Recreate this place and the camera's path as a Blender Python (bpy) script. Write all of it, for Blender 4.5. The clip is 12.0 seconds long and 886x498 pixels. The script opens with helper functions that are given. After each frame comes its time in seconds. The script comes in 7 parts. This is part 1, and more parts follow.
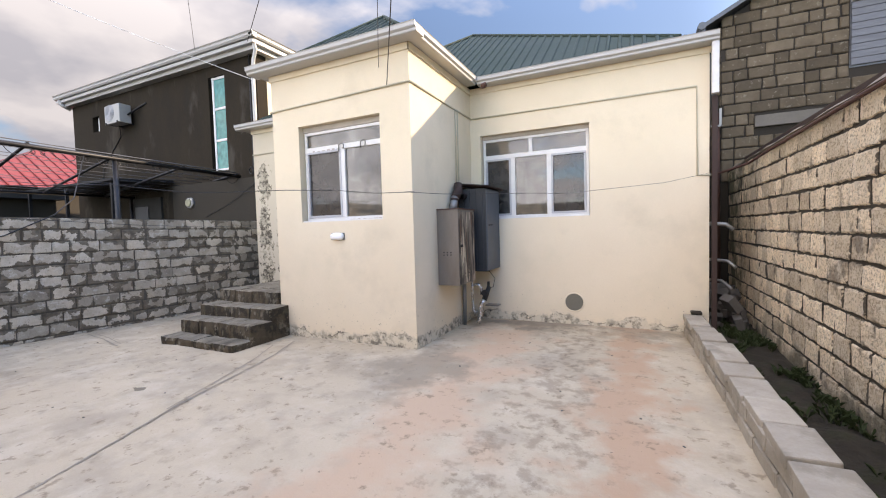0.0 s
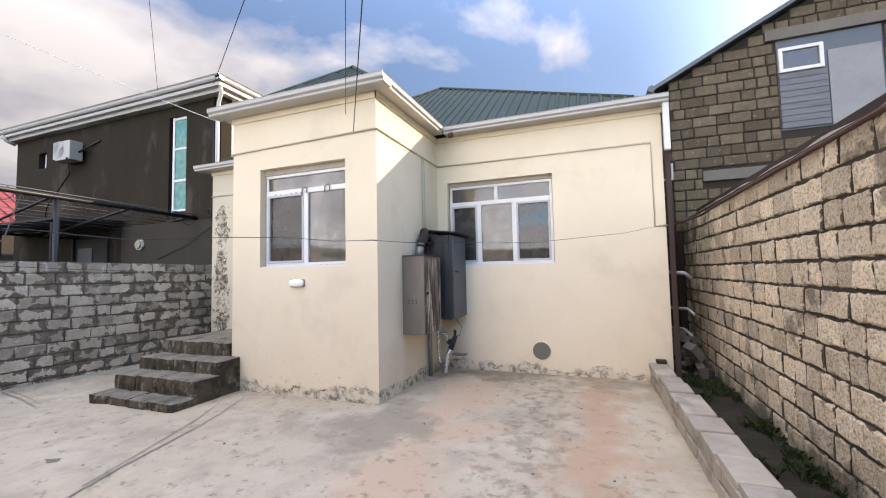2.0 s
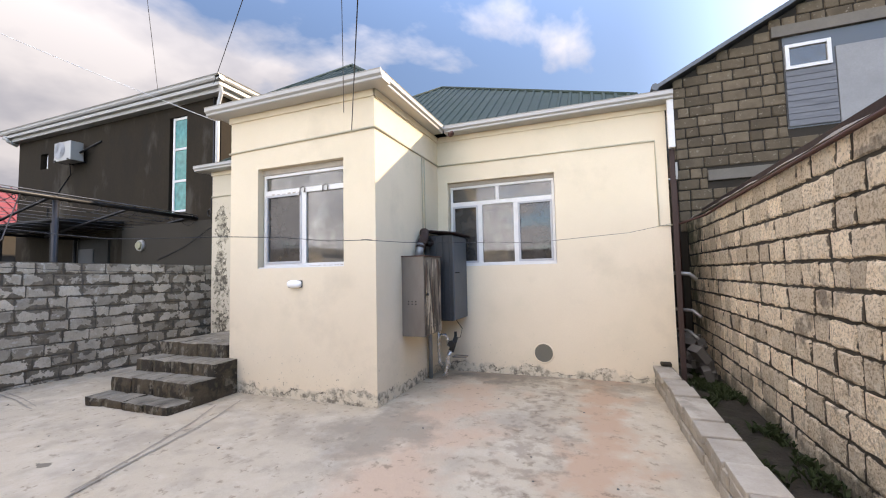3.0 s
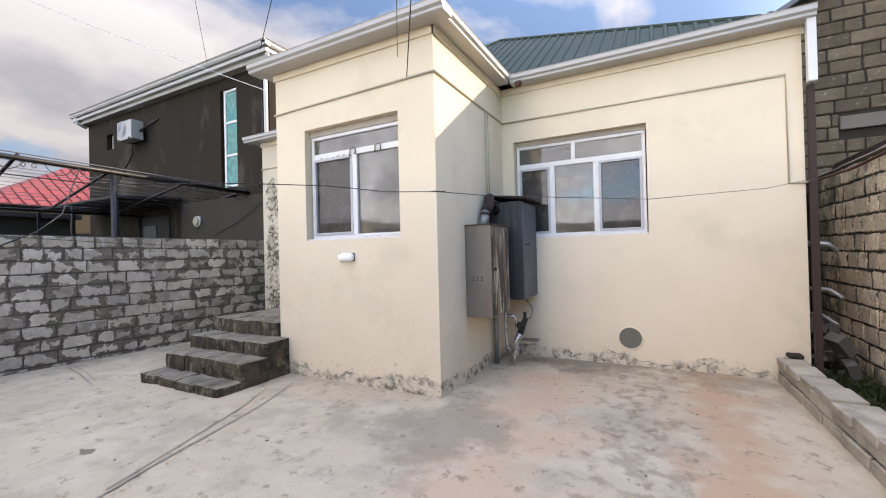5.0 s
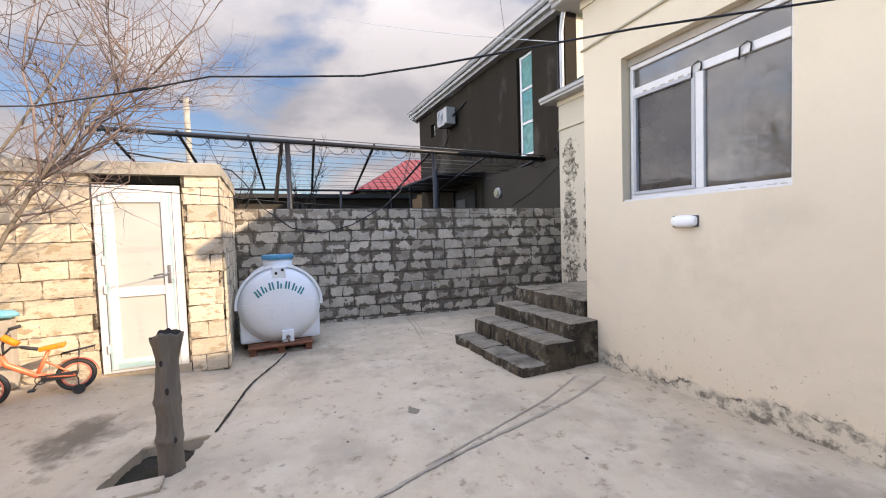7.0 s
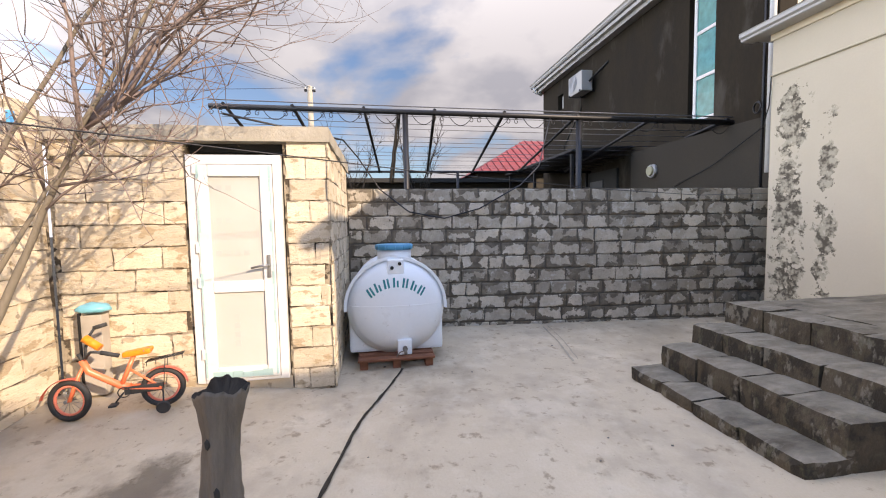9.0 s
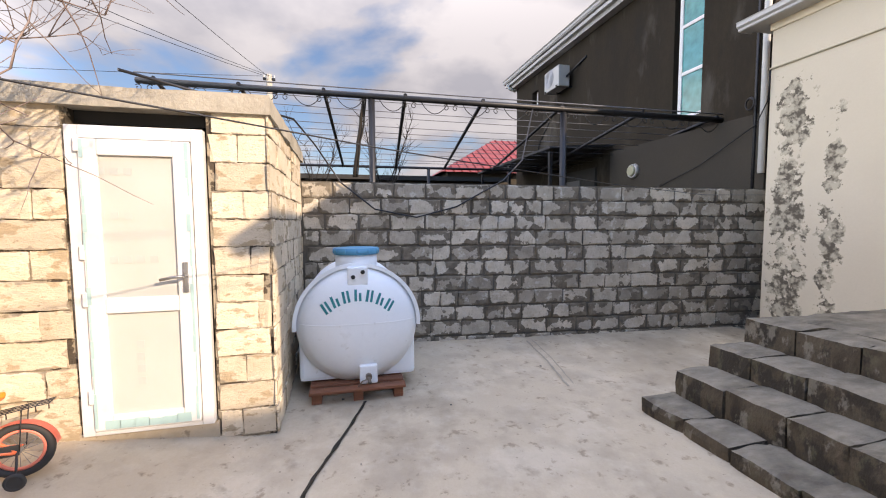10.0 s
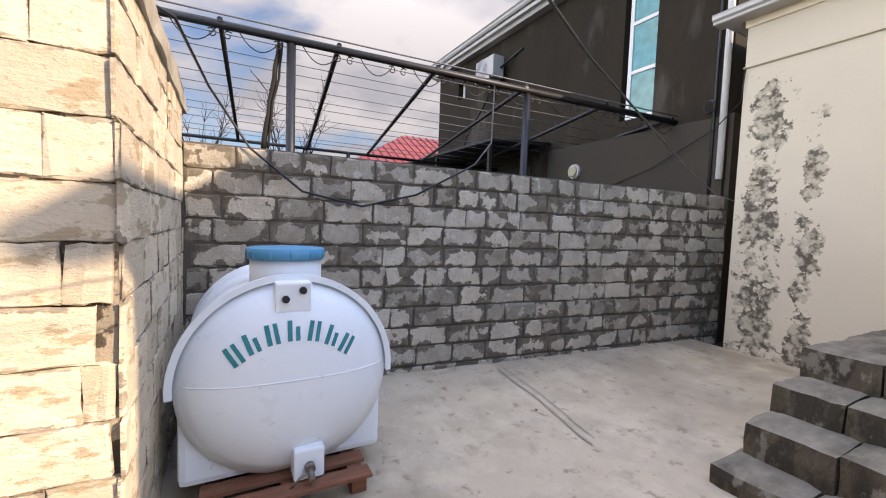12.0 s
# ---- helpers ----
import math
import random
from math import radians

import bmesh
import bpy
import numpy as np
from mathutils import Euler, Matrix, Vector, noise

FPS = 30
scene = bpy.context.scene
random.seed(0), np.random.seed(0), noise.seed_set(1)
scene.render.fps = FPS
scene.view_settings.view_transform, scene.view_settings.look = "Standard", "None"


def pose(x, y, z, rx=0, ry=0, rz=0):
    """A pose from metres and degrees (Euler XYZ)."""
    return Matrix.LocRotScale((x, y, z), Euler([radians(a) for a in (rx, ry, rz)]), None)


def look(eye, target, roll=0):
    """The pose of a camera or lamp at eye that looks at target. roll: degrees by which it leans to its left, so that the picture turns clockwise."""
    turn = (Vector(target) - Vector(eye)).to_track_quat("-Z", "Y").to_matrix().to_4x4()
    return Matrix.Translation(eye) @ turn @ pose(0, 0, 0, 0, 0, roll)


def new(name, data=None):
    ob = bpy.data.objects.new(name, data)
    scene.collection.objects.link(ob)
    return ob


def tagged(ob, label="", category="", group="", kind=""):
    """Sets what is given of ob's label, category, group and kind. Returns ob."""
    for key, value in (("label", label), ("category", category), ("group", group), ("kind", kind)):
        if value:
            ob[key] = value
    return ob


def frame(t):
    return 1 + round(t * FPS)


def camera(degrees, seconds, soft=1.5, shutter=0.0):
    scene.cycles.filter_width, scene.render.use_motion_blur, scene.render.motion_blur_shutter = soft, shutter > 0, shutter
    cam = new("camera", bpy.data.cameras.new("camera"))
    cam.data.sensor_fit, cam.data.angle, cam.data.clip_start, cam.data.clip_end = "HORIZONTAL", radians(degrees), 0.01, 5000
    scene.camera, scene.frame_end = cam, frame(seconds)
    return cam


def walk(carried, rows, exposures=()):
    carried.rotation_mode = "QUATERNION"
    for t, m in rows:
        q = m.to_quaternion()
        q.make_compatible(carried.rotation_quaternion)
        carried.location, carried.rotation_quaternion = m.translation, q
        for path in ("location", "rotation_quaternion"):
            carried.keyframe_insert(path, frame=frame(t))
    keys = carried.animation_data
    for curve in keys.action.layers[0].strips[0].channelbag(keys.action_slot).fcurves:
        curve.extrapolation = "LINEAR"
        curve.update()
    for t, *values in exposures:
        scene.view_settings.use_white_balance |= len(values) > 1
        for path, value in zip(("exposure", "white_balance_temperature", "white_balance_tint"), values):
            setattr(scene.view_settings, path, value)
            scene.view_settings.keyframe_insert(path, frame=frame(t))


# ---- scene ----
cam = camera(94.8, 12.0, soft=1.1)
PATH = [
    (0, (0.2, 1.176, 1.561), (-0.662, 2.978, 1.468), -1.6),
    (0.5, (0.197, 1.187, 1.577), (-0.594, 3.024, 1.532), -1.5),
    (1, (0.16, 1.186, 1.584), (-0.585, 3.042, 1.599), -1.4),
    (1.5, (0.152, 1.204, 1.601), (-0.565, 3.07, 1.673), -1.3),
    (2, (0.166, 1.303, 1.608), (-0.543, 3.169, 1.725), -1.2),
    (2.5, (0.184, 1.369, 1.615), (-0.53, 3.232, 1.752), -1.2),
    (2.7, (0.189, 1.383, 1.614), (-0.529, 3.245, 1.747), -1.2),
    (4.5, (-0.205, 1.765, 1.546), (-1.027, 3.588, 1.586), -1.4),
    (5, (-0.347, 2.007, 1.54), (-1.286, 3.773, 1.557), -1.4),
    (5.5, (-0.494, 2.147, 1.533), (-1.633, 3.791, 1.517), -1.5),
    (6, (-0.748, 2.267, 1.523), (-2.143, 3.7, 1.478), -1.6),
    (6.5, (-1.011, 2.381, 1.475), (-2.658, 3.514, 1.408), -1.8),
    (7, (-1.292, 2.488, 1.488), (-3.124, 3.285, 1.403), -1.8),
    (7.5, (-1.671, 2.486, 1.464), (-3.608, 2.974, 1.371), -2.1),
    (7.7, (-1.806, 2.493, 1.468), (-3.762, 2.898, 1.373), -2.4),
    (9.3, (-3.032, 2.462, 1.482), (-4.999, 2.772, 1.348), -1.0),
    (9.5, (-3.164, 2.485, 1.462), (-5.127, 2.822, 1.327), -0.8),
    (10, (-3.581, 2.53, 1.477), (-5.52, 3.0, 1.342), -0.3),
    (10.5, (-3.998, 2.54, 1.448), (-5.886, 3.182, 1.314), 0.6),
    (11, (-4.362, 2.53, 1.412), (-6.201, 3.303, 1.282), 1.3),
    (11.5, (-4.739, 2.489, 1.424), (-6.541, 3.346, 1.293), 1.7),
    (12, (-5.01, 2.332, 1.409), (-6.769, 3.274, 1.281), 2.0),
]
walk(cam, [(t, look(eye, target, roll)) for t, eye, target, roll in PATH], ((0.0, 0.78, 8700, 18), (4.5, 0.75, 8500, 17), (7.5, 0.58, 8400, 18), (12.0, 0.68, 8500, 19)))

# ---- world, sun ----
SUN_DIR = Vector((1.175, 1.0, 0.72)).normalized()  # towards the sun
world = bpy.data.worlds.new("sky")
scene.world = world
world.use_nodes = True


def sky_nodes(nt):
    n, l = nt.nodes, nt.links
    n.clear()
    out = n.new("ShaderNodeOutputWorld")
    bg = n.new("ShaderNodeBackground")
    sky = n.new("ShaderNodeTexSky")
    sky.sky_type = "NISHITA"
    sky.sun_disc = False
    sky.sun_elevation = math.asin(SUN_DIR.z)
    sky.sun_rotation = math.atan2(SUN_DIR.x, SUN_DIR.y)
    sky.air_density, sky.dust_density, sky.ozone_density = 1.0, 0.6, 2.0
    tc = n.new("ShaderNodeTexCoord")
    sep = n.new("ShaderNodeSeparateXYZ")
    l.new(tc.outputs["Generated"], sep.inputs[0])
    den = n.new("ShaderNodeMath")
    den.operation = "MAXIMUM"
    den.inputs[1].default_value = 0.0
    l.new(sep.outputs["Z"], den.inputs[0])
    add = n.new("ShaderNodeMath")
    add.inputs[1].default_value = 0.22
    l.new(den.outputs[0], add.inputs[0])
    inv = n.new("ShaderNodeMath")
    inv.operation = "DIVIDE"
    inv.inputs[0].default_value = 1.0
    l.new(add.outputs[0], inv.inputs[1])
    sc = n.new("ShaderNodeVectorMath")
    sc.operation = "SCALE"
    l.new(tc.outputs["Generated"], sc.inputs[0])
    l.new(inv.outputs[0], sc.inputs["Scale"])
    mp = n.new("ShaderNodeMapping")
    mp.inputs["Location"].default_value = (3.1, 1.7, 0.0)
    mp.inputs["Scale"].default_value = (1.0, 1.0, 0.4)
    l.new(sc.outputs[0], mp.inputs[0])
    n1 = n.new("ShaderNodeTexNoise")
    n1.inputs["Scale"].default_value = 1.15
    n1.inputs["Detail"].default_value = 7.0
    n1.inputs["Roughness"].default_value = 0.52
    n1.inputs["Distortion"].default_value = 0.25
    l.new(mp.outputs[0], n1.inputs["Vector"])
    # more cloud towards the west
    west = n.new("ShaderNodeMath")
    west.operation = "MULTIPLY_ADD"
    west.inputs[1].default_value = -0.12
    l.new(sep.outputs["X"], west.inputs[0])
    l.new(n1.outputs["Fac"], west.inputs[2])
    ramp = n.new("ShaderNodeValToRGB")
    ramp.color_ramp.elements[0].position = 0.46
    ramp.color_ramp.elements[1].position = 0.56
    # wider gaps between the clouds in the north and low in the west
    last = west
    for way, amount in (((-0.24, 0.83, 0.50), 0.12), ((-0.98, -0.12, 0.06), 0.09)):
        d = n.new("ShaderNodeVectorMath")
        d.operation = "DOT_PRODUCT"
        d.inputs[1].default_value = Vector(way).normalized()
        l.new(tc.outputs["Generated"], d.inputs[0])
        gap = n.new("ShaderNodeMapRange")
        gap.interpolation_type = "SMOOTHSTEP"
        gap.inputs["From Min"].default_value, gap.inputs["From Max"].default_value = 0.88, 0.995
        gap.inputs["To Min"].default_value, gap.inputs["To Max"].default_value = 0.0, -amount
        l.new(d.outputs["Value"], gap.inputs["Value"])
        total = n.new("ShaderNodeMath")
        l.new(last.outputs[0], total.inputs[0])
        l.new(gap.outputs["Result"], total.inputs[1])
        last = total
    l.new(last.outputs[0], ramp.inputs[0])
    n2 = n.new("ShaderNodeTexNoise")
    n2.inputs["Scale"].default_value = 2.3
    n2.inputs["Detail"].default_value = 5.0
    l.new(mp.outputs[0], n2.inputs["Vector"])
    shade = n.new("ShaderNodeValToRGB")
    shade.color_ramp.elements[0].position, shade.color_ramp.elements[0].color = 0.40, (5.4, 6.3, 8.3, 1)
    shade.color_ramp.elements[1].position, shade.color_ramp.elements[1].color = 0.60, (8.2, 9.2, 11.2, 1)
    l.new(n2.outputs["Fac"], shade.inputs[0])
    mix = n.new("ShaderNodeMix")
    mix.data_type = "RGBA"
    l.new(ramp.outputs["Color"], mix.inputs["Factor"])
    tint = n.new("ShaderNodeMix")
    tint.data_type, tint.blend_type = "RGBA", "MULTIPLY"
    tint.inputs["Factor"].default_value = 1.0
    tint.inputs["B"].default_value = (1.45, 1.75, 2.15, 1)
    l.new(sky.outputs[0], tint.inputs["A"])
    l.new(tint.outputs["Result"], mix.inputs["A"])
    l.new(shade.outputs["Color"], mix.inputs["B"])
    # an overcast sky is brighter overhead and towards the sun
    dot = n.new("ShaderNodeVectorMath")
    dot.operation = "DOT_PRODUCT"
    dot.inputs[1].default_value = SUN_DIR
    l.new(tc.outputs["Generated"], dot.inputs[0])
    near = n.new("ShaderNodeMapRange")
    near.interpolation_type = "SMOOTHSTEP"
    near.inputs["From Min"].default_value, near.inputs["From Max"].default_value = 0.75, 1.0
    near.inputs["To Min"].default_value, near.inputs["To Max"].default_value = 0.0, 0.9
    l.new(dot.outputs["Value"], near.inputs["Value"])
    zen = n.new("ShaderNodeMath")
    zen.operation = "MULTIPLY_ADD"
    zen.inputs[2].default_value = 0.46
    slope = n.new("ShaderNodeMath")
    slope.operation = "MULTIPLY_ADD"
    slope.inputs[1].default_value, slope.inputs[2].default_value = 4.9, 0.0
    square = n.new("ShaderNodeMath")
    square.operation = "MULTIPLY"
    l.new(den.outputs[0], square.inputs[0])
    l.new(den.outputs[0], square.inputs[1])
    cube = n.new("ShaderNodeMath")
    cube.operation = "MULTIPLY"
    l.new(square.outputs[0], cube.inputs[0])
    l.new(den.outputs[0], cube.inputs[1])
    l.new(cube.outputs[0], slope.inputs[0])
    l.new(slope.outputs[0], zen.inputs[1])
    l.new(den.outputs[0], zen.inputs[0])
    # brightness added to the unseen southern sky to light the house fronts
    south = n.new("ShaderNodeMapRange")
    south.interpolation_type = "SMOOTHSTEP"
    south.inputs["From Min"].default_value, south.inputs["From Max"].default_value = -0.4, -1.0
    south.inputs["To Min"].default_value, south.inputs["To Max"].default_value = 0.0, 3.0
    l.new(sep.outputs["Y"], south.inputs["Value"])
    lobes = n.new("ShaderNodeMath")
    l.new(south.outputs["Result"], lobes.inputs[0])
    l.new(near.outputs["Result"], lobes.inputs[1])
    both = n.new("ShaderNodeMath")
    l.new(zen.outputs[0], both.inputs[0])
    l.new(lobes.outputs[0], both.inputs[1])
    lit = n.new("ShaderNodeVectorMath")
    lit.operation = "SCALE"
    l.new(mix.outputs["Result"], lit.inputs[0])
    l.new(both.outputs[0], lit.inputs["Scale"])
    l.new(lit.outputs[0], bg.inputs["Color"])
    bg.inputs["Strength"].default_value = 0.1
    l.new(bg.outputs[0], out.inputs[0])


sky_nodes(world.node_tree)
sun_data = bpy.data.lights.new("sun", "SUN")
sun_data.energy, sun_data.angle, sun_data.color = 4.4, radians(0.6), (1.0, 0.93, 0.82)
sun = new("sun", sun_data)
sun.matrix_world = look((0, 0, 20), Vector((0, 0, 20)) - SUN_DIR)


# ---- materials ----
def material(name, base, dark=None, light=None, rough=0.85, metal=0.0, grain=60.0, blotch=3.0, bump=0.3, bump_scale=0.01, vary=0.0,
             stains=(), spec=0.2, local=False, stretch=(1, 1, 1), foot=0.0, peel=(), smear=None, tread=None):
    """A surface: base colour, fine grain and broad blotches, random tone a piece, stains (colour, scale, low, high, amount), bump."""
    m = bpy.data.materials.new(name)
    m.use_nodes = True
    nt = m.node_tree
    n, l = nt.nodes, nt.links
    b = n["Principled BSDF"]
    b.inputs["Roughness"].default_value = rough
    b.inputs["Metallic"].default_value = metal
    b.inputs["Specular IOR Level"].default_value = spec
    dark = dark or [c * 0.72 for c in base]
    light = light or [min(1, c * 1.22) for c in base]
    if local:
        src = n.new("ShaderNodeTexCoord").outputs["Object"]
    else:
        src = n.new("ShaderNodeNewGeometry").outputs["Position"]
    mp = n.new("ShaderNodeMapping")
    mp.inputs["Scale"].default_value = stretch
    l.new(src, mp.inputs[0])
    vec = mp.outputs[0]

    def noisy(scale, detail=5.0, roughness=0.6, v=None):
        t = n.new("ShaderNodeTexNoise")
        t.inputs["Scale"].default_value = scale
        t.inputs["Detail"].default_value = detail
        t.inputs["Roughness"].default_value = roughness
        l.new(v or vec, t.inputs["Vector"])
        return t.outputs["Fac"]

    def mixed(fac, a, c, kind="MIX", amount=None):
        x = n.new("ShaderNodeMix")
        x.data_type, x.blend_type = "RGBA", kind
        if isinstance(fac, float):
            x.inputs["Factor"].default_value = fac
        else:
            l.new(fac, x.inputs["Factor"])
        for key, val in (("A", a), ("B", c)):
            if isinstance(val, (tuple, list)):
                x.inputs[key].default_value = (*val[:3], 1)
            else:
                l.new(val, x.inputs[key])
        return x.outputs["Result"]

    def ranged(fac, lo, hi, top=1.0, low=0.0):
        r = n.new("ShaderNodeMapRange")
        r.inputs["From Min"].default_value, r.inputs["From Max"].default_value = lo, hi
        r.inputs["To Min"].default_value, r.inputs["To Max"].default_value = low, top
        l.new(fac, r.inputs["Value"])
        return r.outputs["Result"]

    broad = noisy(blotch, 4.0)
    fine = noisy(grain, 4.0, 0.7)
    col = mixed(ranged(broad, 0.3, 0.7), dark, light)
    col = mixed(0.5, col, tuple(base))
    col = mixed(ranged(fine, 0.3, 0.7, 0.35), col, dark)
    if vary:
        info = n.new("ShaderNodeObjectInfo")
        v = ranged(info.outputs["Random"], 0, 1, 1 + vary, 1 - vary)
        hsv = n.new("ShaderNodeHueSaturation")
        l.new(v, hsv.inputs["Value"])
        l.new(col, hsv.inputs["Color"])
        col = hsv.outputs["Color"]
    sep = n.new("ShaderNodeSeparateXYZ")
    l.new(n.new("ShaderNodeNewGeometry").outputs["Position"], sep.inputs[0])

    def maths(op, a, b, c=None):
        x = n.new("ShaderNodeMath")
        x.operation = op
        for i, v in enumerate((a, b, c)):
            if v is None:
                continue
            if isinstance(v, (int, float)):
                x.inputs[i].default_value = v
            else:
                l.new(v, x.inputs[i])
        return x.outputs[0]

    def hump(axis, c, w):
        """1 at c, falling to 0 at the distance w along an axis."""
        return ranged(maths("ABSOLUTE", maths("SUBTRACT", sep.outputs[axis], c), 0), 0, w, 0.0, 1.0)

    for k, (colour, scale, lo, hi, amount, *where) in enumerate(stains):
        off = n.new("ShaderNodeMapping")
        off.inputs["Location"].default_value = (7.3 * (k + 1), 3.1 * k, 5.7 * k)
        l.new(vec, off.inputs[0])
        spot = noisy(scale, 6.0, 0.62, off.outputs[0])
        for axis, c, w in where:
            spot = maths("MULTIPLY_ADD", hump(axis, c, w), 0.5, maths("SUBTRACT", spot, 0.38))
        col = mixed(ranged(spot, lo, hi, amount), col, tuple(colour))
    if smear:
        colour, reach, wander, scale, length = smear
        gen = n.new("ShaderNodeSeparateXYZ")
        l.new(n.new("ShaderNodeTexCoord").outputs["Generated"], gen.inputs[0])
        dist = [maths("MULTIPLY", maths("SUBTRACT", 0.5, maths("ABSOLUTE", maths("SUBTRACT", gen.outputs[a], 0.5), 0)), size) for a, size in (("X", length), ("Z", 0.2))]
        rim = maths("MULTIPLY_ADD", maths("SUBTRACT", noisy(scale, 7.0, 0.62), 0.5), wander, maths("MINIMUM", dist[0], dist[1]))
        daub = mixed(ranged(noisy(11.0, 5.0), 0.35, 0.65), tuple(c * 0.75 for c in colour), tuple(c * 1.3 for c in colour))
        col = mixed(ranged(rim, reach, reach + 0.004, 0.0, 1.0), col, daub)
    if tread:  # paler colour on faces that point upwards, broken up by noise
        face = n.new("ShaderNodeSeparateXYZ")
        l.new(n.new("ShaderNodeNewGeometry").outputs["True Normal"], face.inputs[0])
        toned = maths("MULTIPLY", ranged(face.outputs["Z"], 0.55, 0.85), ranged(noisy(3.5, 6.0, 0.6), 0.30, 0.52, 1.0, 0.25))
        col = mixed(toned, col, mixed(ranged(noisy(9.0, 6.0, 0.65), 0.35, 0.65), tuple(c * 0.62 for c in tread), tuple(tread)))
    if foot:
        wear = maths("MULTIPLY_ADD", sep.outputs["Z"], -2.6, maths("ADD", maths("MULTIPLY", noisy(2.2, 9.0, 0.62), 1.5), foot))
        col = mixed(ranged(wear, 0.58, 0.64, 0.8), col, (0.60, 0.53, 0.41))
        grime = maths("MULTIPLY", ranged(noisy(8.0, 9.0, 0.7), 0.47, 0.60), ranged(wear, 0.46, 0.74))
        col = mixed(grime, col, (0.19, 0.165, 0.13))
        edge = maths("MULTIPLY", ranged(wear, 0.57, 0.60), ranged(wear, 0.61, 0.65, 0.0, 1.0))
        col = mixed(maths("MULTIPLY", edge, ranged(noisy(5.0, 3.0), 0.45, 0.6)), col, (0.10, 0.085, 0.07))
        speck = ranged(noisy(26.0, 4.0, 0.6), 0.66, 0.69)
        near = ranged(sep.outputs["Z"], 0.05, 0.75, 0.0, 0.85)
        col = mixed(maths("MULTIPLY", speck, near), col, (0.16, 0.14, 0.11))
    if peel:
        flake = noisy(3.6, 12.0, 0.70)
        shape = None
        for c, w, top in peel:
            g = maths("MULTIPLY", ranged(hump("X", c, w), 0.0, 0.7), ranged(sep.outputs["Z"], top - 0.5, top + 0.1, 0.0, 1.0))
            shape = g if shape is None else maths("MAXIMUM", shape, g)
        v = maths("MULTIPLY_ADD", shape, 0.15, maths("MULTIPLY_ADD", noisy(15.0, 5.0), 0.35, maths("MULTIPLY", flake, 0.65)))
        on = maths("MULTIPLY", ranged(v, 0.595, 0.61), ranged(shape, 0.02, 0.2))
        bare = mixed(ranged(noisy(14.0, 6.0), 0.42, 0.58), (0.11, 0.093, 0.07), (0.44, 0.385, 0.29))
        col = mixed(on, col, bare)
    l.new(col, b.inputs["Base Color"])
    l.new(ranged(broad, 0.3, 0.7, min(1, rough + 0.08), max(0.02, rough - 0.1)), b.inputs["Roughness"])
    if bump:
        bp = n.new("ShaderNodeBump")
        bp.inputs["Strength"].default_value = bump
        bp.inputs["Distance"].default_value = bump_scale
        h = n.new("ShaderNodeMath")
        h.operation = "MULTIPLY_ADD"
        h.inputs[1].default_value = 0.5
        l.new(fine, h.inputs[0])
        l.new(noisy(grain * 0.3, 5.0, 0.6), h.inputs[2])
        l.new(h.outputs[0], bp.inputs["Height"])
        l.new(bp.outputs[0], b.inputs["Normal"])
    return m


def plain(name, base, rough=0.5, metal=0.0, grain=40.0, bump=0.05, spec=0.5):
    return material(name, base, [c * 0.88 for c in base], [min(1, c * 1.1) for c in base], rough, metal, grain, 2.0, bump, 0.003, spec=spec)


M = {}
M["concrete"] = material("yard_concrete", (0.484, 0.399, 0.29), (0.393, 0.315, 0.221), (0.571, 0.483, 0.359), 0.9, grain=60, blotch=0.9, bump=0.5, bump_scale=0.010,
    stains=(((0.296, 0.246, 0.189), 1.1, 0.50, 0.68, 0.6), ((0.561, 0.483, 0.373), 1.7, 0.52, 0.66, 0.5), ((0.306, 0.251, 0.184), 3.2, 0.52, 0.72, 0.5), ((0.571, 0.492, 0.386), 4.0, 0.56, 0.70, 0.35), ((0.204, 0.163, 0.115), 4.2, 0.60, 0.72, 0.5),
            ((0.5, 0.35, 0.239), 1.9, 0.36, 0.60, 0.9, ("X", -1.5, 1.3)), ((0.449, 0.295, 0.193), 2.6, 0.36, 0.58, 0.9, ("X", 0.10, 0.8)), ((0.184, 0.133, 0.092), 6.5, 0.58, 0.70, 0.5, ("X", -0.5, 2.6)), ((0.204, 0.167, 0.124), 1.9, 0.46, 0.64, 0.6, ("Y", 7.7, 1.3)),
            ((0.184, 0.133, 0.0874), 9.0, 0.60, 0.67, 0.6), ((0.102, 0.0788, 0.0552), 22.0, 0.66, 0.70, 0.6), ((0.102, 0.0788, 0.0552), 4.2, 0.40, 0.62, 0.75, ("X", -5.2, 0.75), ("Y", 1.12, 0.55)), ((0.153, 0.128, 0.0966), 6.0, 0.48, 0.52, 0.85, ("X", -4.48, 0.17), ("Y", 3.55, 0.12)),
            # the third one here paints dirt and shade together round the water tank
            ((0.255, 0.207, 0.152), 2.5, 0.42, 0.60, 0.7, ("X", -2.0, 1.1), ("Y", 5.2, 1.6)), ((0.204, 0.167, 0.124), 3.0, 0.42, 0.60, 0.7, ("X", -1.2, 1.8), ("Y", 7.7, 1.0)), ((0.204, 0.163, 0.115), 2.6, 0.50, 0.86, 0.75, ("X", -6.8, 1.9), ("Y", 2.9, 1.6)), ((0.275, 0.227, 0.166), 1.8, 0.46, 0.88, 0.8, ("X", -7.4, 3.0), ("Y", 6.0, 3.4))))
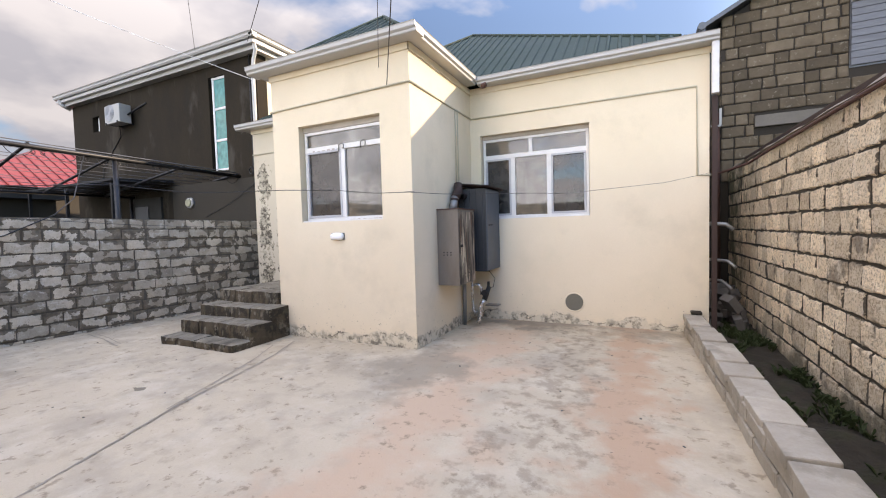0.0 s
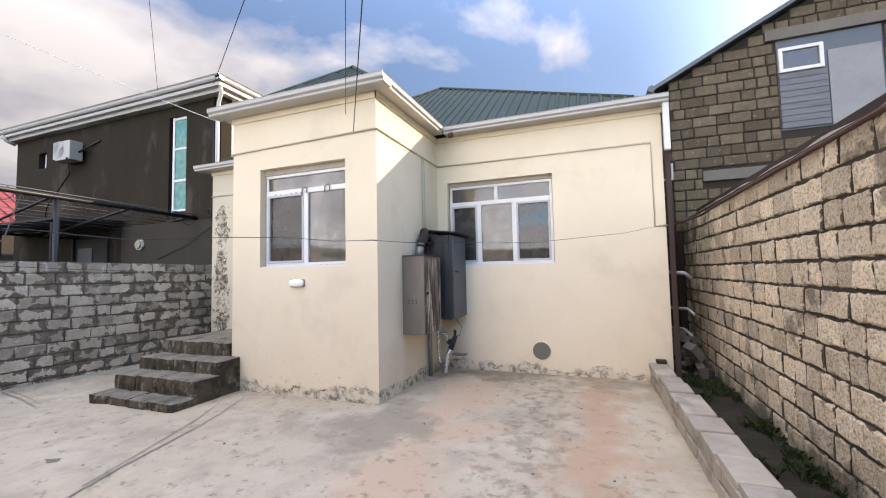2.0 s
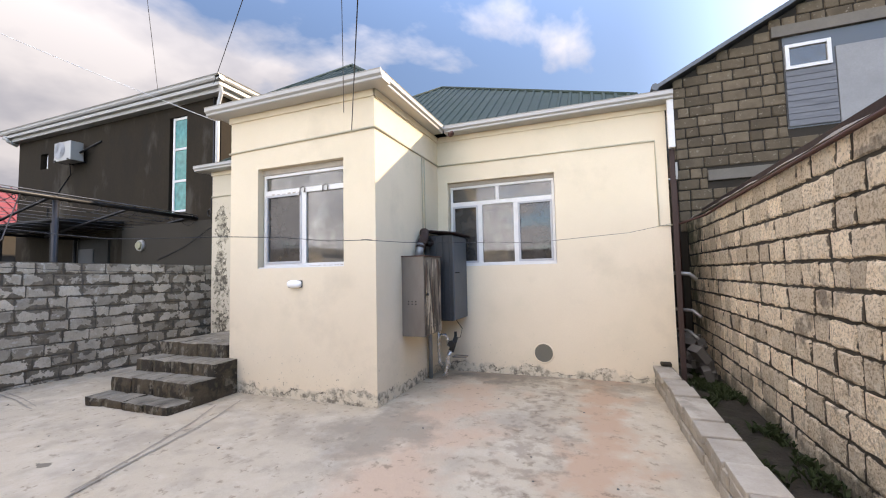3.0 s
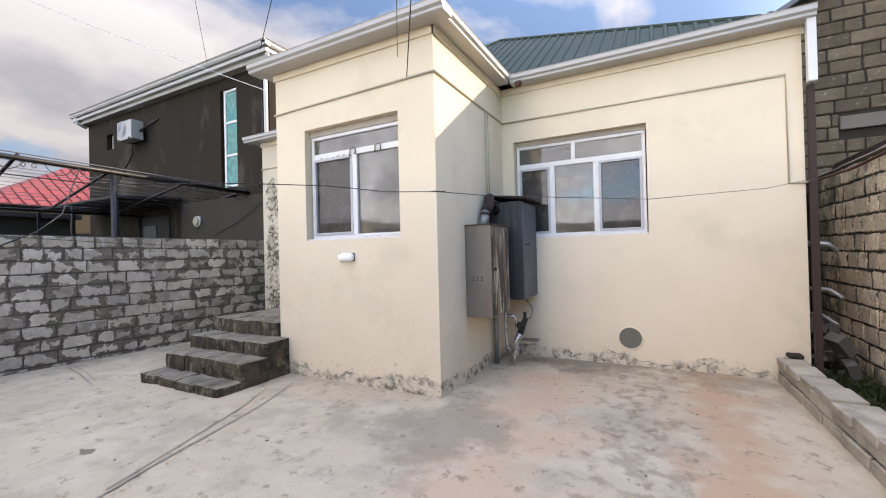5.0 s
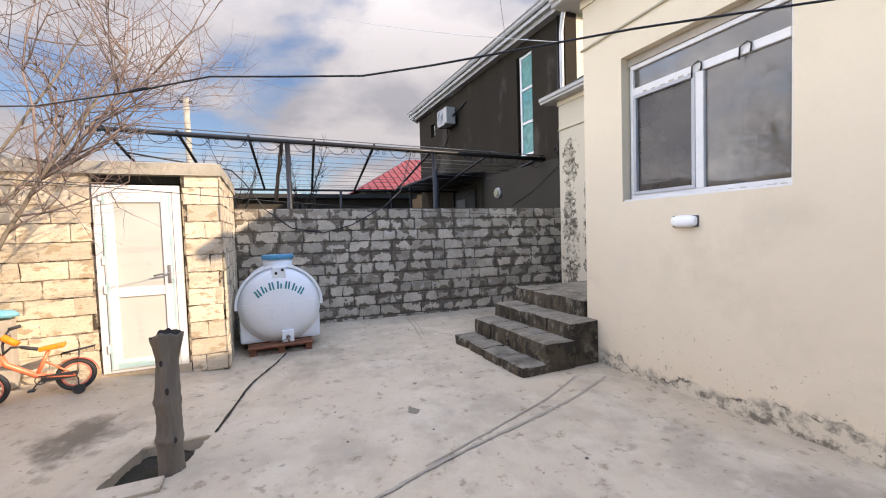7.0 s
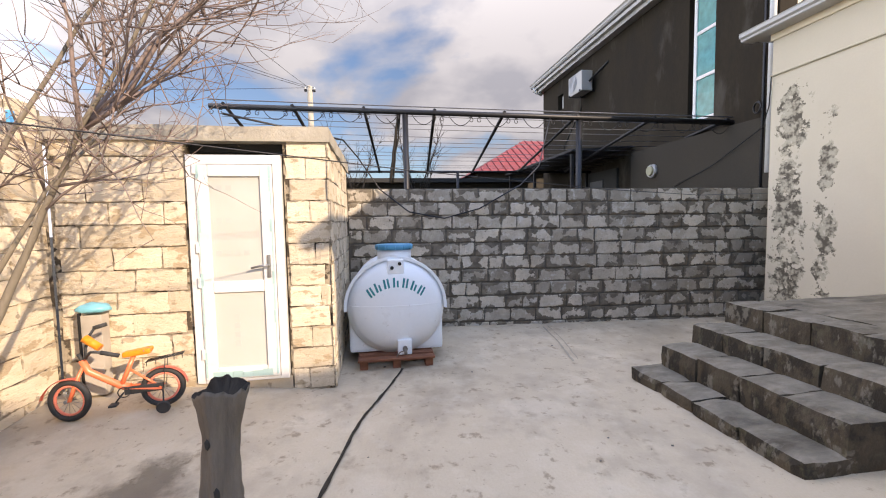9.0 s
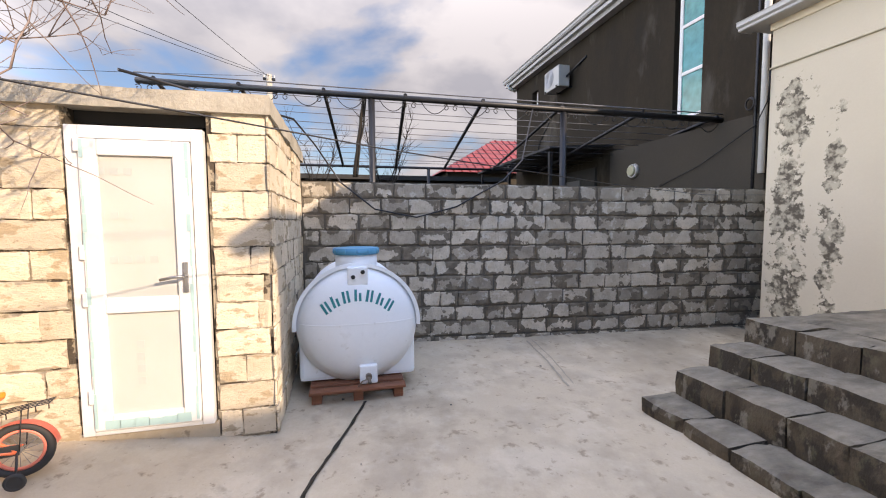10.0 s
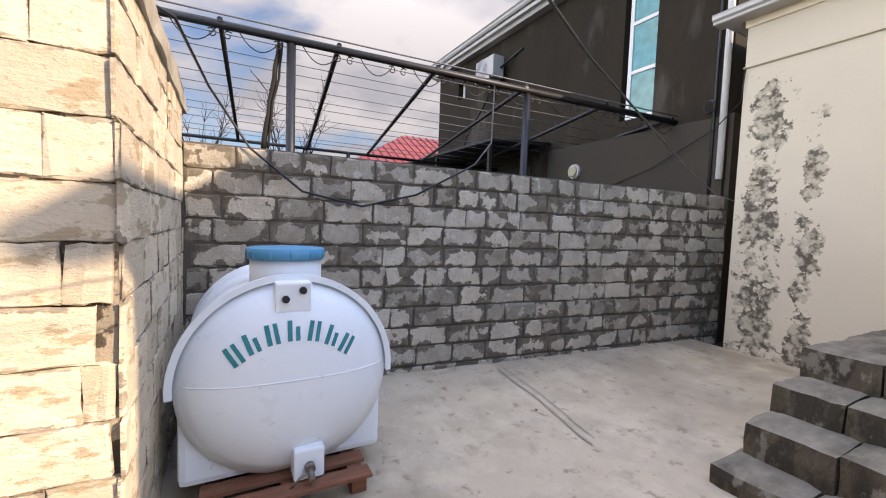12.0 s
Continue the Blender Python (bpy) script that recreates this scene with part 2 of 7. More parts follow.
M["cream"] = material("cream_plaster", (0.73, 0.622, 0.465), (0.66, 0.558, 0.41), (0.77, 0.668, 0.51), 0.9, grain=45, blotch=0.8, bump=0.25, bump_scale=0.004,
    stains=(((0.63, 0.56, 0.41), 1.5, 0.52, 0.72, 0.5), ((0.44, 0.38, 0.28), 1.2, 0.54, 0.78, 0.4), ((0.30, 0.27, 0.22), 2.0, 0.44, 0.66, 0.55, ("X", -4.85, 0.7), ("Z", 0.1, 0.6))), foot=0.15)
M["grey_block"] = material("grey_block", (0.45, 0.395, 0.315), (0.28, 0.245, 0.19), (0.64, 0.58, 0.485), 0.95, grain=70, blotch=6, bump=0.9, bump_scale=0.014, vary=0.33,
    stains=(((0.58, 0.55, 0.49), 9.0, 0.58, 0.64, 0.6), ((0.20, 0.18, 0.15), 30.0, 0.60, 0.66, 0.5)), smear=((0.165, 0.14, 0.108), 0.028, 0.55, 4.6, 0.38))
M["grey_mortar"] = material("grey_mortar", (0.125, 0.108, 0.088), grain=60, blotch=5, bump=0.7, bump_scale=0.012)
M["tan_block"] = material("tan_shell_block", (0.82, 0.665, 0.475), (0.60, 0.46, 0.31), (0.92, 0.80, 0.63), 0.95, grain=55, blotch=7, bump=1.0, bump_scale=0.035, vary=0.28,
    stains=(((0.155, 0.13, 0.105), 2.0, 0.57, 0.63, 0.7), ((0.16, 0.105, 0.06), 48, 0.50, 0.60, 0.5), ((0.74, 0.64, 0.49), 8.0, 0.56, 0.66, 0.6), ((0.11, 0.10, 0.07), 2.5, 0.44, 0.62, 0.8, ("Z", 0.0, 0.7)), ((0.07, 0.075, 0.04), 2.5, 0.42, 0.60, 0.8, ("Y", 9.8, 2.0))), smear=((0.14, 0.115, 0.088), 0.004, 0.085, 13.0, 0.34))
M["tan_mortar"] = material("tan_mortar", (0.07, 0.059, 0.045), grain=60, blotch=5, bump=0.7, bump_scale=0.012)
M["pale_block"] = material("pale_limestone_block", (0.61, 0.51, 0.375), (0.52, 0.43, 0.31), (0.72, 0.635, 0.51), 0.95, grain=42, blotch=5, bump=0.8, bump_scale=0.012, vary=0.16, stretch=(1, 1, 2.2),
    stains=(((0.34, 0.25, 0.15), 4.5, 0.56, 0.60, 0.7), ((0.22, 0.16, 0.10), 26, 0.62, 0.67, 0.5)), smear=((0.34, 0.285, 0.215), 0.004, 0.14, 8.0, 0.40))
M["pale_mortar"] = material("pale_mortar", (0.36, 0.30, 0.22), grain=60, blotch=5, bump=0.8, bump_scale=0.014, stains=(((0.05, 0.037, 0.027), 6, 0.50, 0.53, 0.9),))
M["umber_block"] = material("umber_block", (0.13, 0.098, 0.065), (0.078, 0.06, 0.04), (0.19, 0.15, 0.105), 0.95, grain=40, blotch=5, bump=0.9, bump_scale=0.018, vary=0.3,
    stains=(((0.27, 0.235, 0.18), 14, 0.60, 0.68, 0.7),), smear=((0.05, 0.041, 0.032), -0.006, 0.03, 12.0, 0.38))
M["umber_mortar"] = material("umber_mortar", (0.040, 0.033, 0.026), grain=60, blotch=5, bump=0.6, bump_scale=0.012)
M["dark_render"] = material("dark_cement_render", (0.030, 0.0225, 0.0145), (0.015, 0.011, 0.0075), (0.046, 0.036, 0.024), 0.95, grain=30, blotch=1.8, bump=0.4, bump_scale=0.01, stretch=(1, 1, 0.4),
    stains=(((0.085, 0.074, 0.06), 1.6, 0.56, 0.70, 0.6), ((0.022, 0.018, 0.014), 2.6, 0.55, 0.66, 0.6)))
M["grey_render"] = material("grey_cement_render", (0.052, 0.044, 0.034), grain=30, blotch=1.2, bump=0.4, bump_scale=0.01)
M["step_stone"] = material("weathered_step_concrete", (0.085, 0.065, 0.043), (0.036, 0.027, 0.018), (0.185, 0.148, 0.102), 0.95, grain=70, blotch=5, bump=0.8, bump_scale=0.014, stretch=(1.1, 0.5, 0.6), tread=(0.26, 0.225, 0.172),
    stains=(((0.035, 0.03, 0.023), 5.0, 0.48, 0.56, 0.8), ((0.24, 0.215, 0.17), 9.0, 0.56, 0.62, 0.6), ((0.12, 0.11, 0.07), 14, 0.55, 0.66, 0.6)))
M["groove_dirt"] = material("groove_dirt", (0.32, 0.275, 0.215), (0.23, 0.195, 0.15), (0.42, 0.37, 0.30), 0.95, grain=60, blotch=12, bump=0.4)
M["white_metal"] = plain("white_painted_metal", (0.43, 0.415, 0.39), 0.45)
M["pvc"] = material("white_pvc", (0.70, 0.69, 0.67), (0.58, 0.565, 0.54), (0.76, 0.75, 0.735), 0.35, grain=20, blotch=4, bump=0.03, bump_scale=0.002)
M["green_roof"] = material("green_roof_sheet", (0.043, 0.060, 0.047), (0.033, 0.047, 0.037), (0.058, 0.08, 0.064), 0.75, 0.0, grain=14, blotch=1.5, bump=0.1, bump_scale=0.004)
M["red_roof"] = material("red_roof_sheet", (0.24, 0.04, 0.038), rough=0.5, grain=10, blotch=1.5, bump=0.1)
M["soil"] = material("soil", (0.038, 0.031, 0.023), (0.018, 0.015, 0.011), (0.065, 0.055, 0.042), 1.0, grain=30, blotch=6, bump=1.0, bump_scale=0.03,
    stains=(((0.032, 0.032, 0.018), 4, 0.52, 0.6, 0.8),))
M["black_steel"] = plain("black_painted_steel", (0.02, 0.02, 0.022), 0.45, 0.3)
M["wire"] = plain("wire_grey", (0.12, 0.12, 0.125), 0.5, 0.3)
M["dark"] = plain("dark_interior", (0.03, 0.028, 0.025), 0.9)
M["room"] = plain("room_plaster", (0.30, 0.29, 0.26), 0.9)


def glass_material(name, tint, rough=0.04, body=0.35, body_colour=(0.2, 0.2, 0.2), gloss=1.1):
    m = bpy.data.materials.new(name)
    m.use_nodes = True
    n, l = m.node_tree.nodes, m.node_tree.links
    n.clear()
    out = n.new("ShaderNodeOutputMaterial")
    gl = n.new("ShaderNodeBsdfGlossy")
    gl.inputs["Roughness"].default_value = rough
    gl.inputs["Color"].default_value = (0.9, 0.9, 0.9, 1)
    tr = n.new("ShaderNodeBsdfTransparent")
    tr.inputs["Color"].default_value = (*tint, 1)
    df = n.new("ShaderNodeBsdfDiffuse")
    df.inputs["Color"].default_value = (*body_colour, 1)
    geo = n.new("ShaderNodeNewGeometry")
    no = n.new("ShaderNodeTexNoise")
    no.inputs["Scale"].default_value = 6.0
    no.inputs["Detail"].default_value = 5.0
    l.new(geo.outputs["Position"], no.inputs["Vector"])
    mr = n.new("ShaderNodeMapRange")
    mr.inputs["From Min"].default_value, mr.inputs["From Max"].default_value = 0.3, 0.7
    mr.inputs["To Min"].default_value, mr.inputs["To Max"].default_value = body * 0.6, min(1, body * 1.4)
    l.new(no.outputs["Fac"], mr.inputs["Value"])
    m1 = n.new("ShaderNodeMixShader")
    l.new(mr.outputs["Result"], m1.inputs[0])
    l.new(tr.outputs[0], m1.inputs[1])
    l.new(df.outputs[0], m1.inputs[2])
    fr = n.new("ShaderNodeFresnel")
    fr.inputs["IOR"].default_value = 1.6
    add = n.new("ShaderNodeMath")
    add.operation = "MULTIPLY_ADD"
    add.inputs[1].default_value = gloss
    add.inputs[2].default_value = 0.04
    l.new(fr.outputs[0], add.inputs[0])
    m2 = n.new("ShaderNodeMixShader")
    l.new(add.outputs[0], m2.inputs[0])
    l.new(m1.outputs[0], m2.inputs[1])
    l.new(gl.outputs[0], m2.inputs[2])
    l.new(m2.outputs[0], out.inputs[0])
    return m


M["glass"] = glass_material("dusty_glass", (0.75, 0.78, 0.78), body=0.40, body_colour=(0.17, 0.155, 0.135), gloss=0.38)
M["mesh_glass"] = glass_material("screened_glass", (0.35, 0.36, 0.37), body=0.8, body_colour=(0.06, 0.056, 0.052), gloss=0.02)
M["green_glass"] = glass_material("green_mirror_glass", (0.1, 0.35, 0.3), body=0.9, body_colour=(0.05, 0.30, 0.27), gloss=0.9)

M["moulding"] = plain("moulding_paint", (0.50, 0.45, 0.33), 0.8)
M["screen_frame"] = plain("screen_frame_grey", (0.42, 0.42, 0.43), 0.5)
M["grey_sheet"] = plain("grey_sheet_metal", (0.10, 0.105, 0.11), 0.45, 0.4)
M["peel"] = material("peeling_cream_plaster", (0.58, 0.505, 0.385), (0.52, 0.45, 0.34), (0.63, 0.555, 0.425), 0.9, grain=45, blotch=0.8, bump=0.3, bump_scale=0.005,
    stains=(((0.63, 0.56, 0.42), 1.5, 0.55, 0.75, 0.45),), foot=0.02, peel=((-7.50, 0.30, 3.25), (-7.05, 0.17, 2.75)))
M["rust"] = material("brown_rusty_paint", (0.10, 0.05, 0.038), grain=30, blotch=6, rough=0.7, bump=0.3)
M["rust_dark"] = material("dark_rusty_steel", (0.055, 0.035, 0.030), grain=30, blotch=6, rough=0.7, bump=0.3)
M["old_steel"] = material("streaked_steel", (0.21, 0.18, 0.15), (0.14, 0.115, 0.095), (0.29, 0.26, 0.225), 0.5, 0.3, grain=40, blotch=5, bump=0.1, stretch=(1, 1, 0.3),
    stains=(((0.10, 0.055, 0.03), 3.0, 0.60, 0.72, 0.6),))
M["old_steel_door"] = material("scorched_steel", (0.25, 0.21, 0.17), (0.17, 0.135, 0.105), (0.36, 0.32, 0.27), 0.5, 0.2, grain=40, blotch=5, bump=0.1, stretch=(1, 1, 0.16),
    stains=(((0.035, 0.028, 0.024), 12.0, 0.45, 0.52, 0.9), ((0.55, 0.48, 0.37), 13.0, 0.55, 0.60, 0.8), ((0.14, 0.06, 0.025), 5.0, 0.55, 0.64, 0.8)))
M["lamp_white"] = plain("lamp_white", (0.86, 0.86, 0.85), 0.3)
M["vent_cement"] = plain("vent_cement", (0.15, 0.14, 0.11), 0.9)
M["slate_sheet"] = plain("slate_grey_sheet", (0.035, 0.038, 0.041), 0.55, 0.2)
M["slate_door"] = plain("slate_blue_door", (0.075, 0.09, 0.105), 0.5, 0.1)
M["galv"] = plain("dull_galvanised_steel", (0.28, 0.28, 0.275), 0.45, 0.6)
M["foil"] = material("silver_foil", (0.62, 0.62, 0.62), rough=0.25, metal=0.95, grain=70, blotch=20, bump=0.9, bump_scale=0.01)
M["rubble"] = material("dark_rubble", (0.12, 0.11, 0.10), grain=40, blotch=5, bump=0.6)
M["tan_mortar_pale"] = material("pale_tan_cement", (0.28, 0.23, 0.18), (0.16, 0.13, 0.10), (0.36, 0.30, 0.24), grain=40, blotch=5, bump=0.8, bump_scale=0.015)
M["lens"] = plain("aged_lamp_lens", (0.38, 0.36, 0.24), 0.4)
M["grey_board"] = material("grey_weathered_board", (0.17, 0.175, 0.19), (0.09, 0.095, 0.10), (0.25, 0.26, 0.275), 0.85, grain=30, blotch=4, bump=0.5, stretch=(0.3, 1, 2.5))
M["cement_sheet"] = material("cement_sheet", (0.27, 0.27, 0.27), rough=0.85, grain=30, blotch=2, bump=0.15)
M["umber_cement"] = material("umber_cement", (0.17, 0.15, 0.125), grain=30, blotch=3, bump=0.5)
M["bark_dark"] = material("dark_bark", (0.03, 0.025, 0.02), grain=50, blotch=10, bump=0.8, bump_scale=0.01)
M["bark"] = material("pale_grey_bark", (0.22, 0.185, 0.14), (0.14, 0.115, 0.085), (0.30, 0.255, 0.20), 0.9, grain=60, blotch=9, bump=0.7, bump_scale=0.008, stretch=(1, 1, 0.4))
M["twig"] = material("reddish_twig", (0.25, 0.185, 0.16), (0.15, 0.105, 0.09), (0.34, 0.27, 0.235), 0.85, grain=40, blotch=6, bump=0.2)
M["stump"] = material("weathered_trunk", (0.19, 0.16, 0.125), (0.085, 0.07, 0.055), (0.28, 0.24, 0.195), 0.95, grain=45, blotch=9, bump=1.0, bump_scale=0.016, stretch=(1, 1, 0.18), local=True)
M["slab"] = material("rough_cast_concrete", (0.38, 0.34, 0.27), (0.27, 0.24, 0.19), (0.48, 0.43, 0.35), 0.95, grain=40, blotch=4, bump=0.8, bump_scale=0.012,
    stains=(((0.18, 0.16, 0.13), 3.5, 0.56, 0.66, 0.6),))
M["film_panel"] = material("filmed_door_panel", (0.50, 0.49, 0.45), (0.44, 0.43, 0.39), (0.55, 0.54, 0.50), 0.4, grain=12, blotch=3, bump=0.05)
M["blue_film"] = plain("pale_blue_film", (0.36, 0.52, 0.51), 0.35)
M["film_print"] = plain("faded_print", (0.44, 0.46, 0.43), 0.4)
M["tank"] = material("white_tank_plastic", (0.79, 0.84, 0.86), (0.74, 0.79, 0.81), (0.84, 0.88, 0.90), 0.42, grain=30, blotch=3, bump=0.06, bump_scale=0.003,
    stains=(((0.58, 0.60, 0.59), 5.0, 0.60, 0.74, 0.5), ((0.50, 0.50, 0.47), 18.0, 0.66, 0.70, 0.4)))
M["blue_lid"] = plain("blue_lid_plastic", (0.045, 0.28, 0.46), 0.4)
M["teal"] = material("teal_stencil_paint", (0.015, 0.22, 0.24), (0.01, 0.17, 0.19), (0.04, 0.30, 0.32), 0.5, grain=30, blotch=10, bump=0.05)
M["pallet"] = material("red_brown_pallet_wood", (0.23, 0.095, 0.055), (0.13, 0.05, 0.03), (0.33, 0.15, 0.09), 0.85, grain=40, blotch=8, bump=0.5, stretch=(3, 0.4, 3))
M["coral"] = plain("coral_plastic", (0.78, 0.22, 0.15), 0.4)
M["orange"] = plain("orange_paint", (0.82, 0.19, 0.085), 0.3)
M["orange_seat"] = material("orange_seat_vinyl", (0.85, 0.27, 0.03), rough=0.4, grain=20, blotch=8, bump=0.05, stains=(((0.30, 0.08, 0.30), 14, 0.62, 0.66, 0.8),))
M["rubber"] = plain("black_rubber", (0.03, 0.03, 0.03), 0.7)
M["old_board"] = material("old_grey_board", (0.42, 0.37, 0.31), grain=40, blotch=5, bump=0.3)
M["teal_bag"] = plain("teal_plastic_bag", (0.14, 0.42, 0.50), 0.35)
M["peg_blue"] = plain("blue_peg", (0.08, 0.38, 0.72), 0.35)
M["peg_white"] = plain("white_peg", (0.8, 0.8, 0.8), 0.35)
M["peg_green"] = plain("green_peg", (0.05, 0.5, 0.42), 0.35)
M["peg_lime"] = plain("lime_peg", (0.35, 0.7, 0.1), 0.35)
M["weed"] = material("weed_leaf", (0.032, 0.045, 0.016), rough=0.7, grain=20, blotch=6, bump=0.1)
M["kerb_block"] = material("whitewashed_limestone", (0.39, 0.34, 0.275), (0.27, 0.23, 0.18), (0.50, 0.45, 0.375), 0.95, grain=50, blotch=4, bump=0.7, bump_scale=0.012, vary=0.12,
    stains=(((0.24, 0.21, 0.165), 3.0, 0.54, 0.64, 0.7),))


# ---- mesh helpers ----
def part(name, bm, mat, parent=None, label="", smooth=False):
    me = bpy.data.meshes.new(name)
    bm.normal_update()
    bm.to_mesh(me)
    bm.free()
    for m in (mat if isinstance(mat, (list, tuple)) else [mat]):
        me.materials.append(m)
    if smooth:
        for p in me.polygons:
            p.use_smooth = True
    ob = new(name, me)
    ob.parent = parent
    if label:
        tagged(ob, label)
    return ob


def holder(name, label, category, at=(0, 0, 0), rz=0.0, group="", kind=""):
    ob = new(name)
    ob.empty_display_size = 0.1
    ob.matrix_world = pose(*at, 0, 0, rz)
    return tagged(ob, label, category, group, kind)


def box(bm, x0, x1, y0, y1, z0, z1, bevel=0.0, m=None, mi=0):
    """Adds a box to bm; m: a matrix; bevel: rounded edges."""
    r = bmesh.ops.create_cube(bm, size=1.0)
    vs = r["verts"]
    t = Matrix.Translation(((x0 + x1) / 2, (y0 + y1) / 2, (z0 + z1) / 2)) @ Matrix.Diagonal((abs(x1 - x0), abs(y1 - y0), abs(z1 - z0), 1))
    bmesh.ops.transform(bm, matrix=(m @ t if m else t), verts=vs)
    fs = list({f for v in vs for f in v.link_faces})
    for f in fs:
        f.material_index = mi
    if bevel:
        es = list({e for v in vs for e in v.link_edges})
        bmesh.ops.bevel(bm, geom=es, offset=bevel, segments=2, profile=0.6, affect="EDGES")
    return vs


def cyl(bm, a, b, r0, r1=None, seg=12, caps=True, mi=0):
    """Adds a tapered cylinder from a to b."""
    a, b = Vector(a), Vector(b)
    d = b - a
    r1 = r0 if r1 is None else r1
    q = d.to_track_quat("Z", "Y").to_matrix().to_4x4()
    m = Matrix.Translation((a + b) / 2) @ q
    before = len(bm.faces)
    bmesh.ops.create_cone(bm, cap_ends=caps, segments=seg, radius1=r0, radius2=max(r1, 1e-4), depth=d.length, matrix=m)
    bm.faces.ensure_lookup_table()
    for f in bm.faces[before:]:
        f.material_index = mi
        f.smooth = len(f.verts) == 4


def tube(bm, pts, r, seg=6, r_end=None, power=1.0):
    """Adds a tube along points, mitred at its turns."""
    pts = [Vector(p) for p in pts]
    rings = []
    up = Vector((0.13, 0.31, 0.94))
    for i, p in enumerate(pts):
        d = (pts[min(i + 1, len(pts) - 1)] - pts[max(i - 1, 0)]).normalized()
        s = d.cross(up)
        if s.length < 0.1:
            s = d.cross(Vector((1, 0, 0)))
        s.normalize()
        u = s.cross(d)
        rr = r if r_end is None else r + (r_end - r) * (i / (len(pts) - 1)) ** power
        rings.append([bm.verts.new(p + rr * (math.cos(2 * math.pi * k / seg) * s + math.sin(2 * math.pi * k / seg) * u)) for k in range(seg)])
    for a, b in zip(rings, rings[1:]):
        for k in range(seg):
            f = bm.faces.new((a[k], a[(k + 1) % seg], b[(k + 1) % seg], b[k]))
            f.smooth = True
    bm.faces.new(rings[0][::-1])
    bm.faces.new(rings[-1])


def sag(a, b, drop, count=14):
    a, b = Vector(a), Vector(b)
    return [a.lerp(b, i / count) - Vector((0, 0, drop * 4 * (i / count) * (1 - i / count))) for i in range(count + 1)]


def sheet_material_box(name, x0, x1, y0, y1, z0, z1, mat, label, category, kind="structure"):
    bm = bmesh.new()
    box(bm, x0, x1, y0, y1, z0, z1)
    return tagged(part(name, bm, mat), label, category, kind=kind)


def wall_with_holes(name, axis, at, thick, u0, u1, z0, z1, holes, mat, label):
    """A straight wall. axis 'x': runs along x with its outer face at y = at; 'y': along y, at x = at. thick is signed, inwards."""
    us = sorted({u0, u1, *[h[0] for h in holes], *[h[1] for h in holes]})
    bm = bmesh.new()
    for a, b in zip(us, us[1:]):
        cuts = [(h[2], h[3]) for h in holes if h[0] <= a and h[1] >= b]
        z = z0
        for c0, c1 in sorted(cuts) + [(z1, z1)]:
            if c0 > z:
                if axis == "x":
                    box(bm, a, b, min(at, at + thick), max(at, at + thick), z, c0)
                else:
                    box(bm, min(at, at + thick), max(at, at + thick), a, b, z, c0)
            z = c1
    bmesh.ops.remove_doubles(bm, verts=bm.verts, dist=0.0005)
    return tagged(part(name, bm, mat), label, "wall", kind="structure")


BLOCKS = {}


def block_mesh(length, height, depth, variant, mat, rough_by, chamfer):
    """A worn masonry block with chamfered, uneven edges; its back at y = 0, its face at y = -depth."""
    key = (round(length, 2), round(height, 3), depth, variant, mat.name)
    if key in BLOCKS:
        return BLOCKS[key]
    rng = random.Random(str(key))
    c = chamfer
    j = rough_by
    hl, hh = length / 2, height / 2
    xs = [-hl, -hl + c, -hl * 0.3, hl * 0.35, hl - c, hl]
    zs = [-hh, -hh + c, hh - c, hh]
    verts, faces = [], []
    idx = {}
    for a, x in enumerate(xs):
        for b, z in enumerate(zs):
            edge = a in (0, 5) or b in (0, 3)
            corner = a in (0, 5) and b in (0, 3)
            y = -depth + (c * 0.8 if edge else 0) + (c * 0.7 if corner else 0) + rng.uniform(-j, j) * 0.5
            dx = rng.uniform(-j, j) * (0.9 if a in (0, 5) else 2)
            dz = rng.uniform(-j, j) * (0.9 if b in (0, 3) else 0.6)
            idx[a, b] = len(verts)
            verts.append((x * (0.97 if corner else 1) + dx, y, z * (0.96 if corner else 1) + dz))
    for a in range(5):
        for b in range(3):
            faces.append((idx[a, b], idx[a + 1, b], idx[a + 1, b + 1], idx[a, b + 1]))
    rim = [(a, 0) for a in range(6)] + [(5, b) for b in range(1, 4)] + [(a, 3) for a in range(4, -1, -1)] + [(0, b) for b in range(2, 0, -1)]
    base = len(verts)
    for a, b in rim:
        v = verts[idx[a, b]]
        verts.append((v[0], 0.0, v[2]))
    k = len(rim)
    for i in range(k):
        i2 = (i + 1) % k
        faces.append((idx[rim[i2]], idx[rim[i]], base + i, base + i2))
    me = bpy.data.meshes.new("block")
    me.from_pydata(verts, [], faces)
    me.materials.append(mat)
    BLOCKS[key] = me
    return me


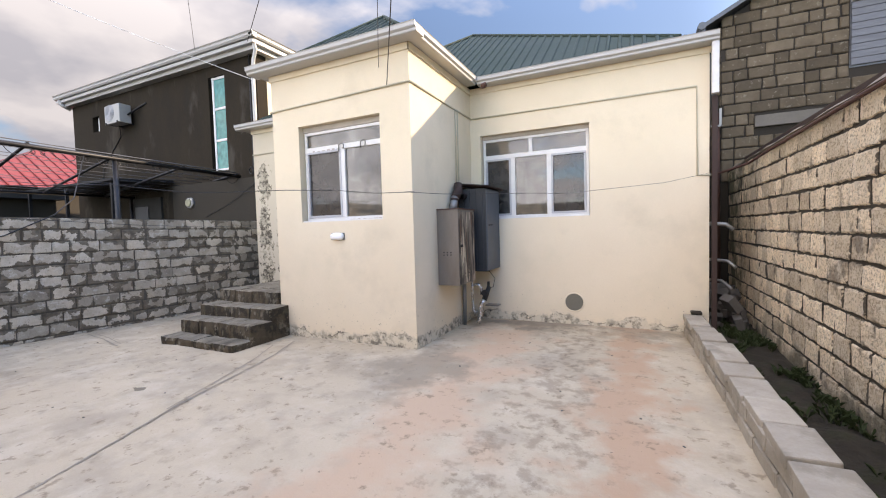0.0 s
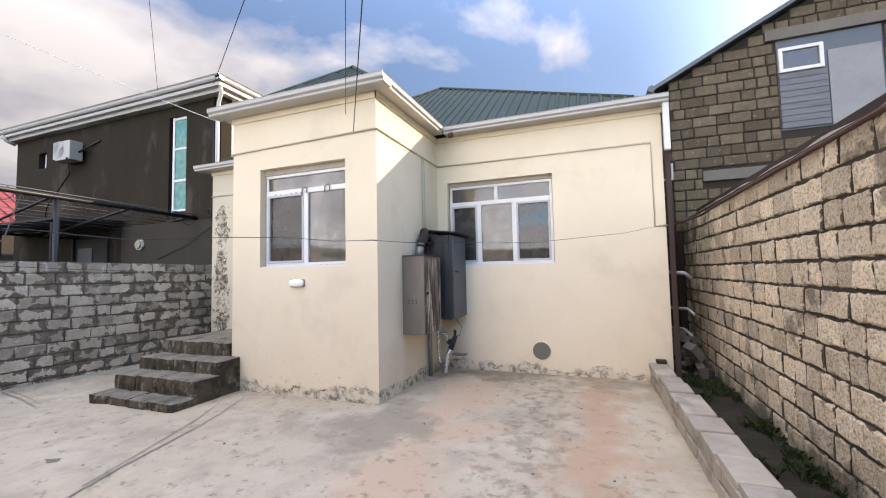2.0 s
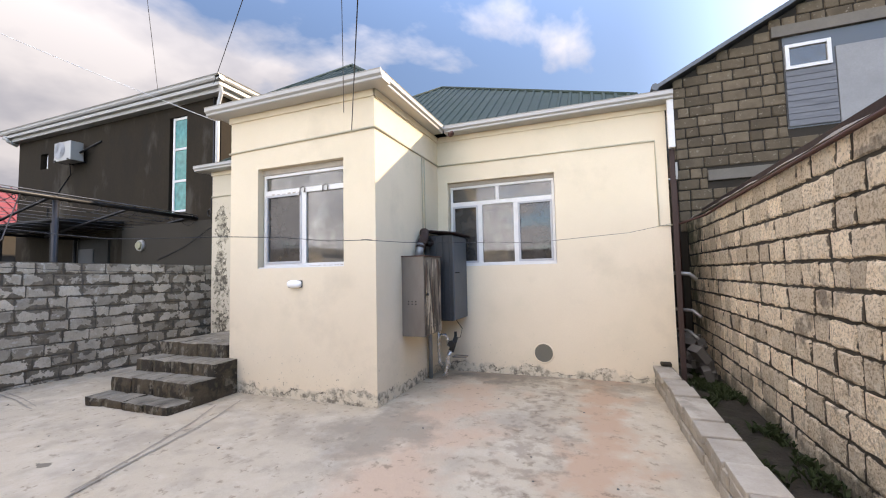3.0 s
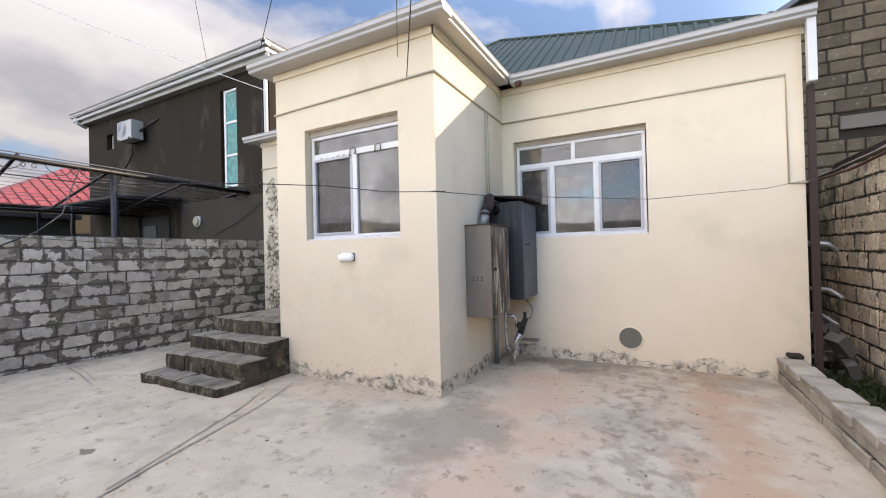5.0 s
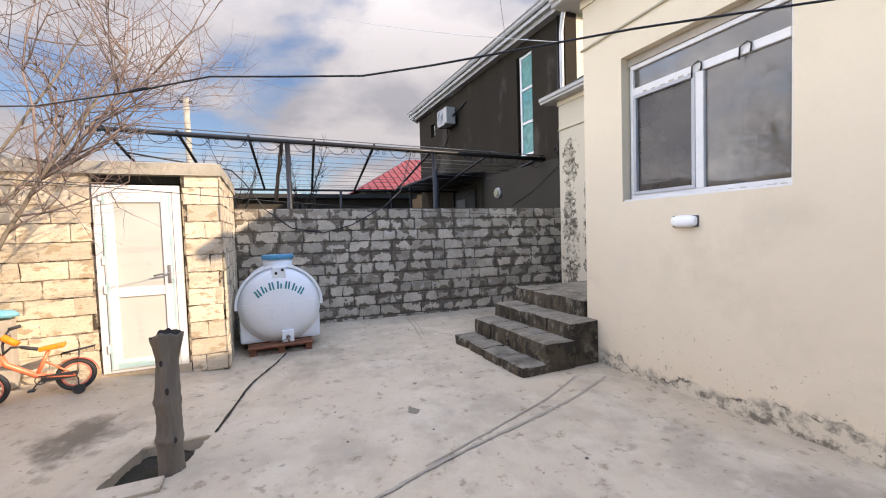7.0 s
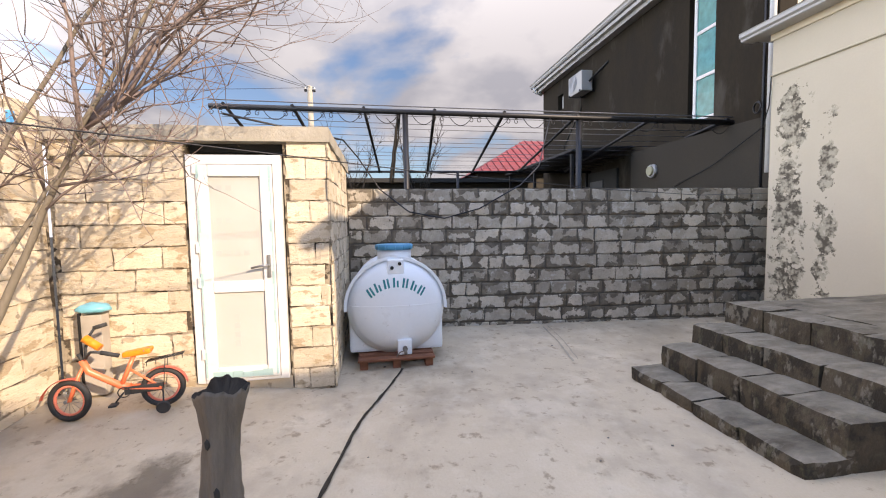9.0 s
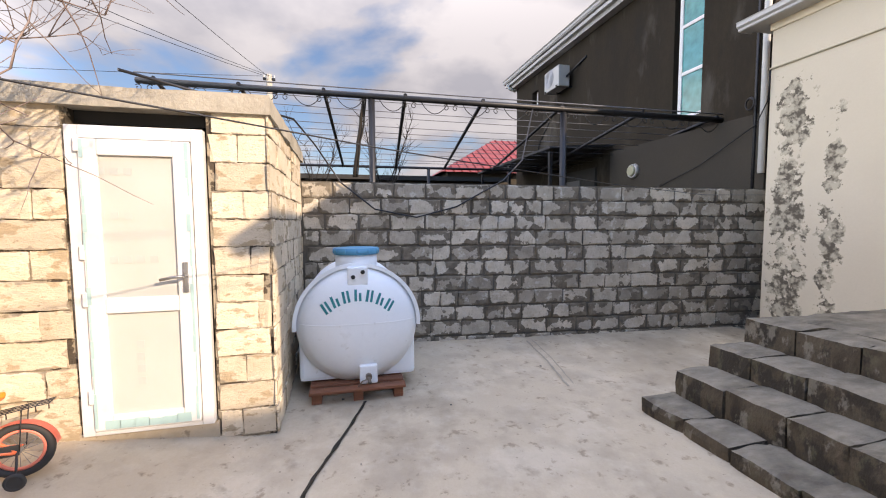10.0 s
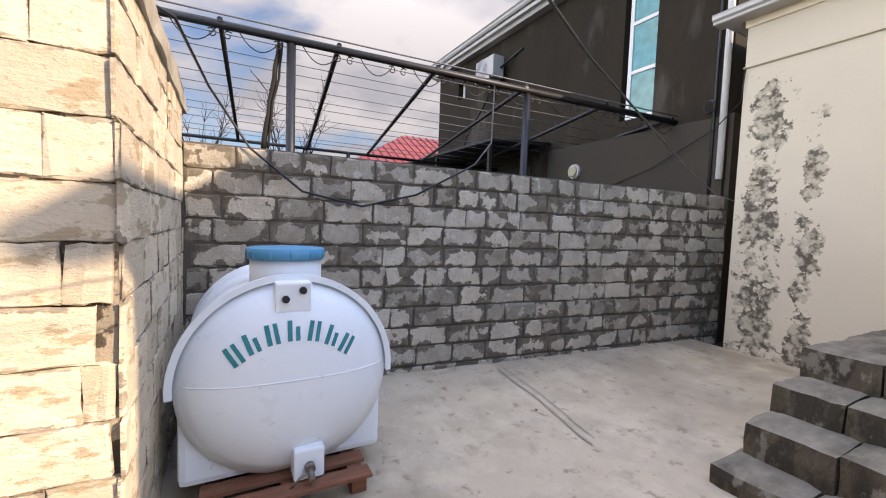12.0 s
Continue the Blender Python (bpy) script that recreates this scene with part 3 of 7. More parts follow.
def masonry(parent, start, along, length, z0, courses, height, block, joint, mat, depth=0.03, seed=1, holes=(), top=None, rough_by=0.004, sizes=(1.0,), name="block", tilt=0.6,
            first=0.0, z_shift=None, chamfer=0.014):
    """Lays courses of blocks on a wall's face. start (x, y): where the face begins; along: the angle of its run in degrees, its face on the right of the run."""
    rng = random.Random(seed)
    d = Vector((math.cos(radians(along)), math.sin(radians(along)), 0))
    nrm = Vector((d.y, -d.x, 0))
    turn = pose(0, 0, 0, 0, 0, along)
    made = 0
    for c in range(courses):
        u = -(block * (0.5 if c % 2 else 0.0)) + first + rng.uniform(-0.05, 0.05)
        z = z0 + c * height
        while u < length:
            full = block * rng.choice(sizes) * rng.uniform(0.93, 1.07)
            a, b = max(u, 0.0), min(u + full, length)
            u += full
            a, b = a + joint / 2, b - joint / 2
            lo, hi = z + joint / 2, z + height - joint / 2
            pieces = [(a, b)]
            for h in holes:
                if hi > h[2] + 0.03 and lo < h[3] - 0.03:
                    pieces = [q for p in pieces for q in ((p[0], min(p[1], h[0] - 0.004)), (max(p[0], h[1] + 0.004), p[1])) if q[1] > q[0]]
            for p0, p1 in pieces:
                if p1 - p0 < 0.05:
                    continue
                mid = (p0 + p1) / 2
                if top and hi > top(mid) + 0.02:
                    continue
                me = block_mesh(round((p1 - p0) / 0.02) * 0.02, hi - lo, depth, rng.randrange(4), mat, rough_by, chamfer)
                pos = Vector((start[0], start[1], (lo + hi) / 2)) + d * mid + nrm * rng.uniform(-0.006, 0.006)
                if z_shift:
                    pos.z += z_shift(mid)
                ob = new(name, me)
                ob.parent = parent
                ob.matrix_basis = Matrix.Translation(pos) @ turn @ pose(0, 0, 0, rng.uniform(-tilt, tilt), rng.uniform(-tilt, tilt) * 0.8, rng.uniform(-tilt, tilt))
                made += 1
    return made


# ---- ground ----
def ramp01(v):
    v = max(0.0, min(1.0, v))
    return v * v * (3 - 2 * v)


def floor_z(x, y):
    """The yard's height: it rises towards the store's front and falls to the far corner."""
    h = 0.10 * ramp01((-5.0 - x) / 1.4) * ramp01((2.0 - y) / 1.8)
    h -= 0.045 * ramp01((-5.6 - x) / 1.2) * ramp01((y - 1.2) / 1.0)
    return h


def grid_sheet(name, x0, x1, y0, y1, step, height, mat, label, category, skip=None):
    nx, ny = max(1, round((x1 - x0) / step)), max(1, round((y1 - y0) / step))
    verts = []
    for j in range(ny + 1):
        for i in range(nx + 1):
            x, y = x0 + (x1 - x0) * i / nx, y0 + (y1 - y0) * j / ny
            verts.append((x, y, height(x, y)))
    faces = []
    for j in range(ny):
        for i in range(nx):
            cx, cy = x0 + (x1 - x0) * (i + 0.5) / nx, y0 + (y1 - y0) * (j + 0.5) / ny
            if skip and skip(cx, cy):
                continue
            k = j * (nx + 1) + i
            faces.append((k, k + 1, k + nx + 2, k + nx + 1))
    me = bpy.data.meshes.new(name)
    me.from_pydata(verts, [], faces)
    me.materials.append(mat)
    for p in me.polygons:
        p.use_smooth = True
    return tagged(new(name, me), label, category, kind="structure")


XG, XS, XR = -8.70, -6.60, 1.70
Y_EXT, Y_MAIN, X_EXT = 5.787, 7.885, -2.42
PIT = (-4.80, -4.30, 1.53, 1.97)  # the stump's planting hole
TREE = (-5.17, 0.24)


def in_pit(x, y):
    return PIT[0] < x < PIT[1] and PIT[2] < y + 0.30 * (x + 4.55) < PIT[3] or (x - TREE[0]) ** 2 + (y - TREE[1]) ** 2 < 0.19 ** 2


def yard_height(x, y):
    z = floor_z(x, y)
    # the drain groove from the yard's corner to the extension, and the joint to the tank
    def dip(ax, ay, bx, by, w, depth):
        vx, vy = bx - ax, by - ay
        t = max(0.0, min(1.0, ((x - ax) * vx + (y - ay) * vy) / (vx * vx + vy * vy)))
        dd = math.hypot(x - ax - t * vx, y - ay - t * vy) + 0.012 * math.sin(7 * x + 5 * y)
        return -depth * ramp01(1 - dd / w)
    z += dip(-2.95, 1.35, -3.29, 2.35, 0.07, 0.010) + dip(-3.29, 2.35, -3.6, 3.54, 0.08, 0.010) + dip(-3.6, 3.54, -4.1, 4.95, 0.10, 0.008)
    z += dip(-4.81, 2.08, -7.05, 2.7, 0.06, 0.008)
    z += dip(-6.6, 4.35, -8.6, 4.85, 0.09, 0.012)
    z += 0.004 * noise.noise(Vector((x * 1.3, y * 1.3, 0)))
    z -= 0.02 * ramp01(1 - math.hypot((x + 4.47) / 0.10, (y - 3.57) / 0.07))
    return z


grid_sheet("ground_yard", -8.72, 0.98, -0.2, 7.9, 0.04, yard_height, M["concrete"], "pale grey cast concrete yard slab with pinkish dust, stains, painted shade", "yard floor", in_pit)
grid_sheet("ground_bed", 0.98, 1.75, -0.2, 12.0, 0.06, lambda x, y: 0.02 + 0.05 * noise.noise(Vector((x * 5, y * 5, 0))), M["soil"], "dark damp soil strip with weeds along the block wall", "soil")
grid_sheet("ground", -90, 90, -90, 90, 20, lambda x, y: -0.14, M["soil"], "bare earth around the houses", "ground")


# ---- the cream house ----
TOP = 3.96
W1 = (-4.325, -2.89, 1.73, 3.14)
W2 = (-2.24, -0.465, 1.725, 3.155)
wall_with_holes("wall_extension_front", "x", Y_EXT, 0.28, -4.84, X_EXT, -0.12, TOP, [W1], M["cream"], "cream plastered front wall of the extension with peeling foot")
wall_with_holes("wall_extension_east", "y", X_EXT, -0.28, Y_EXT + 0.28, Y_MAIN + 0.28, -0.12, TOP, [], M["cream"], "cream plastered side wall of the extension")
wall_with_holes("wall_extension_west", "y", -4.84, 0.28, Y_EXT + 0.28, Y_MAIN, -0.12, TOP, [], M["cream"], "cream plastered side wall behind the steps")
wall_with_holes("wall_main_front", "x", Y_MAIN, 0.28, X_EXT, 1.10, -0.12, TOP, [W2], M["cream"], "cream plastered house front with a peeling foot")
wall_with_holes("wall_peeling", "x", Y_MAIN, 0.28, -7.79, -4.56, -0.2, TOP, [], M["peel"], "cream plastered wall with paint flaked off in vertical strips")
wall_with_holes("wall_main_east", "y", 1.10, -0.28, Y_MAIN + 0.28, 13.8, -0.12, TOP, [], M["cream"], "cream plastered side wall of the house")
wall_with_holes("wall_main_west", "y", -7.79, 0.28, Y_MAIN + 0.28, 13.8, -0.2, TOP, [], M["cream"], "cream plastered side wall of the house")
wall_with_holes("wall_main_back", "x", 13.8, 0.28, -7.79, 1.10, -0.12, TOP, [], M["cream"], "plain back wall of the house")
sheet_material_box("ceiling", -7.4, 0.8, 8.17, 13.8, 3.6, 3.7, M["room"], "plain plastered ceiling", "ceiling")
sheet_material_box("ceiling_extension", -4.55, -2.71, 6.08, 8.1, 3.6, 3.7, M["room"], "plain plastered ceiling of the extension", "ceiling")
sheet_material_box("floor_inside", -7.4, 0.8, 8.17, 13.8, 0.5, 0.6, M["room"], "plain floor inside the house", "floor")


def hip(name, corners, ridge, z, mat, label):
    """A ribbed sheet roof: for each face, strips with raised ribs running up the slope."""
    top = holder(name, label, "roof", kind="structure")
    (x0, y0), (x1, y1) = corners
    a, b = [Vector(p) for p in ridge]
    P = [Vector((x0, y0, z)), Vector((x1, y0, z)), Vector((x1, y1, z)), Vector((x0, y1, z))]
    faces = [("roof_front", P[0], P[1], a), ("roof_east", P[1], P[2], a, b), ("roof_west", P[3], P[0], b, a), ("roof_back", P[2], P[3], b)]
    for nm, e0, e1, *tops in faces:
        bm = bmesh.new()
        along = (e1 - e0).normalized()
        rise = tops[0] - e0
        up = (rise - along * rise.dot(along))
        run = up.length
        up.normalize()
        nrm = along.cross(up).normalized()
        length = (e1 - e0).length
        t0 = (tops[0] - e0).dot(along)
        t1 = (tops[-1] - e0).dot(along)
        if len(tops) == 2:
            t0, t1 = (tops[1] - e0).dot(along), (tops[0] - e0).dot(along)
        lo_t, hi_t = min(t0, t1), max(t0, t1)

        def height_at(s):
            if s < lo_t:
                return run * s / max(lo_t, 1e-6)
            if s > hi_t:
                return run * (length - s) / max(length - hi_t, 1e-6)
            return run
        pitch = 0.17
        s = 0.0
        prof = []
        while s < length:
            prof += [(s, 0.0), (s + 0.095, 0.0), (s + 0.110, 0.022), (s + 0.145, 0.022), (s + 0.160, 0.0)]
            s += pitch
        prof = [(s, h) for s, h in prof if s <= length]
        rows = []
        for s, h in prof:
            k = max(height_at(s), 0.0)
            rows.append((bm.verts.new(e0 + along * s + nrm * h - up * 0.05), bm.verts.new(e0 + along * s + nrm * h + up * k)))
        for (p, q), (r, t) in zip(rows, rows[1:]):
            bm.faces.new((p, r, t, q))
        part(nm, bm, mat, top)
    bm = bmesh.new()
    for p, q in ((P[0], a), (P[1], a), (P[2], b), (P[3], b), (a, b)):
        if (p - q).length > 0.01:
            tube(bm, [p.lerp(q, 0.08) + Vector((0, 0, 0.0)), q + Vector((0, 0, 0.02))], 0.032, 6)
    part("ridge_cap", bm, mat, top)
    return top


hip("roof_main", ((-7.98, 7.71), (1.12, 14.0)), ((-3.39, 10.75, 6.27), (-3.39, 11.1, 6.27)), 4.015, M["green_roof"], "dark green ribbed metal hip roof")
hip("roof_extension", ((-4.97, 5.63), (-2.30, 11.0)), ((-3.62, 7.12, 5.14), (-3.62, 9.4, 5.14)), 4.015, M["green_roof"], "dark green ribbed metal hip roof over the extension")


def gutter(name, a, b, out, parent):
    """A white ogee gutter box with its soffit, from a to b; out: the way outwards."""
    a, b, out = Vector(a), Vector(b), Vector(out)
    prof = [(-0.20, -0.075), (-0.012, -0.075), (0.0, -0.065), (0.0, -0.04), (0.03, -0.018), (0.03, 0.028), (0.038, 0.040), (0.018, 0.040), (0.0, 0.02), (-0.20, 0.02)]
    bm = bmesh.new()
    ra = [bm.verts.new(a + out * p + Vector((0, 0, q))) for p, q in prof]
    rb = [bm.verts.new(b + out * p + Vector((0, 0, q))) for p, q in prof]
    k = len(prof)
    for i in range(k):
        bm.faces.new((ra[i], ra[(i + 1) % k], rb[(i + 1) % k], rb[i]))
    bm.faces.new(ra[::-1])
    bm.faces.new(rb)
    bmesh.ops.recalc_face_normals(bm, faces=bm.faces)
    return part(name, bm, M["white_metal"], parent)


gut = holder("roof_gutter", "white metal ogee roof gutter with hanging brackets, grimy at its seams", "gutter", kind="structure")
GZ = 4.03
gutter("gutter_run", (-5.085, 5.56, GZ), (-2.175, 5.56, GZ), (0, -1, 0), gut)
gutter("gutter_run", (-2.222, 5.60, GZ + 0.004), (-2.222, 7.68, GZ + 0.004), (1, 0, 0), gut)
gutter("gutter_run", (-2.20, 7.66, GZ), (1.18, 7.66, GZ), (0, -1, 0), gut)
gutter("gutter_run", (-8.08, 7.66, GZ), (-5.02, 7.66, GZ), (0, -1, 0), gut)
gutter("gutter_run", (-5.038, 7.68, GZ + 0.004), (-5.038, 5.60, GZ + 0.004), (-1, 0, 0), gut)
gutter("gutter_run", (-8.038, 13.9, GZ + 0.004), (-8.038, 7.70, GZ + 0.004), (-1, 0, 0), gut)
trim = holder("wall_trim", "pale cornice strip under the eaves", "cornice", kind="structure")
for nm, b in (("trim_front", (-4.86, -2.40, 5.765, 5.787, 3.87, 3.965)), ("trim_east", (-2.42, -2.398, 5.765, 7.86, 3.87, 3.965)), ("trim_main", (-2.398, 1.12, 7.863, 7.885, 3.87, 3.965)), ("trim_west", (-7.81, -4.84, 7.863, 7.885, 3.87, 3.965))):
    bm = bmesh.new()
    box(bm, *b)
    part(nm, bm, M["cream"], trim)
# thin moulding
bead = holder("wall_moulding", "thin painted moulding running round the walls", "moulding", kind="structure")
for nm, pts in (("moulding_run", [(-4.86, 5.775, 3.42), (-4.6, 5.775, 3.43), (-2.41, 5.775, 3.47)]), ("moulding_run", [(-2.41, 5.775, 3.47), (-2.41, 7.87, 3.47)]),
                ("moulding_run", [(-2.41, 7.873, 3.46), (0.95, 7.873, 3.45), (0.96, 7.873, 2.22), (1.12, 7.873, 2.22)]), ("moulding_run", [(-7.8, 7.873, 3.40), (-4.85, 7.873, 3.42)])):
    bm = bmesh.new()
    tube(bm, pts, 0.014, 6)
    part(nm, bm, M["moulding"], bead)


def pvc_window(name, x0, x1, z0, z1, y, transom, mullions, top_split, panes, label):
    """A white plastic window set in a plastered opening. mullions: x of uprights below the transom; panes: glass kinds."""
    w = holder(name, label, "window", kind="structure")
    d0, d1 = y + 0.10, y + 0.16
    f = 0.042
    bm = bmesh.new()
    box(bm, x0, x1, d0, d1, z1 - f, z1, 0.006)
    box(bm, x0, x1, d0, d1, z0, z0 + f, 0.006)
    box(bm, x0, x0 + f, d0 + 0.001, d1, z0 + f, z1 - f, 0.006)
    box(bm, x1 - f, x1, d0 + 0.001, d1, z0 + f, z1 - f, 0.006)
    part("frame", bm, M["pvc"], w)
    bm = bmesh.new()
    box(bm, x0 - 0.02, x1 + 0.02, d0 - 0.012, d1, z1 + 0.002, z1 + 0.13, 0.004)
    part("head_filler", bm, M["old_board"], w, "dusty mortar strip over the frame")
    bm = bmesh.new()
    box(bm, x0 + f, x1 - f, d0 - 0.004, d1, transom - 0.035, transom + 0.035, 0.006)
    part("transom", bm, M["pvc"], w)
    for mx in mullions:
        bm = bmesh.new()
        box(bm, mx - 0.035, mx + 0.035, d0 - 0.006, d1, z0 + f, transom - 0.035, 0.006)
        part("mullion", bm, M["pvc"], w)
    for mx in top_split:
        bm = bmesh.new()
        box(bm, mx - 0.028, mx + 0.028, d0 - 0.003, d1, transom + 0.035, z1 - f, 0.006)
        part("mullion", bm, M["pvc"], w)
    edges = [x0 + f] + [m for m in mullions] + [x1 - f]
    for i, (a, b) in enumerate(zip(edges, edges[1:])):
        a2, b2 = a + (0.035 if i else 0), b - (0.035 if i < len(edges) - 2 else 0)
        kind = panes[i]
        g0 = 0.0
        if kind == "screen":
            bm = bmesh.new()
            s = 0.032
            for q in ((a2, b2, z0 + f, z0 + f + s), (a2, b2, transom - 0.035 - s, transom - 0.035), (a2, a2 + s, z0 + f + s, transom - 0.035 - s), (b2 - s, b2, z0 + f + s, transom - 0.035 - s)):
                box(bm, q[0], q[1], d0 - 0.012, d0 + 0.03, q[2], q[3], 0.004)
            part("screen_frame", bm, M["screen_frame"], w, "grey insect screen frame")
            g0 = s
        bm = bmesh.new()
        box(bm, a2 + g0, b2 - g0, d0 + 0.022, d0 + 0.03, z0 + f + g0, transom - 0.035 - g0)
        part("pane", bm, M["mesh_glass" if kind == "screen" else "glass"], w)
    edges = [x0 + f] + list(top_split) + [x1 - f]
    for i, (a, b) in enumerate(zip(edges, edges[1:])):
        bm = bmesh.new()
        box(bm, a + (0.028 if i else 0), b - (0.028 if i < len(edges) - 2 else 0), d0 + 0.022, d0 + 0.03, transom + 0.035, z1 - f)
        part("pane", bm, M["glass"], w)
    bm = bmesh.new()
    box(bm, x0 - 0.01, x1 + 0.01, y + 0.015, d0 - 0.001, z0 - 0.024, z0 - 0.003, 0.004)
    part("window_sill", bm, M["pvc"], w)
    return w


pvc_window("window_extension", -4.31, -2.905, 1.75, 3.06, Y_EXT, 2.80, (-3.60,), (), ("screen", "clear"), "white plastic window with one screened sash, taped frame and dusty glass")
pvc_window("window_main", -2.225, -0.48, 1.74, 3.09, Y_MAIN, 2.785, (-1.70, -1.10), (-1.40,), ("screen", "clear", "screen"), "white plastic three part window with two screened sashes")

# ---- the steps ----
steps = holder("entrance_steps", "worn stained concrete entrance steps with a landing beside the extension", "steps", kind="structure")
SX = (-6.25, -4.84)


def slab(nm, x0, x1, y0, y1, z0, z1, seed):
    """A rough step slab, cut fine enough for uneven edges."""
    bm = bmesh.new()
    nx, ny, nz = max(2, round((x1 - x0) / 0.07)), max(2, round((y1 - y0) / 0.07)), 3
    pts = {}

    def vert(i, j, k):
        if (i, j, k) not in pts:
            x, y, z = x0 + (x1 - x0) * i / nx, y0 + (y1 - y0) * j / ny, z0 + (z1 - z0) * k / nz
            v = Vector((x * 4 + seed, y * 4, z * 6))
            ex = (i in (0, nx)) + (j in (0, ny)) + (k == nz)
            a = 0.010 if ex == 1 else 0.026
            nn = abs(noise.noise(v * 1.9))
            cut = (0.012 if ex >= 2 else 0) + (0.03 * max(0, nn - 0.25) if ex >= 2 else 0)
            x += a * 0.5 * noise.noise(v) + 0.4 * (cut if i == 0 else -cut if i == nx else 0)
            y += a * 0.5 * noise.noise(v + Vector((9, 0, 0))) + (cut if j == 0 else 0)
            z += (a * 0.5 * noise.noise(v + Vector((0, 9, 0))) - (cut if k == nz else 0)) if k else 0
            pts[i, j, k] = bm.verts.new((x, y, z))
        return pts[i, j, k]

    for i in range(nx):
        for j in range(ny):
            bm.faces.new((vert(i, j, nz), vert(i + 1, j, nz), vert(i + 1, j + 1, nz), vert(i, j + 1, nz)))
            bm.faces.new((vert(i, j, 0), vert(i, j + 1, 0), vert(i + 1, j + 1, 0), vert(i + 1, j, 0)))
    for k in range(nz):
        for i in range(nx):
            bm.faces.new((vert(i, 0, k), vert(i + 1, 0, k), vert(i + 1, 0, k + 1), vert(i, 0, k + 1)))
            bm.faces.new((vert(i + 1, ny, k), vert(i, ny, k), vert(i, ny, k + 1), vert(i + 1, ny, k + 1)))
        for j in range(ny):
            bm.faces.new((vert(0, j + 1, k), vert(0, j, k), vert(0, j, k + 1), vert(0, j + 1, k + 1)))
            bm.faces.new((vert(nx, j, k), vert(nx, j + 1, k), vert(nx, j + 1, k + 1), vert(nx, j, k + 1)))
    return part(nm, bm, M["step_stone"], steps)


def step_row(y0, y1, z0, z1, x1, seed):
    """One step laid of rough blocks end to end, a little uneven."""
    rr = random.Random(seed)
    x = SX[0] + rr.uniform(-0.012, 0.012)
    while x < x1 - 0.02:
        w = rr.uniform(0.27, 0.44)
        e = x1 if x + w > x1 - 0.16 else x + w
        slab("step_block", x, e - 0.002, y0 + rr.uniform(-0.010, 0.010), y1, z0, z1 + rr.uniform(-0.007, 0.005), seed * 7 + x)
        x = e


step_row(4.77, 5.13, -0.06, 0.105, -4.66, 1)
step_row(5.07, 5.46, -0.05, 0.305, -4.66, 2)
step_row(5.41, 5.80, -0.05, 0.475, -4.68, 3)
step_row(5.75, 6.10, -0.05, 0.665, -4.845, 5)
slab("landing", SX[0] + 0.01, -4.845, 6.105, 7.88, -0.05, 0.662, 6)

# ---- boundary walls' cores ----
RW_TOP = 2.50
sheet_material_box("wall_east", XR + 0.016, XR + 0.24, -0.35, 10.3, -0.14, RW_TOP, M["tan_mortar"], "tall wall of tan shell limestone blocks with rough mortar joints", "wall")
LEAN = 5.0  # the grey wall's run turns in towards the houses


def west_x(y):
    """Where the grey wall's face stands at y."""
    return XG - 0.020 + (y - 2.05) * math.tan(radians(LEAN))


bm = bmesh.new()
box(bm, -0.05, 6.42, 0.0, 0.18, -0.18, 1.965, m=pose(XG - 0.020, 2.05, 0, 0, 0.5, 90 - LEAN))
tagged(part("wall_west", bm, M["grey_mortar"]), "grey block wall with mortar smeared over its joints", "wall", kind="structure")
sheet_material_box("wall_south", -6.6, 1.73, -0.38, -0.18, -0.14, 2.42, M["pale_mortar"], "wall of sunlit pale yellow limestone blocks", "wall")
bm = bmesh.new()
box(bm, 0.0, 0.215, -7.4, 0.07, -0.1, 0.245, m=pose(0.815, 7.80, 0, 0, 0, 2.0))
tagged(part("kerb_wall", bm, M["tan_mortar"]), "low kerb wall of whitewashed limestone blocks along the soil strip", "kerb", kind="structure")

# ---- the store room in the corner ----
DY = (0.80, 1.72, 0.12, 2.20)
wall_with_holes("wall_store_front", "y", XS - 0.03, -0.2, -0.18, 2.03, -0.1, 2.20, [(0.86, 1.652, -0.1, 2.20)], M["pale_mortar"], "store room front of pale limestone blocks")
wall_with_holes("wall_store_side", "x", 2.03, -0.2, XG, XS - 0.23, -0.1, 2.20, [(-7.95, -7.83, 1.98, 2.10)], M["pale_mortar"], "store room side of pale limestone blocks with a small vent hole")
sheet_material_box("store_threshold", XS - 0.2, XS - 0.01, 0.85, 1.66, -0.1, 0.105, M["concrete"], "cement threshold under the store door", "threshold")

# ---- the dark rendered house ----
YD = 8.45
wall_with_holes("wall_dark_house", "x", YD, 0.3, -17.0, -8.22, -0.14, 6.15, [(-10.03, -9.40, 3.29, 5.74), (-15.8, -15.4, 5.05, 5.53)], M["dark_render"], "two storey house front in dark brown cement render with stains")
wall_with_holes("wall_dark_house_east", "y", -8.22, -0.3, YD + 0.3, 16.0, -0.14, 6.15, [], M["cream"], "cream painted side wall of the two storey house")
sheet_material_box("wall_dark_house_west", -17.0, -16.7, YD + 0.3, 16.0, -0.14, 6.15, M["dark_render"], "dark rendered side wall", "wall")
sheet_material_box("wall_dark_house_back", -17.0, -8.22, 16.0, 16.3, -0.14, 6.15, M["dark_render"], "dark rendered back wall", "wall")
sheet_material_box("wall_dark_house_plinth", -11.75, -8.24, YD - 0.04, YD - 0.002, -0.14, 3.02, M["grey_render"], "lower house front in paler grey cement render", "wall")
sheet_material_box("wall_dark_house_foot", -8.218, -8.16, YD, 12.0, -0.14, 3.05, M["grey_render"], "lower side wall in grey cement render", "wall")
rf = holder("roof_dark_house", "shallow roof of the two storey house with white boxed eaves", "roof", kind="structure")
bm = bmesh.new()
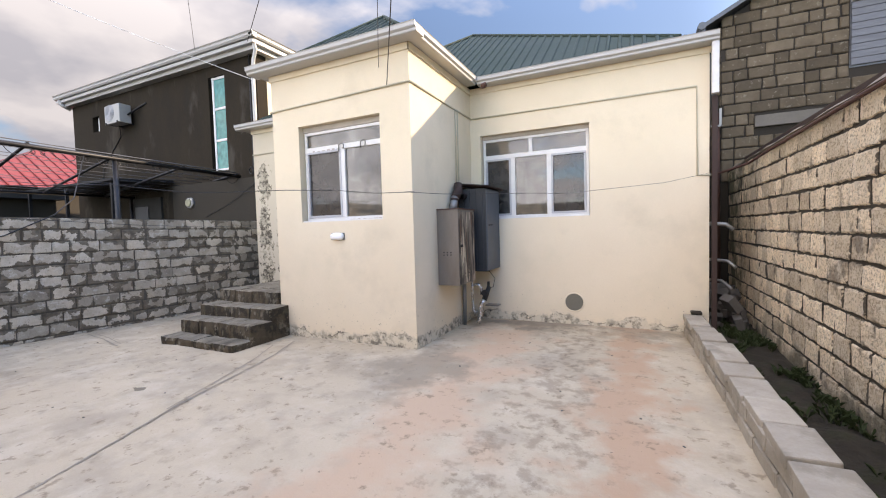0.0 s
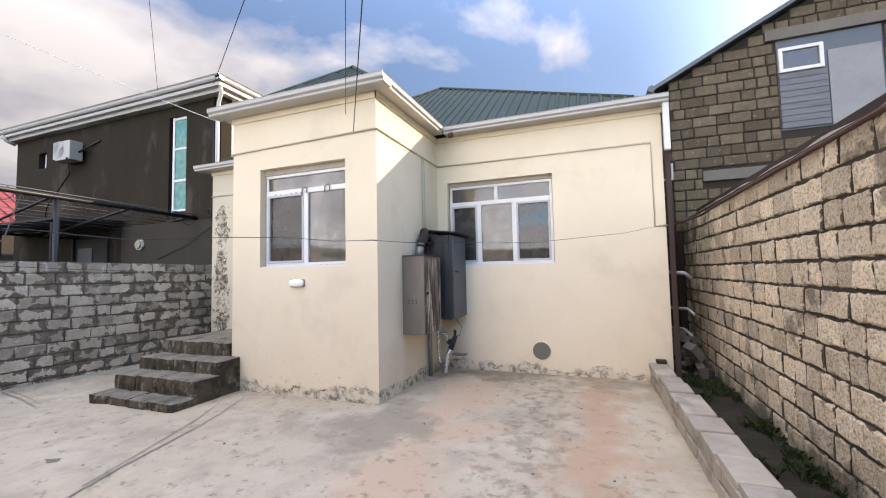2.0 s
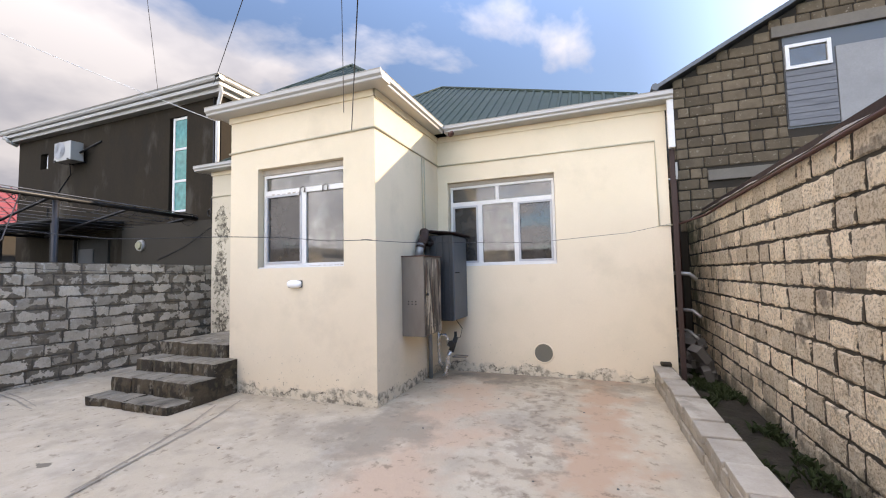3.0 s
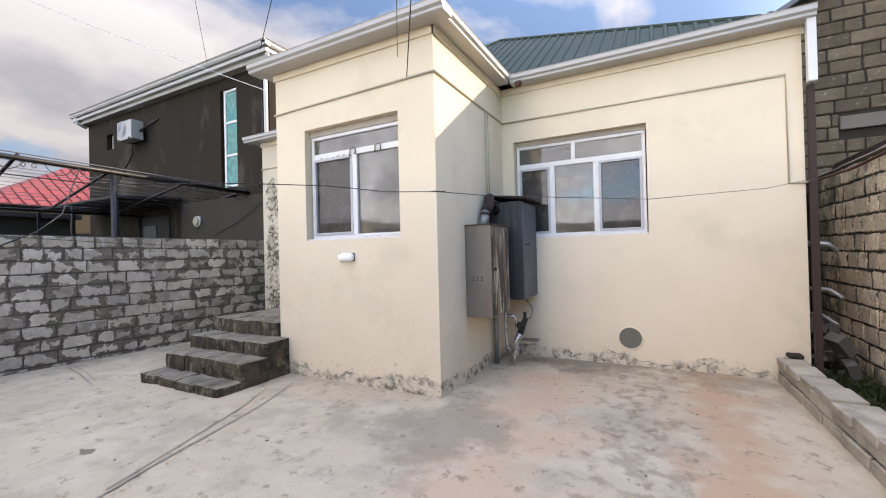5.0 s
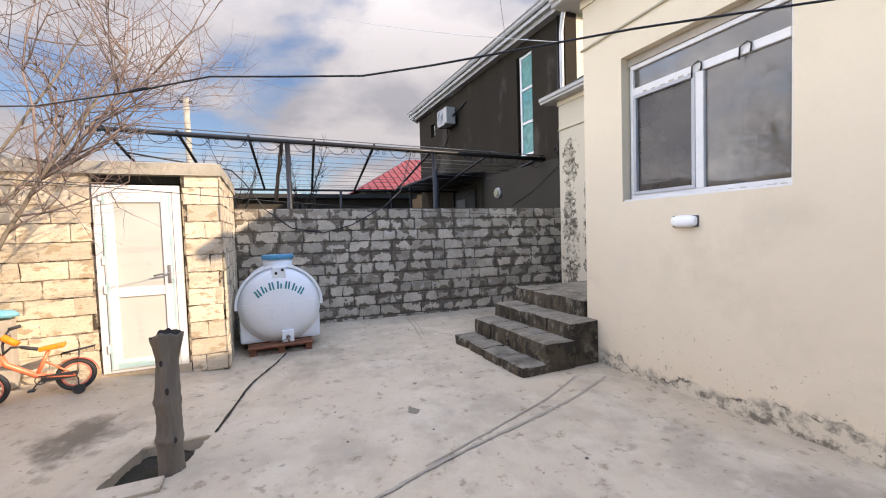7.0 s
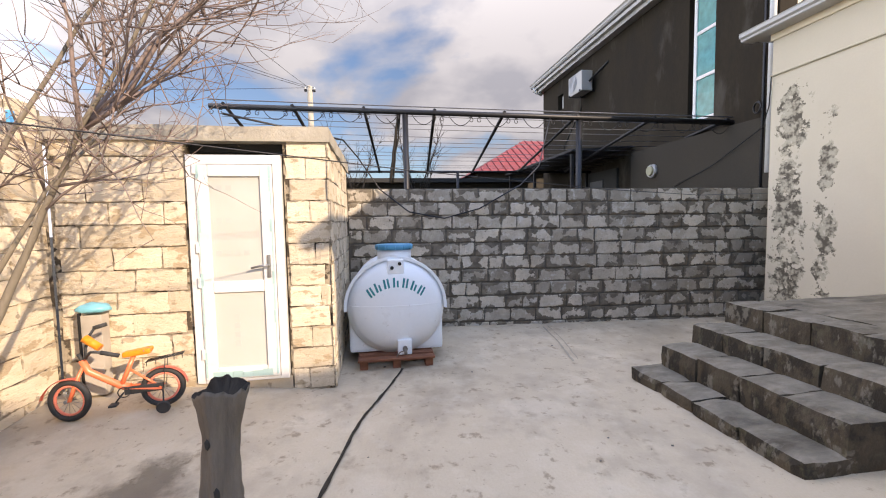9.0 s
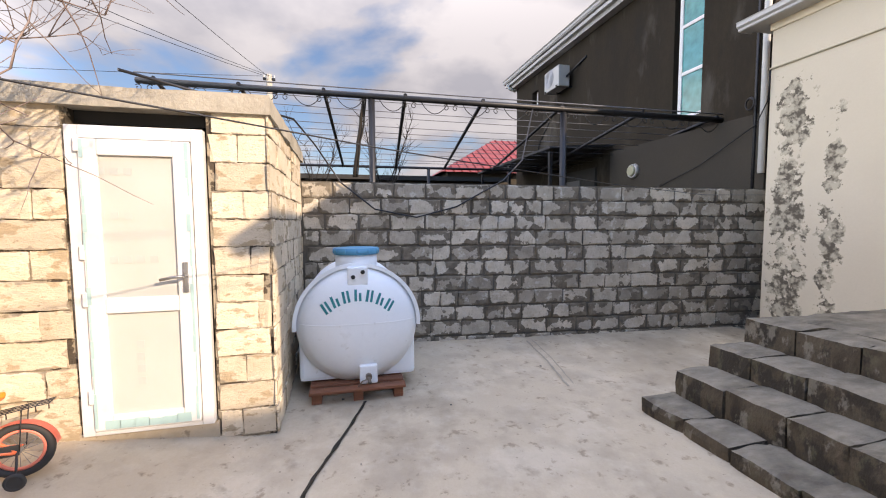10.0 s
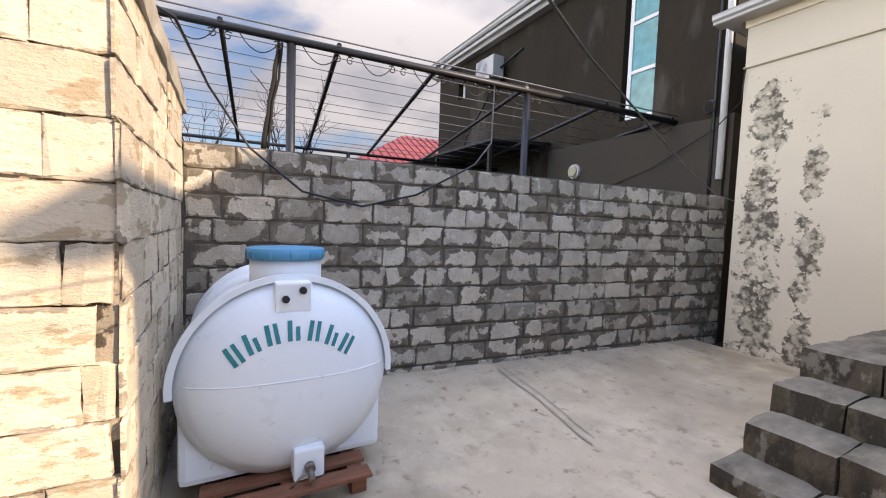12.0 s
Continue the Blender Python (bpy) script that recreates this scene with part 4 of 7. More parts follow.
box(bm, -17.3, -7.95, 8.15, 16.5, 6.12, 6.20)
box(bm, -17.2, -8.05, 8.25, 16.4, 6.02, 6.12)
part("eaves", bm, M["white_metal"], rf)
bm = bmesh.new()
vs = [bm.verts.new(p) for p in ((-17.25, 8.2, 6.3), (-8.0, 8.2, 6.3), (-8.0, 16.4, 6.3), (-17.25, 16.4, 6.3), (-15.0, 12.3, 7.0), (-10.5, 12.3, 7.0))]
for q in ((0, 1, 5, 4), (1, 2, 5), (2, 3, 4, 5), (3, 0, 4)):
    bm.faces.new([vs[i] for i in q])
part("roof_sheet", bm, M["green_roof"], rf)
bm = bmesh.new()
prof = [(-0.10, 0.0), (0.0, 0.01), (0.03, 0.05), (0.03, 0.10), (0.06, 0.13), (-0.1, 0.13)]
for a, b, o in (((-17.36, 8.12, 6.22), (-7.88, 8.12, 6.22), (0, -1, 0)), ((-7.92, 8.09, 6.22), (-7.92, 16.4, 6.22), (1, 0, 0))):
    a, b, o = Vector(a), Vector(b), Vector(o)
    ra = [bm.verts.new(a + o * p + Vector((0, 0, q))) for p, q in prof]
    rb = [bm.verts.new(b + o * p + Vector((0, 0, q))) for p, q in prof]
    for i in range(len(prof)):
        bm.faces.new((ra[i], ra[(i + 1) % 6], rb[(i + 1) % 6], rb[i]))
    bm.faces.new(ra)
    bm.faces.new(rb)
part("gutter_run", bm, M["white_metal"], rf)

# ---- the unplastered neighbour house ----
YN, XN = 10.3, 1.60
bm = bmesh.new()
outline = [(XN, -0.14), (11.2, -0.14), (11.2, 5.2), (6.5, 7.76), (XN, 5.22)]
fr = [bm.verts.new((x, YN, z)) for x, z in outline]
bk = [bm.verts.new((x, 18.0, z)) for x, z in outline]
bm.faces.new(fr)
bm.faces.new(bk[::-1])
for i in range(5):
    bm.faces.new((fr[i], bk[i], bk[(i + 1) % 5], fr[(i + 1) % 5]))
bmesh.ops.recalc_face_normals(bm, faces=bm.faces)
tagged(part("wall_neighbour_house", bm, M["umber_mortar"]), "unplastered neighbour house of brown stone blocks with a pitched roof", "house wall", kind="structure")
nr = holder("roof_neighbour_house", "dark grey sheet metal roof with a raised verge", "roof", kind="structure")
for nm, (ax, az), (bx, bz) in (("roof_sheet", (XN - 0.30, 5.11), (6.5, 7.83)), ("roof_sheet", (6.5, 7.83), (11.5, 5.08))):
    d = Vector((bx - ax, 0, bz - az))
    bm = bmesh.new()
    box(bm, 0, d.length, 10.08, 18.2, -0.02, 0.05, m=pose(ax, 0, az, 0, -math.degrees(math.atan2(d.z, d.x)), 0))
    part(nm, bm, M["grey_sheet"], nr)
bm = bmesh.new()
tube(bm, [(XN - 0.33, 10.0, 5.10), (XN - 0.33, 18.0, 5.10)], 0.07, 8)
part("gutter_run", bm, M["grey_sheet"], nr)

# ---- downpipes and fittings on the house ----
dp = holder("rain_downpipe", "white box downpipe from the gutter, brown painted below", "downpipe", kind="structure")
bm = bmesh.new()
box(bm, 1.105, 1.185, 7.70, 7.78, 3.28, 4.03, 0.006)
part("upper_pipe", bm, M["pvc"], dp)
bm = bmesh.new()
box(bm, 1.122, 1.185, 7.81, 7.875, -0.1, 3.275, 0.006)
part("lower_pipe", bm, M["rust_dark"], dp, "dark brown painted pipe")
np_ = holder("neighbour_downpipe", "grey and brown downpipe on the neighbour house corner", "downpipe", kind="structure")
bm = bmesh.new()
tube(bm, [(1.27, 10.05, 5.08), (1.36, 10.12, 4.7), (1.50, 10.2, 3.55)], 0.05, 10)
part("upper_pipe", bm, M["grey_sheet"], np_)
bm = bmesh.new()
tube(bm, [(1.50, 10.2, 3.55), (1.52, 10.2, 3.1), (1.54, 10.2, 0.0)], 0.055, 10)
part("lower_pipe", bm, M["rust"], np_)
bm = bmesh.new()
box(bm, 1.42, 1.58, 10.12, 10.135, 3.30, 3.33)
box(bm, 1.55, 1.585, 10.11, 10.13, 3.33, 3.62)
part("bracket", bm, M["white_metal"], np_)

lamp = holder("bulkhead_lamp", "white oval bulkhead lamp fixed under the extension window", "wall lamp")
bm = bmesh.new()
r = bmesh.ops.create_uvsphere(bm, u_segments=24, v_segments=12, radius=1.0)
bmesh.ops.transform(bm, matrix=pose(-3.655, 5.760, 1.512) @ Matrix.Diagonal((0.118, 0.05, 0.052, 1)), verts=bm.verts)
for v in bm.verts:
    c = Vector((-3.655, 5.76, 1.512))
    d = v.co - c
    d.x = math.copysign(min(abs(d.x) ** 0.75 * 0.118 ** 0.25, 0.11), d.x)
    d.z = math.copysign(abs(d.z) ** 0.7 * 0.052 ** 0.3, d.z)
    v.co = c + d
part("diffuser", bm, M["lamp_white"], lamp, smooth=True)
bm = bmesh.new()
box(bm, -3.770, -3.540, 5.768, 5.787, 1.462, 1.561, 0.009)
part("base", bm, M["grey_sheet"], lamp, "dark base rim")

vent = holder("wall_vent", "round wall opening filled with grey cement and ringed in pale plaster", "vent")
bm = bmesh.new()
cyl(bm, (-0.715, 7.878, 0.355), (-0.715, 7.90, 0.355), 0.138, seg=32)
part("plug", bm, M["vent_cement"], vent)
bm = bmesh.new()
tube(bm, [(-0.715 + 0.145 * math.cos(a * math.pi / 16), 7.882, 0.355 + 0.145 * math.sin(a * math.pi / 16)) for a in range(33)], 0.011, 6)
part("ring", bm, M["cream"], vent)

# gas meter cabinets in the corner
sbx = holder("meter_cabinet", "rust streaked unpainted steel meter cabinet hung on the plastered wall", "cabinet")
X0, X1, Y0, Y1, Z0, Z1 = -2.418, -2.085, 6.47, 7.08, 0.76, 1.85
bm = bmesh.new()
box(bm, X0, X1, Y0, Y1, Z0, Z1, 0.004)
part("body", bm, M["old_steel"], sbx)
bm = bmesh.new()
box(bm, X0, X1 + 0.02, Y0 - 0.015, Y1 + 0.02, Z1 + 0.001, Z1 + 0.014, 0.003)
part("lid", bm, M["rust"], sbx, "rusty folded lid")
bm = bmesh.new()
box(bm, X1 + 0.001, X1 + 0.014, Y0 + 0.02, Y1 - 0.02, Z0 + 0.02, Z1 - 0.03, 0.003)
dr = part("door", bm, M["old_steel_door"], sbx, "cabinet door scorched brown and white")
bm = bmesh.new()
cyl(bm, (X1 + 0.014, Y0 + 0.06, 1.33), (X1 + 0.04, Y0 + 0.06, 1.33), 0.018, seg=10)
part("lock", bm, M["dark"], dr)
bm = bmesh.new()
for i in range(3):
    for j in range(2):
        cyl(bm, (X0 + 0.10 + i * 0.055, Y0 - 0.004, 1.20 + j * 0.035), (X0 + 0.10 + i * 0.055, Y0 + 0.01, 1.20 + j * 0.035), 0.010, seg=8)
for i in range(4):
    for j in range(2):
        cyl(bm, (X1 + 0.016, Y0 + 0.2 + i * 0.075, 0.87 + j * 0.05), (X1 + 0.01, Y0 + 0.2 + i * 0.075, 0.87 + j * 0.05), 0.012, seg=8)
tagged(part("vent_hole", bm, M["dark"], sbx), "", kind="stuff")

bbx = holder("boiler_cabinet", "tall dark grey sheet metal boiler cabinet in the wall corner", "cabinet")
bm = bmesh.new()
box(bm, -2.40, -1.945, 7.235, 7.88, 0.89, 2.20, 0.004)
part("body", bm, M["slate_sheet"], bbx)
bm = bmesh.new()
for i in range(4):
    box(bm, -2.385 + i * 0.107, -2.31 + i * 0.107, 7.218, 7.236, 0.90, 2.19, 0.006)
part("ribbed_front", bm, M["slate_sheet"], bbx)
bm = bmesh.new()
box(bm, -1.944, -1.925, 7.25, 7.87, 0.90, 2.18, 0.004)
dr = part("door", bm, M["slate_door"], bbx, "smooth blue grey steel door")
bm = bmesh.new()
tube(bm, [(-1.925, 7.31, 1.62), (-1.89, 7.31, 1.62), (-1.89, 7.40, 1.62)], 0.009, 6)
part("handle", bm, M["dark"], dr)
bm = bmesh.new()
n_rib = 12
rows = []
for i in range(n_rib * 4 + 1):
    y = 7.15 + i * 0.75 / (n_rib * 4)
    zz = 0.018 * math.sin(i * math.pi / 2)
    rows.append([bm.verts.new((x, y, z0 + zz)) for x, z0 in ((-2.41, 2.28), (-1.86, 2.215))])
for p, q in zip(rows, rows[1:]):
    bm.faces.new((p[0], p[1], q[1], q[0]))
bmesh.ops.solidify(bm, geom=bm.faces[:], thickness=0.006)
part("roof_sheet", bm, M["rust_dark"], bbx, "rusty corrugated roof sheet")
bm = bmesh.new()
pp = [(-2.29 + 0.055 * math.cos(a * math.pi / 10), 0, 2.09 + 0.055 * math.sin(a * math.pi / 10)) for a in range(20)]
o = [bm.verts.new((x, 7.10, z)) for x, _, z in pp]
q = [bm.verts.new((x, 7.24, z)) for x, _, z in pp]
for i in range(20):
    bm.faces.new((o[i], o[(i + 1) % 20], q[(i + 1) % 20], q[i]))
bmesh.ops.solidify(bm, geom=bm.faces[:], thickness=0.006)
part("flue", bm, M["rust_dark"], bbx, "short sooty flue pipe", smooth=True)
# near-black disc stands in for the shade inside the flue's mouth
bm = bmesh.new()
cyl(bm, (-2.29, 7.214, 2.09), (-2.29, 7.20, 2.09), 0.047, seg=16)
part("flue_soot", bm, M["dark"], bbx)

fl = holder("flue_elbow", "dull galvanised flue elbow above the meter cabinet", "flue pipe")
bm = bmesh.new()
tube(bm, [(-2.34, 6.86, 1.862), (-2.33, 6.95, 2.06)], 0.06, 14)
part("pipe", bm, M["galv"], fl, smooth=True)
bm = bmesh.new()
tube(bm, [(-2.33, 6.945, 2.05), (-2.31, 7.03, 2.16), (-2.345, 7.11, 2.26)], 0.07, 10)
part("upper_pipe", bm, M["rust_dark"], fl, "rusty upper pipe bend", smooth=True)
bm = bmesh.new()
for p, q in (((-2.33, 6.92, 2.0), (-2.33, 6.93, 2.03)), ((-2.31, 7.02, 2.15), (-2.315, 7.035, 2.175))):
    cyl(bm, p, q, 0.064, seg=14)
part("collar", bm, M["rust_dark"], fl)

cond = holder("wall_conduit", "thin painted conduits running up the plastered wall", "conduit")
for y in (7.20, 7.29):
    bm = bmesh.new()
    tube(bm, [(-2.405, y, 3.47), (-2.405, y, 2.30)], 0.008, 6)
    part("pipe", bm, M["moulding"], cond)
gp = holder("water_pipes", "foil wrapped silver water pipes with a valve below the cabinet", "pipework")
bm = bmesh.new()
tube(bm, [(-2.36, 7.30, -0.03), (-2.36, 7.30, 0.9)], 0.032, 10)
part("corner_pipe", bm, M["galv"], gp)
bm = bmesh.new()
tube(bm, [(-2.22, 7.30, 0.80), (-2.23, 7.31, 0.55), (-2.22, 7.32, 0.24), (-2.16, 7.33, 0.20)], 0.022, 8)
tube(bm, [(-2.22, 7.33, 0.66), (-2.13, 7.36, 0.66), (-2.09, 7.36, 0.60), (-2.09, 7.36, 0.50)], 0.024, 8)
tube(bm, [(-2.05, 7.36, 0.42), (-2.10, 7.36, 0.32), (-2.08, 7.34, 0.20), (-2.12, 7.32, 0.10), (-2.14, 7.30, 0.04)], 0.036, 8)
part("foil_pipe", bm, M["foil"], gp)
bm = bmesh.new()
cyl(bm, (-2.06, 7.40, 0.40), (-1.99, 7.46, 0.62), 0.045, 0.035, seg=12)
cyl(bm, (-2.03, 7.36, 0.53), (-2.03, 7.32, 0.53), 0.05, seg=14)
cyl(bm, (-2.0, 7.46, 0.60), (-2.0, 7.46, 0.70), 0.022, seg=10)
part("valve", bm, M["dark"], gp, "black pressure valve")
bm = bmesh.new()
tube(bm, [(-2.02, 7.42, 0.58), (-1.92, 7.46, 0.62), (-1.90, 7.5, 0.75), (-2.0, 7.5, 0.88)], 0.006, 5)
part("hose", bm, M["dark"], gp)
bm = bmesh.new()
box(bm, -2.06, -1.84, 7.45, 7.60, 0.30, 0.32, 0.004)
part("shelf", bm, M["old_steel"], gp)

# flue and clutter in the narrow gap beside the house
for k, (z, dx) in enumerate(((1.55, 0.02), (1.02, 0.05), (0.72, 0.0))):
    g = holder("gap_pipe", "stub of old grey pipe sticking out in the narrow gap", "pipe", group="old pipes in the gap")
    bm = bmesh.new()
    tube(bm, [(1.10, 8.2 + 0.1 * k, z), (1.32 + dx, 8.15 + 0.1 * k, z - 0.02), (1.40 + dx, 8.12, z - 0.10)], 0.03 - 0.006 * k, 8)
    part("pipe", bm, M["galv"], g)
rubble = holder("rubbish_heap", "dark heap of stones and rubbish in the narrow gap", "rubble")
bm = bmesh.new()
rr = random.Random(4)
for k in range(46):
    x, y, z = rr.uniform(1.14, 1.6), rr.uniform(8.0, 9.6), rr.uniform(0.0, 0.5)
    s = rr.uniform(0.05, 0.13)
    box(bm, -s, s, -s * 0.8, s * 0.8, -s * 0.5, s * 0.5, m=pose(x, y, z, rr.uniform(0, 90), rr.uniform(0, 90), rr.uniform(0, 90)))
tagged(part("rubble", bm, M["rubble"], rubble), kind="stuff")

# ---- kerb, cap and pipe of the tall wall ----
cap = holder("wall_coping", "uneven cement coping with a rusty pipe along the block wall", "coping", kind="structure")
bm = bmesh.new()
n = 70
pr = []
for i in range(n + 1):
    y = 1.2 + i * (10.2 - 1.2) / n
    h = 0.035 + 0.03 * noise.noise(Vector((0, y * 2.1, 3)))
    w = 0.015 * noise.noise(Vector((4, y * 3, 0)))
    pr.append([bm.verts.new(p) for p in ((XR + 0.03, y, RW_TOP - 0.02), (XR - 0.005 + w, y, RW_TOP + 0.0), (XR + 0.04 + w, y, RW_TOP + h), (XR + 0.25, y, RW_TOP + h), (XR + 0.25, y, RW_TOP - 0.02))])
for a, b in zip(pr, pr[1:]):
    for k in range(4):
        bm.faces.new((a[k], a[k + 1], b[k + 1], b[k]))
part("cement_cap", bm, M["tan_mortar_pale"], cap)
bm = bmesh.new()
tube(bm, [(XR - 0.022, 1.2, RW_TOP - 0.03), (XR - 0.022, 4, RW_TOP - 0.035), (XR - 0.022, 7.6, RW_TOP - 0.06), (XR - 0.05, 8.4, RW_TOP - 0.10), (1.2, 8.3, 2.25)], 0.018, 6)
part("pipe", bm, M["rust"], cap, "thin rusty pipe")
bm = bmesh.new()
box(bm, XR + 0.13, XR + 0.20, 1.2, 9.6, RW_TOP + 0.06, RW_TOP + 0.14, 0.004)
part("steel_angle", bm, M["rust_dark"], cap, "dark rusty steel section")

# ---- windows of the houses around ----
wd = holder("window_tall", "tall narrow window with green mirror panes in a white frame", "window", kind="structure")
x0, x1, z0, z1 = -10.03, -9.40, 3.29, 5.74
bm = bmesh.new()
for q in ((x0 + 0.08, x0 + 0.15, z0, z1), (x1 - 0.03, x1, z0, z1)):
    box(bm, q[0], q[1], YD + 0.04, YD + 0.09, q[2], q[3], 0.004)
for z in (z0 + 0.03, z0 + 0.80, z0 + 1.62, z1 - 0.04):
    box(bm, x0 + 0.15, x1 - 0.03, YD + 0.042, YD + 0.09, z - 0.03, z + 0.03, 0.004)
part("frame", bm, M["pvc"], wd)
for a, b in ((z0 + 0.06, z0 + 0.77), (z0 + 0.83, z0 + 1.59), (z0 + 1.65, z1 - 0.07)):
    bm = bmesh.new()
    box(bm, x0 + 0.15, x1 - 0.03, YD + 0.06, YD + 0.07, a, b)
    part("pane", bm, M["green_glass"], wd)
ws = holder("window_small", "small square window with a white frame and dark pane", "window", kind="structure")
bm = bmesh.new()
box(bm, -15.72, -15.66, YD + 0.12, YD + 0.17, 5.05, 5.53)
box(bm, -15.44, -15.40, YD + 0.12, YD + 0.17, 5.05, 5.53)
box(bm, -15.66, -15.44, YD + 0.12, YD + 0.17, 5.05, 5.10)
box(bm, -15.66, -15.44, YD + 0.12, YD + 0.17, 5.48, 5.53)
part("frame", bm, M["pvc"], ws)
bm = bmesh.new()
box(bm, -15.8, -15.4, YD + 0.18, YD + 0.19, 5.05, 5.53)
part("pane", bm, M["mesh_glass"], ws)

ac = holder("air_conditioner", "white outdoor air conditioner unit on brackets on the dark rendered wall", "air conditioner")
bm = bmesh.new()
box(bm, -14.50, -13.72, YD - 0.42, YD - 0.10, 5.26, 5.80, 0.02)
part("casing", bm, M["white_metal"], ac)
bm = bmesh.new()
for k in range(5):
    rad = 0.07 + k * 0.04
    tube(bm, [(-14.22 + rad * math.cos(a * math.pi / 10), YD - 0.43, 5.57 + rad * math.sin(a * math.pi / 10)) for a in range(21)], 0.005, 4)
part("fan_grille", bm, M["screen_frame"], ac)
bm = bmesh.new()
cyl(bm, (-14.22, YD - 0.424, 5.57), (-14.22, YD - 0.40, 5.57), 0.225, seg=24)
part("fan_mouth", bm, M["screen_frame"], ac)
bm = bmesh.new()
box(bm, -14.43, -14.39, YD - 0.45, YD, 5.26, 5.30)
part("bracket", bm, M["black_steel"], ac)
bm = bmesh.new()
box(bm, -13.83, -13.79, YD - 0.45, YD, 5.26, 5.30)
part("bracket", bm, M["black_steel"], ac)
bm = bmesh.new()
tube(bm, [(-13.72, YD - 0.2, 5.5), (-13.35, YD - 0.02, 5.75), (-13.1, YD - 0.01, 5.80)], 0.03, 6)
tube(bm, [(-14.2, YD - 0.2, 5.3), (-14.5, YD - 0.02, 5.0), (-15.6, YD - 0.015, 4.1), (-15.7, YD - 0.015, 3.2)], 0.014, 5)
part("hose", bm, M["black_steel"], ac)

ac.location = (0.30, 0.0, -0.27)

rl = holder("round_wall_lamp", "round bulkhead lamp with a pale rim on the grey rendered wall", "wall lamp")
bm = bmesh.new()
cyl(bm, (-10.95, YD - 0.04, 2.50), (-10.95, YD - 0.11, 2.50), 0.15, 0.135, seg=24)
part("rim", bm, M["white_metal"], rl)
bm = bmesh.new()
cyl(bm, (-10.95, YD - 0.11, 2.50), (-10.95, YD - 0.15, 2.50), 0.115, 0.09, seg=24)
part("diffuser", bm, M["lens"], rl)

lt = holder("lean_to_roof", "low dark sheet roof over the neighbour's doorway", "canopy", kind="structure")
bm = bmesh.new()
box(bm, -16.6, -11.7, 6.9, 8.44, 0, 0.05, m=pose(0, 0.0, 2.62, 3.5, 0, 0))
part("roof_sheet", bm, M["black_steel"], lt)
bm = bmesh.new()
for x in (-16.4, -14.2, -11.9):
    box(bm, x, x + 0.07, 6.95, 7.02, -0.14, 3.0)
part("post", bm, M["black_steel"], lt)
bm = bmesh.new()
box(bm, -13.9, -12.3, YD - 0.06, YD - 0.004, -0.1, 2.75)
part("dark_doorway", bm, M["dark"], lt)
bm = bmesh.new()
box(bm, -13.55, -12.9, YD - 0.09, YD - 0.062, 2.0, 2.5)
part("window_bars", bm, M["grey_sheet"], lt)

dd = holder("dark_house_downpipe", "white round downpipe at the corner of the two storey house", "downpipe", kind="structure")
bm = bmesh.new()
tube(bm, [(-7.98, 8.2, 6.2), (-8.05, 8.3, 6.0), (-8.22, 8.38, 5.85), (-8.27, 8.39, 5.6), (-8.27, 8.39, 2.15)], 0.045, 10)
part("pipe", bm, M["pvc"], dd, smooth=True)
bm = bmesh.new()
tube(bm, [(-8.40, 8.40, 6.0), (-8.40, 8.40, 0.3)], 0.022, 8)
part("thin_pipe", bm, M["black_steel"], dd)
bm = bmesh.new()
tube(bm, [(-17.1, 8.14, 6.2), (-17.06, 8.2, 6.05), (-16.98, 8.4, 5.95)], 0.06, 8)
part("stub_pipe", bm, M["white_metal"], dd)

# neighbour gable's boarded window and its lintel
nb = holder("window_boarded", "window opening half boarded with grey planks and cement sheet", "window", kind="structure")
bm = bmesh.new()
box(bm, 3.37, 4.85, YN - 0.012, YN + 0.05, 4.05, 5.72)
part("recess", bm, M["grey_sheet"], nb)
bm = bmesh.new()
for k in range(9):
    z = 4.08 + k * 0.113
    box(bm, 3.38, 4.08, YN - 0.045, YN - 0.014, z, z + 0.106, 0.004)
part("boards", bm, M["grey_board"], nb, "weathered grey boards")
bm = bmesh.new()
box(bm, 4.10, 4.82, YN - 0.040, YN - 0.014, 4.06, 5.40, 0.006)
part("cement_sheet", bm, M["cement_sheet"], nb)
bm = bmesh.new()
for q in ((3.38, 3.44, 5.10, 5.55), (3.97, 4.03, 5.10, 5.55), (3.44, 3.97, 5.10, 5.16), (3.44, 3.97, 5.49, 5.55)):
    box(bm, q[0], q[1], YN - 0.08, YN - 0.014, q[2], q[3], 0.004)
part("casement_frame", bm, M["pvc"], nb)
bm = bmesh.new()
box(bm, 3.44, 3.97, YN - 0.05, YN - 0.04, 5.16, 5.49)
part("pane", bm, M["glass"], nb)
bm = bmesh.new()
box(bm, 3.2, 5.15, YN - 0.075, YN - 0.002, 5.73, 5.93, 0.008)
part("lintel", bm, M["umber_cement"], nb, "cement lintel")
bm = bmesh.new()
box(bm, 2.1, 3.5, YN - 0.07, YN - 0.002, 3.24, 3.44, 0.008)
part("lower_lintel", bm, M["umber_cement"], nb, "cement lintel")
nb2 = holder("window_low", "small white framed window low in the block gable", "window", kind="structure")
bm = bmesh.new()
for q in ((2.75, 2.80, 2.6, 3.2), (2.80, 3.5, 3.14, 3.2), (3.5, 3.55, 2.6, 3.2)):
    box(bm, q[0], q[1], YN - 0.06, YN - 0.004, q[2], q[3], 0.004)
part("frame", bm, M["pvc"], nb2)
bm = bmesh.new()
box(bm, 2.80, 3.50, YN - 0.03, YN - 0.02, 2.6, 3.14)
part("pane", bm, M["mesh_glass"], nb2)

# ---- pergola over the neighbour's yard ----
pg = holder("pergola", "black steel pergola frame with scrollwork and strung wires", "pergola", at=(0, 0, 0))
QX, QZ = -13.6, 2.80


